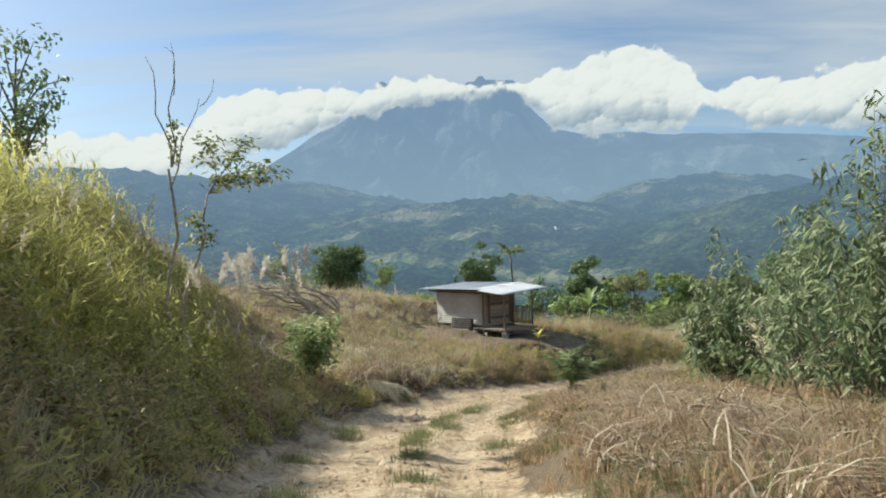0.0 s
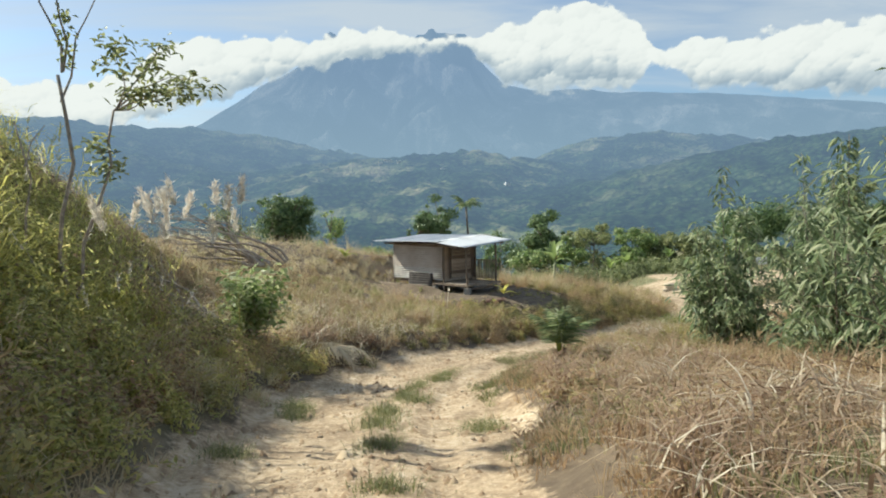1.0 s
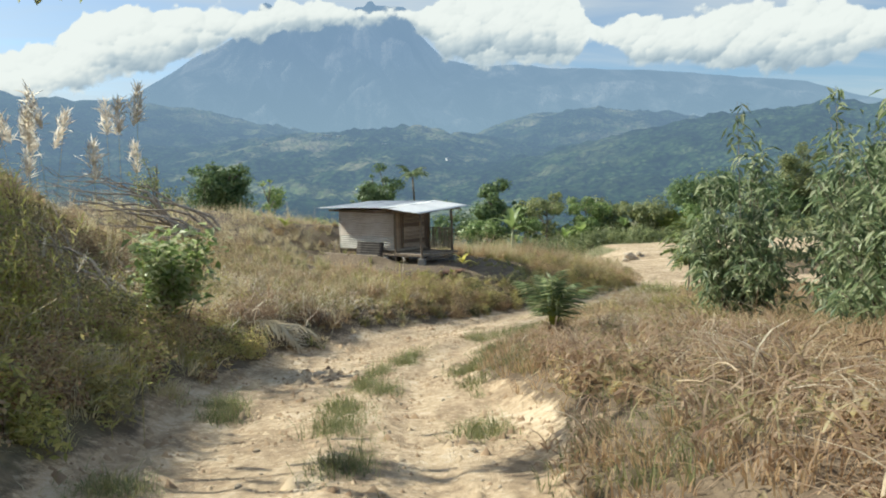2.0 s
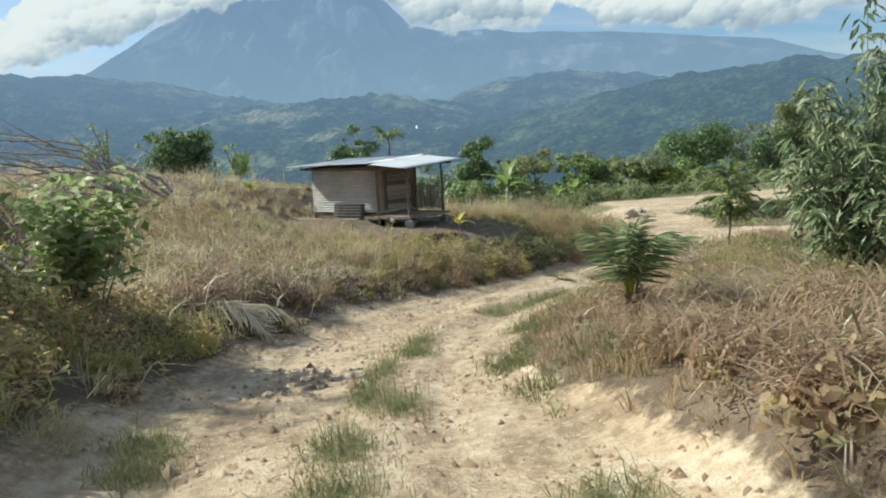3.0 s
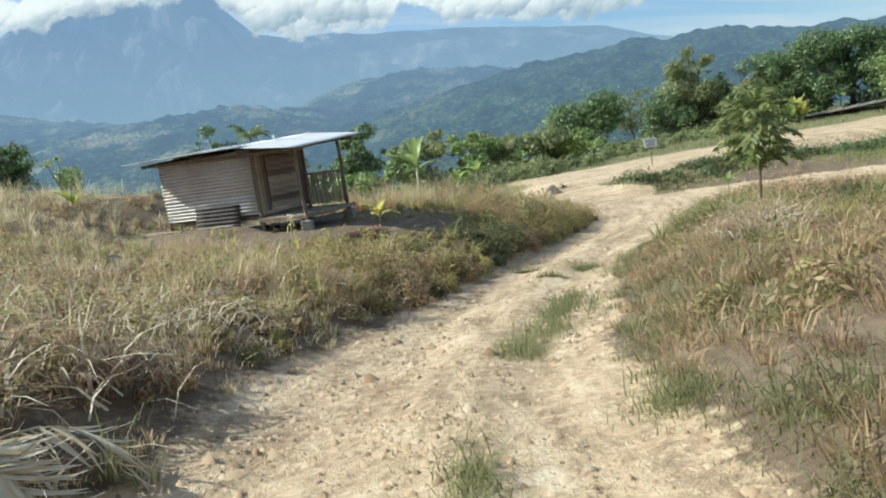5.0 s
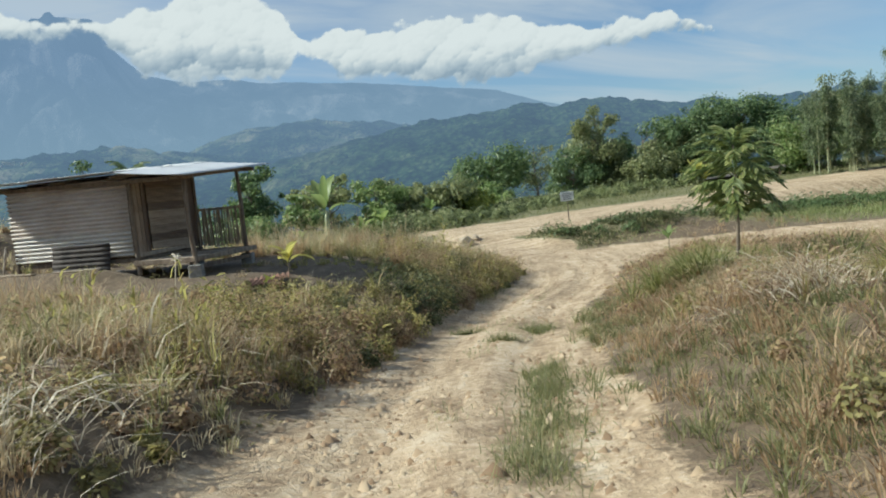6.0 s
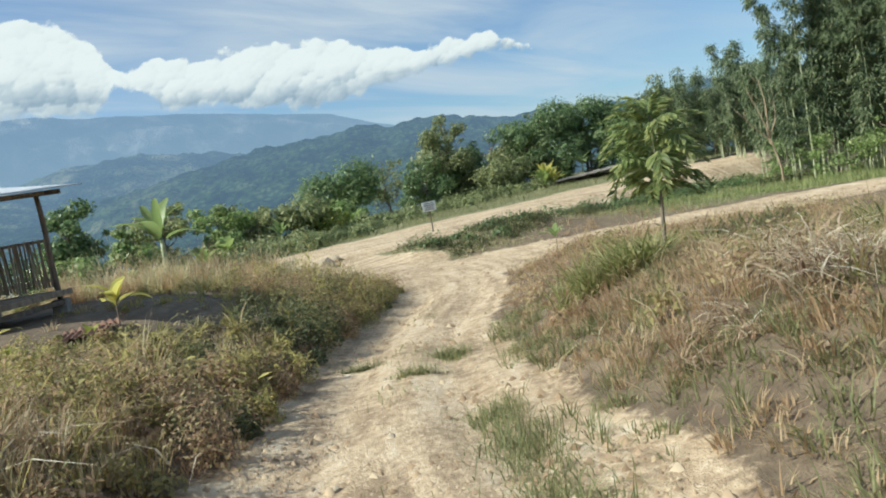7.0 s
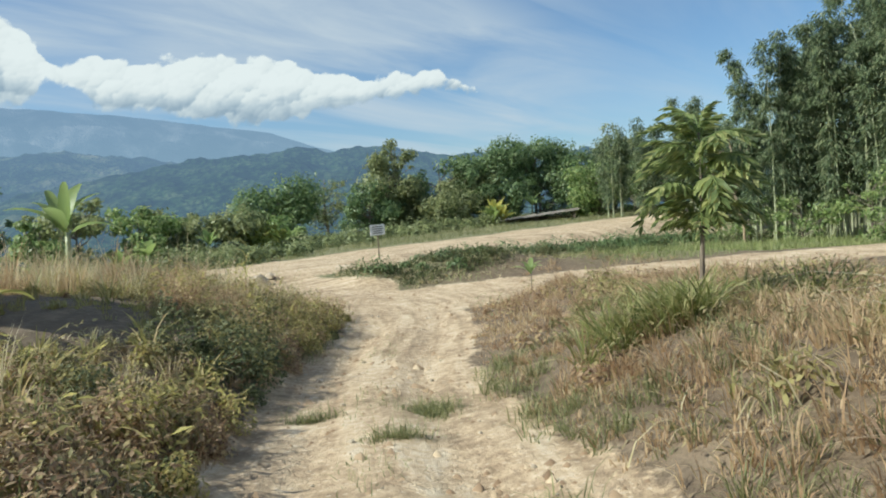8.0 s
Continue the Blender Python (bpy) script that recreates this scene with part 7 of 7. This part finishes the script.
def build_snag():
    rng = np.random.default_rng(91)
    x, y = -5.88, 15.8
    z0 = floor_at(x, y) - 0.05
    up = 3.9 - z0
    snag = thing("bare_tree", pose(x, y, z0), "nearly bare slender tree forking low, with one leafy branch", "tree")
    heap = Heap()
    limb(heap, (-0.25, 0, 0), (0.05, 0, up), 0.042, 0.03, rng, 0.04)
    limb(heap, (0.05, 0, up), (-0.55, 0.2, up + 2.5), 0.026, 0.006, rng, 0.06)
    limb(heap, (0.05, 0, up), (0.15, -0.1, up + 2.7), 0.024, 0.005, rng, 0.05)
    limb(heap, (0.0, 0, up - 0.5), (0.65, 0.1, up + 1.5), 0.022, 0.006, rng, 0.06)
    limb(heap, (0.62, 0.1, up + 1.3), (0.95, 0.1, up + 1.9), 0.012, 0.004, rng)
    limb(heap, (0.1, -0.1, up + 1.5), (-0.05, -0.1, up + 2.6), 0.012, 0.004, rng)
    part("trunk", heap.mesh("trunk", MAT_DEADWOOD, True), snag)
    heap, crown = Heap(), Heap()
    spine = limb(heap, (-0.1, 0.1, 0.1), (0.55, 0.9, up - 0.5), 0.036, 0.022, rng, 0.05)
    for b in ((1.5, 2.0, up + 0.25), (1.2, 1.5, up + 0.75), (0.5, 1.0, up + 0.7), (0.9, 1.3, up - 0.1), (0.25, 0.6, up - 1.1), (0.45, 0.5, up - 1.6), (1.75, 2.2, up + 0.1)):
        s = limb(heap, spine[-1 if b[2] > up - 0.6 else 4], b, 0.018, 0.005, rng)
        m = 95 if b[2] > up - 0.5 else 60
        t = rng.uniform(0.45, 1.1, m)
        c = s[0] + (s[-1] - s[0]) * t[:, None] + rng.normal(0, 0.16, (m, 3)) * [1, 1, 0.55]
        leaves(crown, c, rng.normal(0, 1, (m, 3)) * [1, 1, 0.4] + [0, 0, -0.25], rng.uniform(0.12, 0.24, m), rng.uniform(0.06, 0.11, m), rng)
    for z in np.linspace(up + 0.1, up + 1.0, 26):
        c = np.array([[0.08, 0, z]]) + rng.normal(0, 0.07, (3, 3))
        leaves(crown, c, rng.normal(0, 1, (3, 3)) + [0, 0, -0.6], 0.13, 0.07, rng)
    br = part("leafy_branch", heap.mesh("leafy_branch", MAT_DEADWOOD, True), snag, "branch with olive leaves")
    part("foliage", crown.mesh("foliage", MAT_OLIVE), br)
    x2, y2 = -6.45, 15.6
    stub = thing("dead_tree", pose(x2, y2, floor_at(x2, y2) - 0.05), "dead grey stem standing in the tall grass", "dead tree")
    heap = Heap()
    limb(heap, (0, 0, 0), (-0.05, 0, 3.0), 0.034, 0.010, rng, 0.02)
    limb(heap, (0, 0, 2.2), (0.35, 0.05, 2.9), 0.014, 0.005, rng)
    part("stem", heap.mesh("stem", MAT_DEADWOOD, True), stub)
    x3, y3 = -8.0, 14.8
    stub = thing("dead_tree", pose(x3, y3, floor_at(x3, y3) - 0.05), "short dead stem standing in the tall grass", "dead tree")
    heap = Heap()
    limb(heap, (0, 0, 0), (0.1, 0, 2.1), 0.028, 0.008, rng, 0.02)
    part("stem", heap.mesh("stem", MAT_DEADWOOD, True), stub)


build_snag()


def build_pale_tree():
    """A slender bare tree, bleached nearly white, between the site and the bamboo."""
    rng = np.random.default_rng(93)
    x, y = 38.6, 40.7
    z0 = floor_at(x, y) - 0.05
    ob = thing("bare_tree", pose(x, y, z0), "slender bleached bare tree forking in front of the bamboo", "tree")
    heap = Heap()
    top = 1.2 - z0
    limb(heap, (0.5, -0.3, 0), (0.1, 0, 0.45 * top), 0.07, 0.05, rng, 0.03)
    for b in ((-0.9, 0.5, 0.95 * top), (-0.2, 0.1, top), (0.5, -0.2, 0.9 * top), (-1.5, 0.7, 0.72 * top), (0.2, 0.1, 0.82 * top)):
        s = limb(heap, (0.1, 0, 0.45 * top - 0.3 * rng.random()), b, 0.042, 0.012, rng, 0.07)
        for q in range(3):
            limb(heap, s[3 + q], s[3 + q] + rng.normal(0, 0.3, 3) + [0, 0, 0.5], 0.014, 0.005, rng, 0.1, 4)
    part("trunk", heap.mesh("trunk", MAT_PALECANE, True), ob)


build_pale_tree()


def bare_branch():
    """A dead pale branch caught in the shrub on the verge."""
    rng = np.random.default_rng(97)
    x, y = 5.15, 10.7
    z0 = floor_at(x, y)
    ob = thing("dead_branch", pose(x, y, z0), "bare pale branch standing before the shrub", "branch")
    heap = Heap()
    s = limb(heap, (0.3, 0, 0), (-0.1, 0.1, 0.9), 0.016, 0.010, rng, 0.05)
    for q in range(7):
        c = s[rng.integers(2, 7)]
        e = limb(heap, c, c + np.array([rng.uniform(-0.9, -0.3) if q % 2 else rng.uniform(0.2, 0.8), rng.normal(0, 0.2), rng.uniform(0.05, 0.45)]), 0.009, 0.004, rng, 0.08, 5)
        limb(heap, e[3], e[3] + rng.normal(0, 0.18, 3) + [0, 0, 0.12], 0.005, 0.002, rng, 0.1, 4)
    part("branch", heap.mesh("branch", MAT_PALECANE, True), ob)


bare_branch()


def build_felled():
    """The bare crown of a felled tree at the back of the field."""
    rng = np.random.default_rng(101)
    x, y = -8.6, 38.5
    z0 = floor_at(x, y)
    pile = thing("felled_branches", pose(x, y, z0), "heap of bare grey branches from a felled tree", "branches")
    for k in range(15):
        heap = Heap()
        a = (rng.uniform(1.2, 3.2), rng.uniform(-1, 1), rng.uniform(0, 0.2))
        b = (rng.uniform(-4.2, -1.6), rng.uniform(-1.5, 1.5), rng.uniform(0.6, 2.6))
        s = limb(heap, a, b, 0.07, 0.012, rng, 0.07, 9)
        for q in range(5):
            c = s[rng.integers(4, 9)]
            limb(heap, c, c + np.array([-rng.uniform(0.4, 1.4), rng.normal(0, 0.5), rng.uniform(-0.3, 0.7)]), 0.018, 0.004, rng, 0.1, 4)
        part("branch", heap.mesh("branch", MAT_DEADWOOD, True), pile)


build_felled()
for k, (xa, ya, xb, yb, up_a, up_b) in enumerate(((-7.2, 22.8, -4.0, 20.9, 0.5, 0.35), (-7.6, 24.0, -4.2, 22.2, 0.7, 0.3), (-6.6, 21.6, -3.9, 20.2, 0.4, 0.3), (-8.2, 25.4, -4.9, 23.9, 0.5, 0.25), (-6.2, 23.6, -3.6, 21.9, 0.55, 0.4))):
    rng = np.random.default_rng(600 + k)
    za, zb = floor_at(xa, ya) + up_a, floor_at(xb, yb) + up_b
    log = thing("log", pose(xb, yb, zb - up_b), "long thin grey log lying on the shoulder of the bank", "log", "felled poles on the bank")
    heap = Heap()
    limb(heap, (0, 0, up_b * 0.4), (xa - xb, ya - yb, za - zb + up_b), 0.055, 0.03, rng, 0.03, 8)
    limb(heap, ((xa - xb) * 0.6, (ya - yb) * 0.6, (za - zb) * 0.6 + up_b), ((xa - xb) * 0.8, (ya - yb) * 0.8 + 0.4, za - zb + up_b + 0.5), 0.02, 0.006, rng, 0.1, 5)
    part("pole", heap.mesh("pole", MAT_DEADWOOD, True), log)


# ---- loose stalks, stones, the sign and the shed ----
def stalk_heaps():
    """Tangled heaps of cut, bleached leaf stalks."""
    rng = np.random.default_rng(5000)
    heap = Heap()
    for x, y, width, n in ((4.6, 15.6, 1.6, 50), (7.8, 27.1, 1.3, 90), (8.8, 27.9, 1.2, 70), (-2.5, 24.4, 0.7, 90), (-4.2, 28.8, 1.6, 260), (-4.6, 31.2, 1.8, 260), (-0.6, 28.2, 1.2, 120), (-2.5, 33.5, 1.6, 200), (5.2, 19.6, 1.0, 200)):
        px, py = rng.normal(x, width * 0.35, n), rng.normal(y, width * 0.35, n)
        p = np.stack([px, py, sample(ZZ, px, py) + rng.uniform(0.0, 0.22, n)], 1)
        blades(heap, p, rng.uniform(0.3, 0.7, n), rng.uniform(0.007, 0.016, n), rng.uniform(1.3, 2.2, n), rng, 5, rng.normal(rng.uniform(0, 6.28), 1.0, n))
    stuff("cut_stalks", heap.mesh("cut_stalks", MAT_STRAW), "tangled heaps of bleached cut stalks on the verge and field", "straw")


stalk_heaps()


def stem_heap():
    """Cut brown stems thrown in a heap, each a bent cane."""
    rng = np.random.default_rng(5200)
    canes = []
    for k in range(6):
        heap = Heap()
        t = np.linspace(0, 1, 7)
        w = rng.uniform(0.15, 0.45)
        size = rng.uniform(0.4, 0.85)
        tube(heap, np.stack([size * (t - 0.5), w * (t - 0.3) ** 2, 0.18 * np.sin(t * 3.0) * size], 1), np.linspace(0.011, 0.005, 7), 5)
        canes.append(heap.mesh("cane", MAT_CANE, True))
    bleached = []
    for k in range(4):
        heap = Heap()
        t = np.linspace(0, 1, 7)
        size = rng.uniform(0.7, 1.2)
        tube(heap, np.stack([size * (t - 0.5), rng.uniform(0.1, 0.5) * (t - 0.3) ** 2, 0.22 * np.sin(t * 3.0) * size], 1), np.linspace(0.013, 0.006, 7), 6)
        bleached.append(heap.mesh("cane", MAT_PALECANE, True))
    for x, y, r, n in ((3.5, 10.6, 0.6, 22), (4.0, 10.25, 0.7, 9), (4.4, 11.6, 0.7, 14), (2.9, 12.4, 0.7, 10), (5.0, 13.6, 0.8, 14), (4.4, 16.0, 0.8, 12)):
        ob = thing("stem_heap", pose(x, y, floor_at(x, y)), "tangled heap of cut brown stems on the verge", "stems", "heaps of cut stems")
        for k in range(n):
            u, v = rng.normal(0, 0.5, 2) * r
            z = max(0.0, 0.42 * (1 - math.hypot(u, v) / r)) * rng.random() + sample(ZZ, x + u, y + v) - floor_at(x, y)
            part("cane", bleached[k % 4] if x == 4.0 else canes[k % 6], ob, m=pose(u, v, float(z) + 0.02, rng.uniform(-25, 25), rng.uniform(-28, 28), rng.uniform(0, 360)))


stem_heap()


def dry_fronds():
    """Cut palm fronds, bleached pale, lying flat where they were thrown."""
    rng = np.random.default_rng(5100)
    leaflet_shapes = []
    for k in range(3):
        t = np.linspace(0, 1, 5)
        w = 0.042 * np.sin(np.pi * np.clip(t * 0.86 + 0.12, 0, 1)) + 0.004
        bow = -0.10 * (k + 0.5) * t ** 2
        v = np.concatenate([np.stack([t, -w, bow + 0.4 * w], 1), np.stack([t, 0 * t, bow], 1), np.stack([t, w, bow + 0.4 * w], 1)])
        f = [(r * 5 + i, r * 5 + i + 1, (r + 1) * 5 + i + 1, (r + 1) * 5 + i) for r in range(2) for i in range(4)]
        leaflet_shapes.append(mesh_of("leaflet", v, np.array(f), MAT_STRAW, True))
    for k, (x, y, turn, size) in enumerate(((-2.8, 24.2, -18, 1.4), (-2.7, 23.9, -8, 1.25), (-2.65, 24.45, -30, 1.2), (-4.4, 28.9, -30, 1.4), (-3.6, 30.4, -60, 1.4), (-3.2, 34.0, 130, 1.4), (-5.2, 31.2, -80, 1.5),
                                            (-5.9, 28.4, -20, 1.5), (-1.9, 30.4, 20, 1.1), (-2.3, 24.5, 8, 1.3), (-3.3, 25.6, 160, 1.4), (-2.9, 27.3, -35, 1.5), (-2.5, 29.9, 140, 1.4), (-4.1, 26.6, -50, 1.4))):
        stalk, _ = frond(size, rng, 15, 0.80, 0.05)
        ob = thing("dry_frond", pose(x, y, floor_at(x, y), 0, 0, turn), "bleached dry palm frond lying on the ground", "palm frond", "cut palm fronds")
        lie = pose(0, 0, 0.08, rng.uniform(-12, 12), 20, 0)
        part("stalk", stalk.mesh("stalk", MAT_STRAW, True), ob, m=lie)
        for q in range(36):
            u, side = 0.14 + 0.86 * (q // 2) / 17, 1 if q % 2 else -1
            c = Vector((size * (u - 0.12 * u ** 3), 0, size * (0.75 * u - 0.80 * u ** 2.2)))
            reach = size * 0.42 * (1 - 0.55 * abs(u - 0.45))
            way = Vector((0.8, side * (1.0 - 0.45 * u), -rng.uniform(0.1, 0.5)))
            part("leaflet", leaflet_shapes[q % 3], ob, m=lie @ turn_to(c, way, (rng.normal(0, 0.3), side * -1.0, rng.normal(0.2, 0.4))) @ Matrix.Diagonal((reach, reach, reach, 1)))


dry_fronds()


def stones():
    rng = random.Random(77)
    shapes = []
    for k in range(6):
        bm = bmesh.new()
        bmesh.ops.create_icosphere(bm, subdivisions=1, radius=0.5)
        for v in bm.verts:
            v.co = Vector((v.co.x, v.co.y * rng.uniform(0.6, 0.9), v.co.z * 0.6)) * (1 + 0.35 * noise.noise(v.co * 1.9 + Vector((k * 5, 0, 0))))
        me = bpy.data.meshes.new("stone")
        bm.to_mesh(me)
        bm.free()
        me.materials.append(MAT_STONE)
        shapes.append(me)
    for k in range(240):
        i = rng.randrange(40 * 4, len(TRACK) - 12)
        side = rng.choice((-1, 1)) * abs(rng.gauss(0.95, 0.5))
        x, y = TRACK[i][0] + side * 0.9, TRACK[i][1] - side * 0.25
        s = rng.choice((0.03, 0.04, 0.05, 0.05, 0.07, 0.1))
        ob = new("stone", rng.choice(shapes))
        ob.matrix_basis = pose(x, y, floor_at(x, y) + 0.1 * s, rng.uniform(-15, 15), rng.uniform(-15, 15), rng.uniform(0, 360)) @ Matrix.Diagonal((s, s, s, 1))
        tagged(ob, "small pale stone lying on the dirt track", "stone", "stones on the track")
    for k, (x, y, s) in enumerate(((19.1, 53.0, 1.1), (19.9, 53.4, 0.6), (18.5, 52.4, 0.5))):
        ob = new("boulder", rng.choice(shapes))
        ob.matrix_basis = pose(x, y, floor_at(x, y) + 0.15 * s, 5, 8, 70 * k) @ Matrix.Diagonal((s, s, s * 1.1, 1))
        tagged(ob, "pale rough boulder at the end of the ramp", "boulder", "boulders by the ramp")


stones()


def build_sign():
    x, y = 25.5, 52.6
    sign = thing("sign", pose(x, y, floor_at(x, y), 0, 0, -28), "small white notice board on a thin post", "sign")
    z = -2.37 - floor_at(x, y)
    part("post", box_mesh("post", (0.05, 0.05, z), MAT_POST, 0.006), sign, m=pose(0, 0.03, 0))
    board = part("board", box_mesh("board", (0.72, 0.025, 0.50), MAT_SIGN, 0.006), sign, "white painted board", pose(0, 0, z - 0.25, 0, -2))
    for k, w in enumerate((0.5, 0.56, 0.42, 0.5)):
        part("text_bar", box_mesh("text_bar", (w, 0.004, 0.045), MAT_INK, 0.001), board, m=pose(0, -0.016, 0.38 - 0.1 * k))


build_sign()


def build_shed():
    x, y = 49.6, 60.2
    z0 = floor_at(x, y)
    shed = thing("low_shed", pose(x, y, z0 - 0.25, 0, 0, -54), "low shelter with a sloping grey-brown sheet roof beside the site", "shed")
    for k in range(6):
        me = corrugated("roof_sheet", 2.6, 1.16, MAT_SHEDROOF, pitch=0.12, deep=0.015, seed=80 + k)
        part("roof_sheet", me, shed, m=turn_to((-3.3 + 1.10 * k, -1.3, 0.34 + 0.10 * k), (1, 0, 0.125), (0, 1, 0.06)))
    for px, h in ((-2.8, 0.32), (0.0, 0.6), (2.9, 0.88)):
        for py in (-1.1, 1.1):
            part("post", box_mesh("post", (0.1, 0.1, h), MAT_POST, 0.01), shed, m=pose(px, py, 0))
    part("back_boards", box_mesh("back_boards", (6.0, 0.06, 0.55), MAT_POST, 0.01), shed, m=pose(0, 1.15, 0))


build_shed()

# a dry stalk with a pale tip before the hut
x, y = 1.88, 34.15
stake = thing("dry_stalk", pose(x, y, floor_at(x, y)), "lone dry stalk with a pale tuft in the field", "plant")
heap, tuft = Heap(), Heap()
hs = -1.9 - floor_at(x, y)
tube(heap, [(0, 0, 0), (-0.03, 0, hs * 0.5), (0.04, 0, hs)], [0.012, 0.010, 0.008], 5)
rs = np.random.default_rng(5)
leaves(tuft, np.array([[0.04, 0, hs]]) + rs.normal(0, 0.02, (40, 3)) * [1, 1, 2], rs.normal(0, 1, (40, 3)) + [0, 0, 0.8], 0.08, 0.02, rs)
stem = part("stem", heap.mesh("stem", MAT_STRAW, True), stake)
part("tuft", tuft.mesh("tuft", MAT_PLUME), stake)

# small plant at the junction
banana(17.6, 38.3, 1.05, 6, 50, "small green seedling at the corner of the junction", MAT_LEAF, 0.12)


# ---- far houses on the cleared hill ----
def far_house(az, el, r, size):
    x, y = r * math.sin(radians(az)), r * math.cos(radians(az))
    z = float(far_land(np.array([float(az)]), np.array([float(r)]))[0])
    house = thing("house", pose(x, y, z - 1.0, 0, 0, az * 3), "tiny white house far off on the cleared hillside", "house", "far houses")
    part("wall", box_mesh("wall", (size, size * 0.7, 4.0), MAT_HOUSE, 0.1), house)
    part("roof", box_mesh("roof", (size * 1.1, size * 0.8, 1.2), MAT_ROOF, 0.3), house, m=pose(0, 0, 4.0))


for az, r, size in ((-0.3, 1440, 16), (-0.9, 1420, 10), (0.6, 1400, 9), (4.0, 1250, 8), (9.0, 1150, 8), (-5.0, 1350, 9)):
    far_house(az, 0, r, size)
# pale stones in the field and at the foot of the bank
for x, y, size in ((-0.08, 31.05, 0.42), (0.38, 30.5, 0.40), (-2.6, 7.9, 0.24)):
    ob = new("field_stone", bpy.data.objects["stone"].data)
    ob.matrix_basis = pose(x, y, floor_at(x, y) + 0.12 * size, 10, 5, 60 * x) @ Matrix.Diagonal((size, size, size, 1))
    tagged(ob, "pale rounded stone half hidden in dry grass", "stone", "stones in the grass")
# rusty sheet pieces lying before the hut, and young shoots
for k, (x, y, turn) in enumerate(((3.6, 37.3, -30), (4.0, 37.6, -12))):
    ob = thing("rusty_sheet", pose(x, y, floor_at(x, y) + 0.05, 4, -3, turn), "red-brown rusty piece of corrugated sheet lying on bare ground", "metal sheet", "rusty sheets")
    part("sheet", corrugated("sheet", 0.6, 0.9, MAT_OLDRUST, pitch=0.12, deep=0.02, seed=90 + k), ob)
banana(3.0, 36.9, 0.6, 5, 51, "small yellow-green shoot before the hut", MAT_LIME, 0.13, False)
banana(-3.3, 46.5, 1.5, 6, 52, "tall yellow-green shoot beside the hut", MAT_LIME, 0.2, False)
banana(-2.4, 28.4, 0.7, 4, 53, "yellow-green shoot in the dry field", MAT_LIME, 0.16, False)
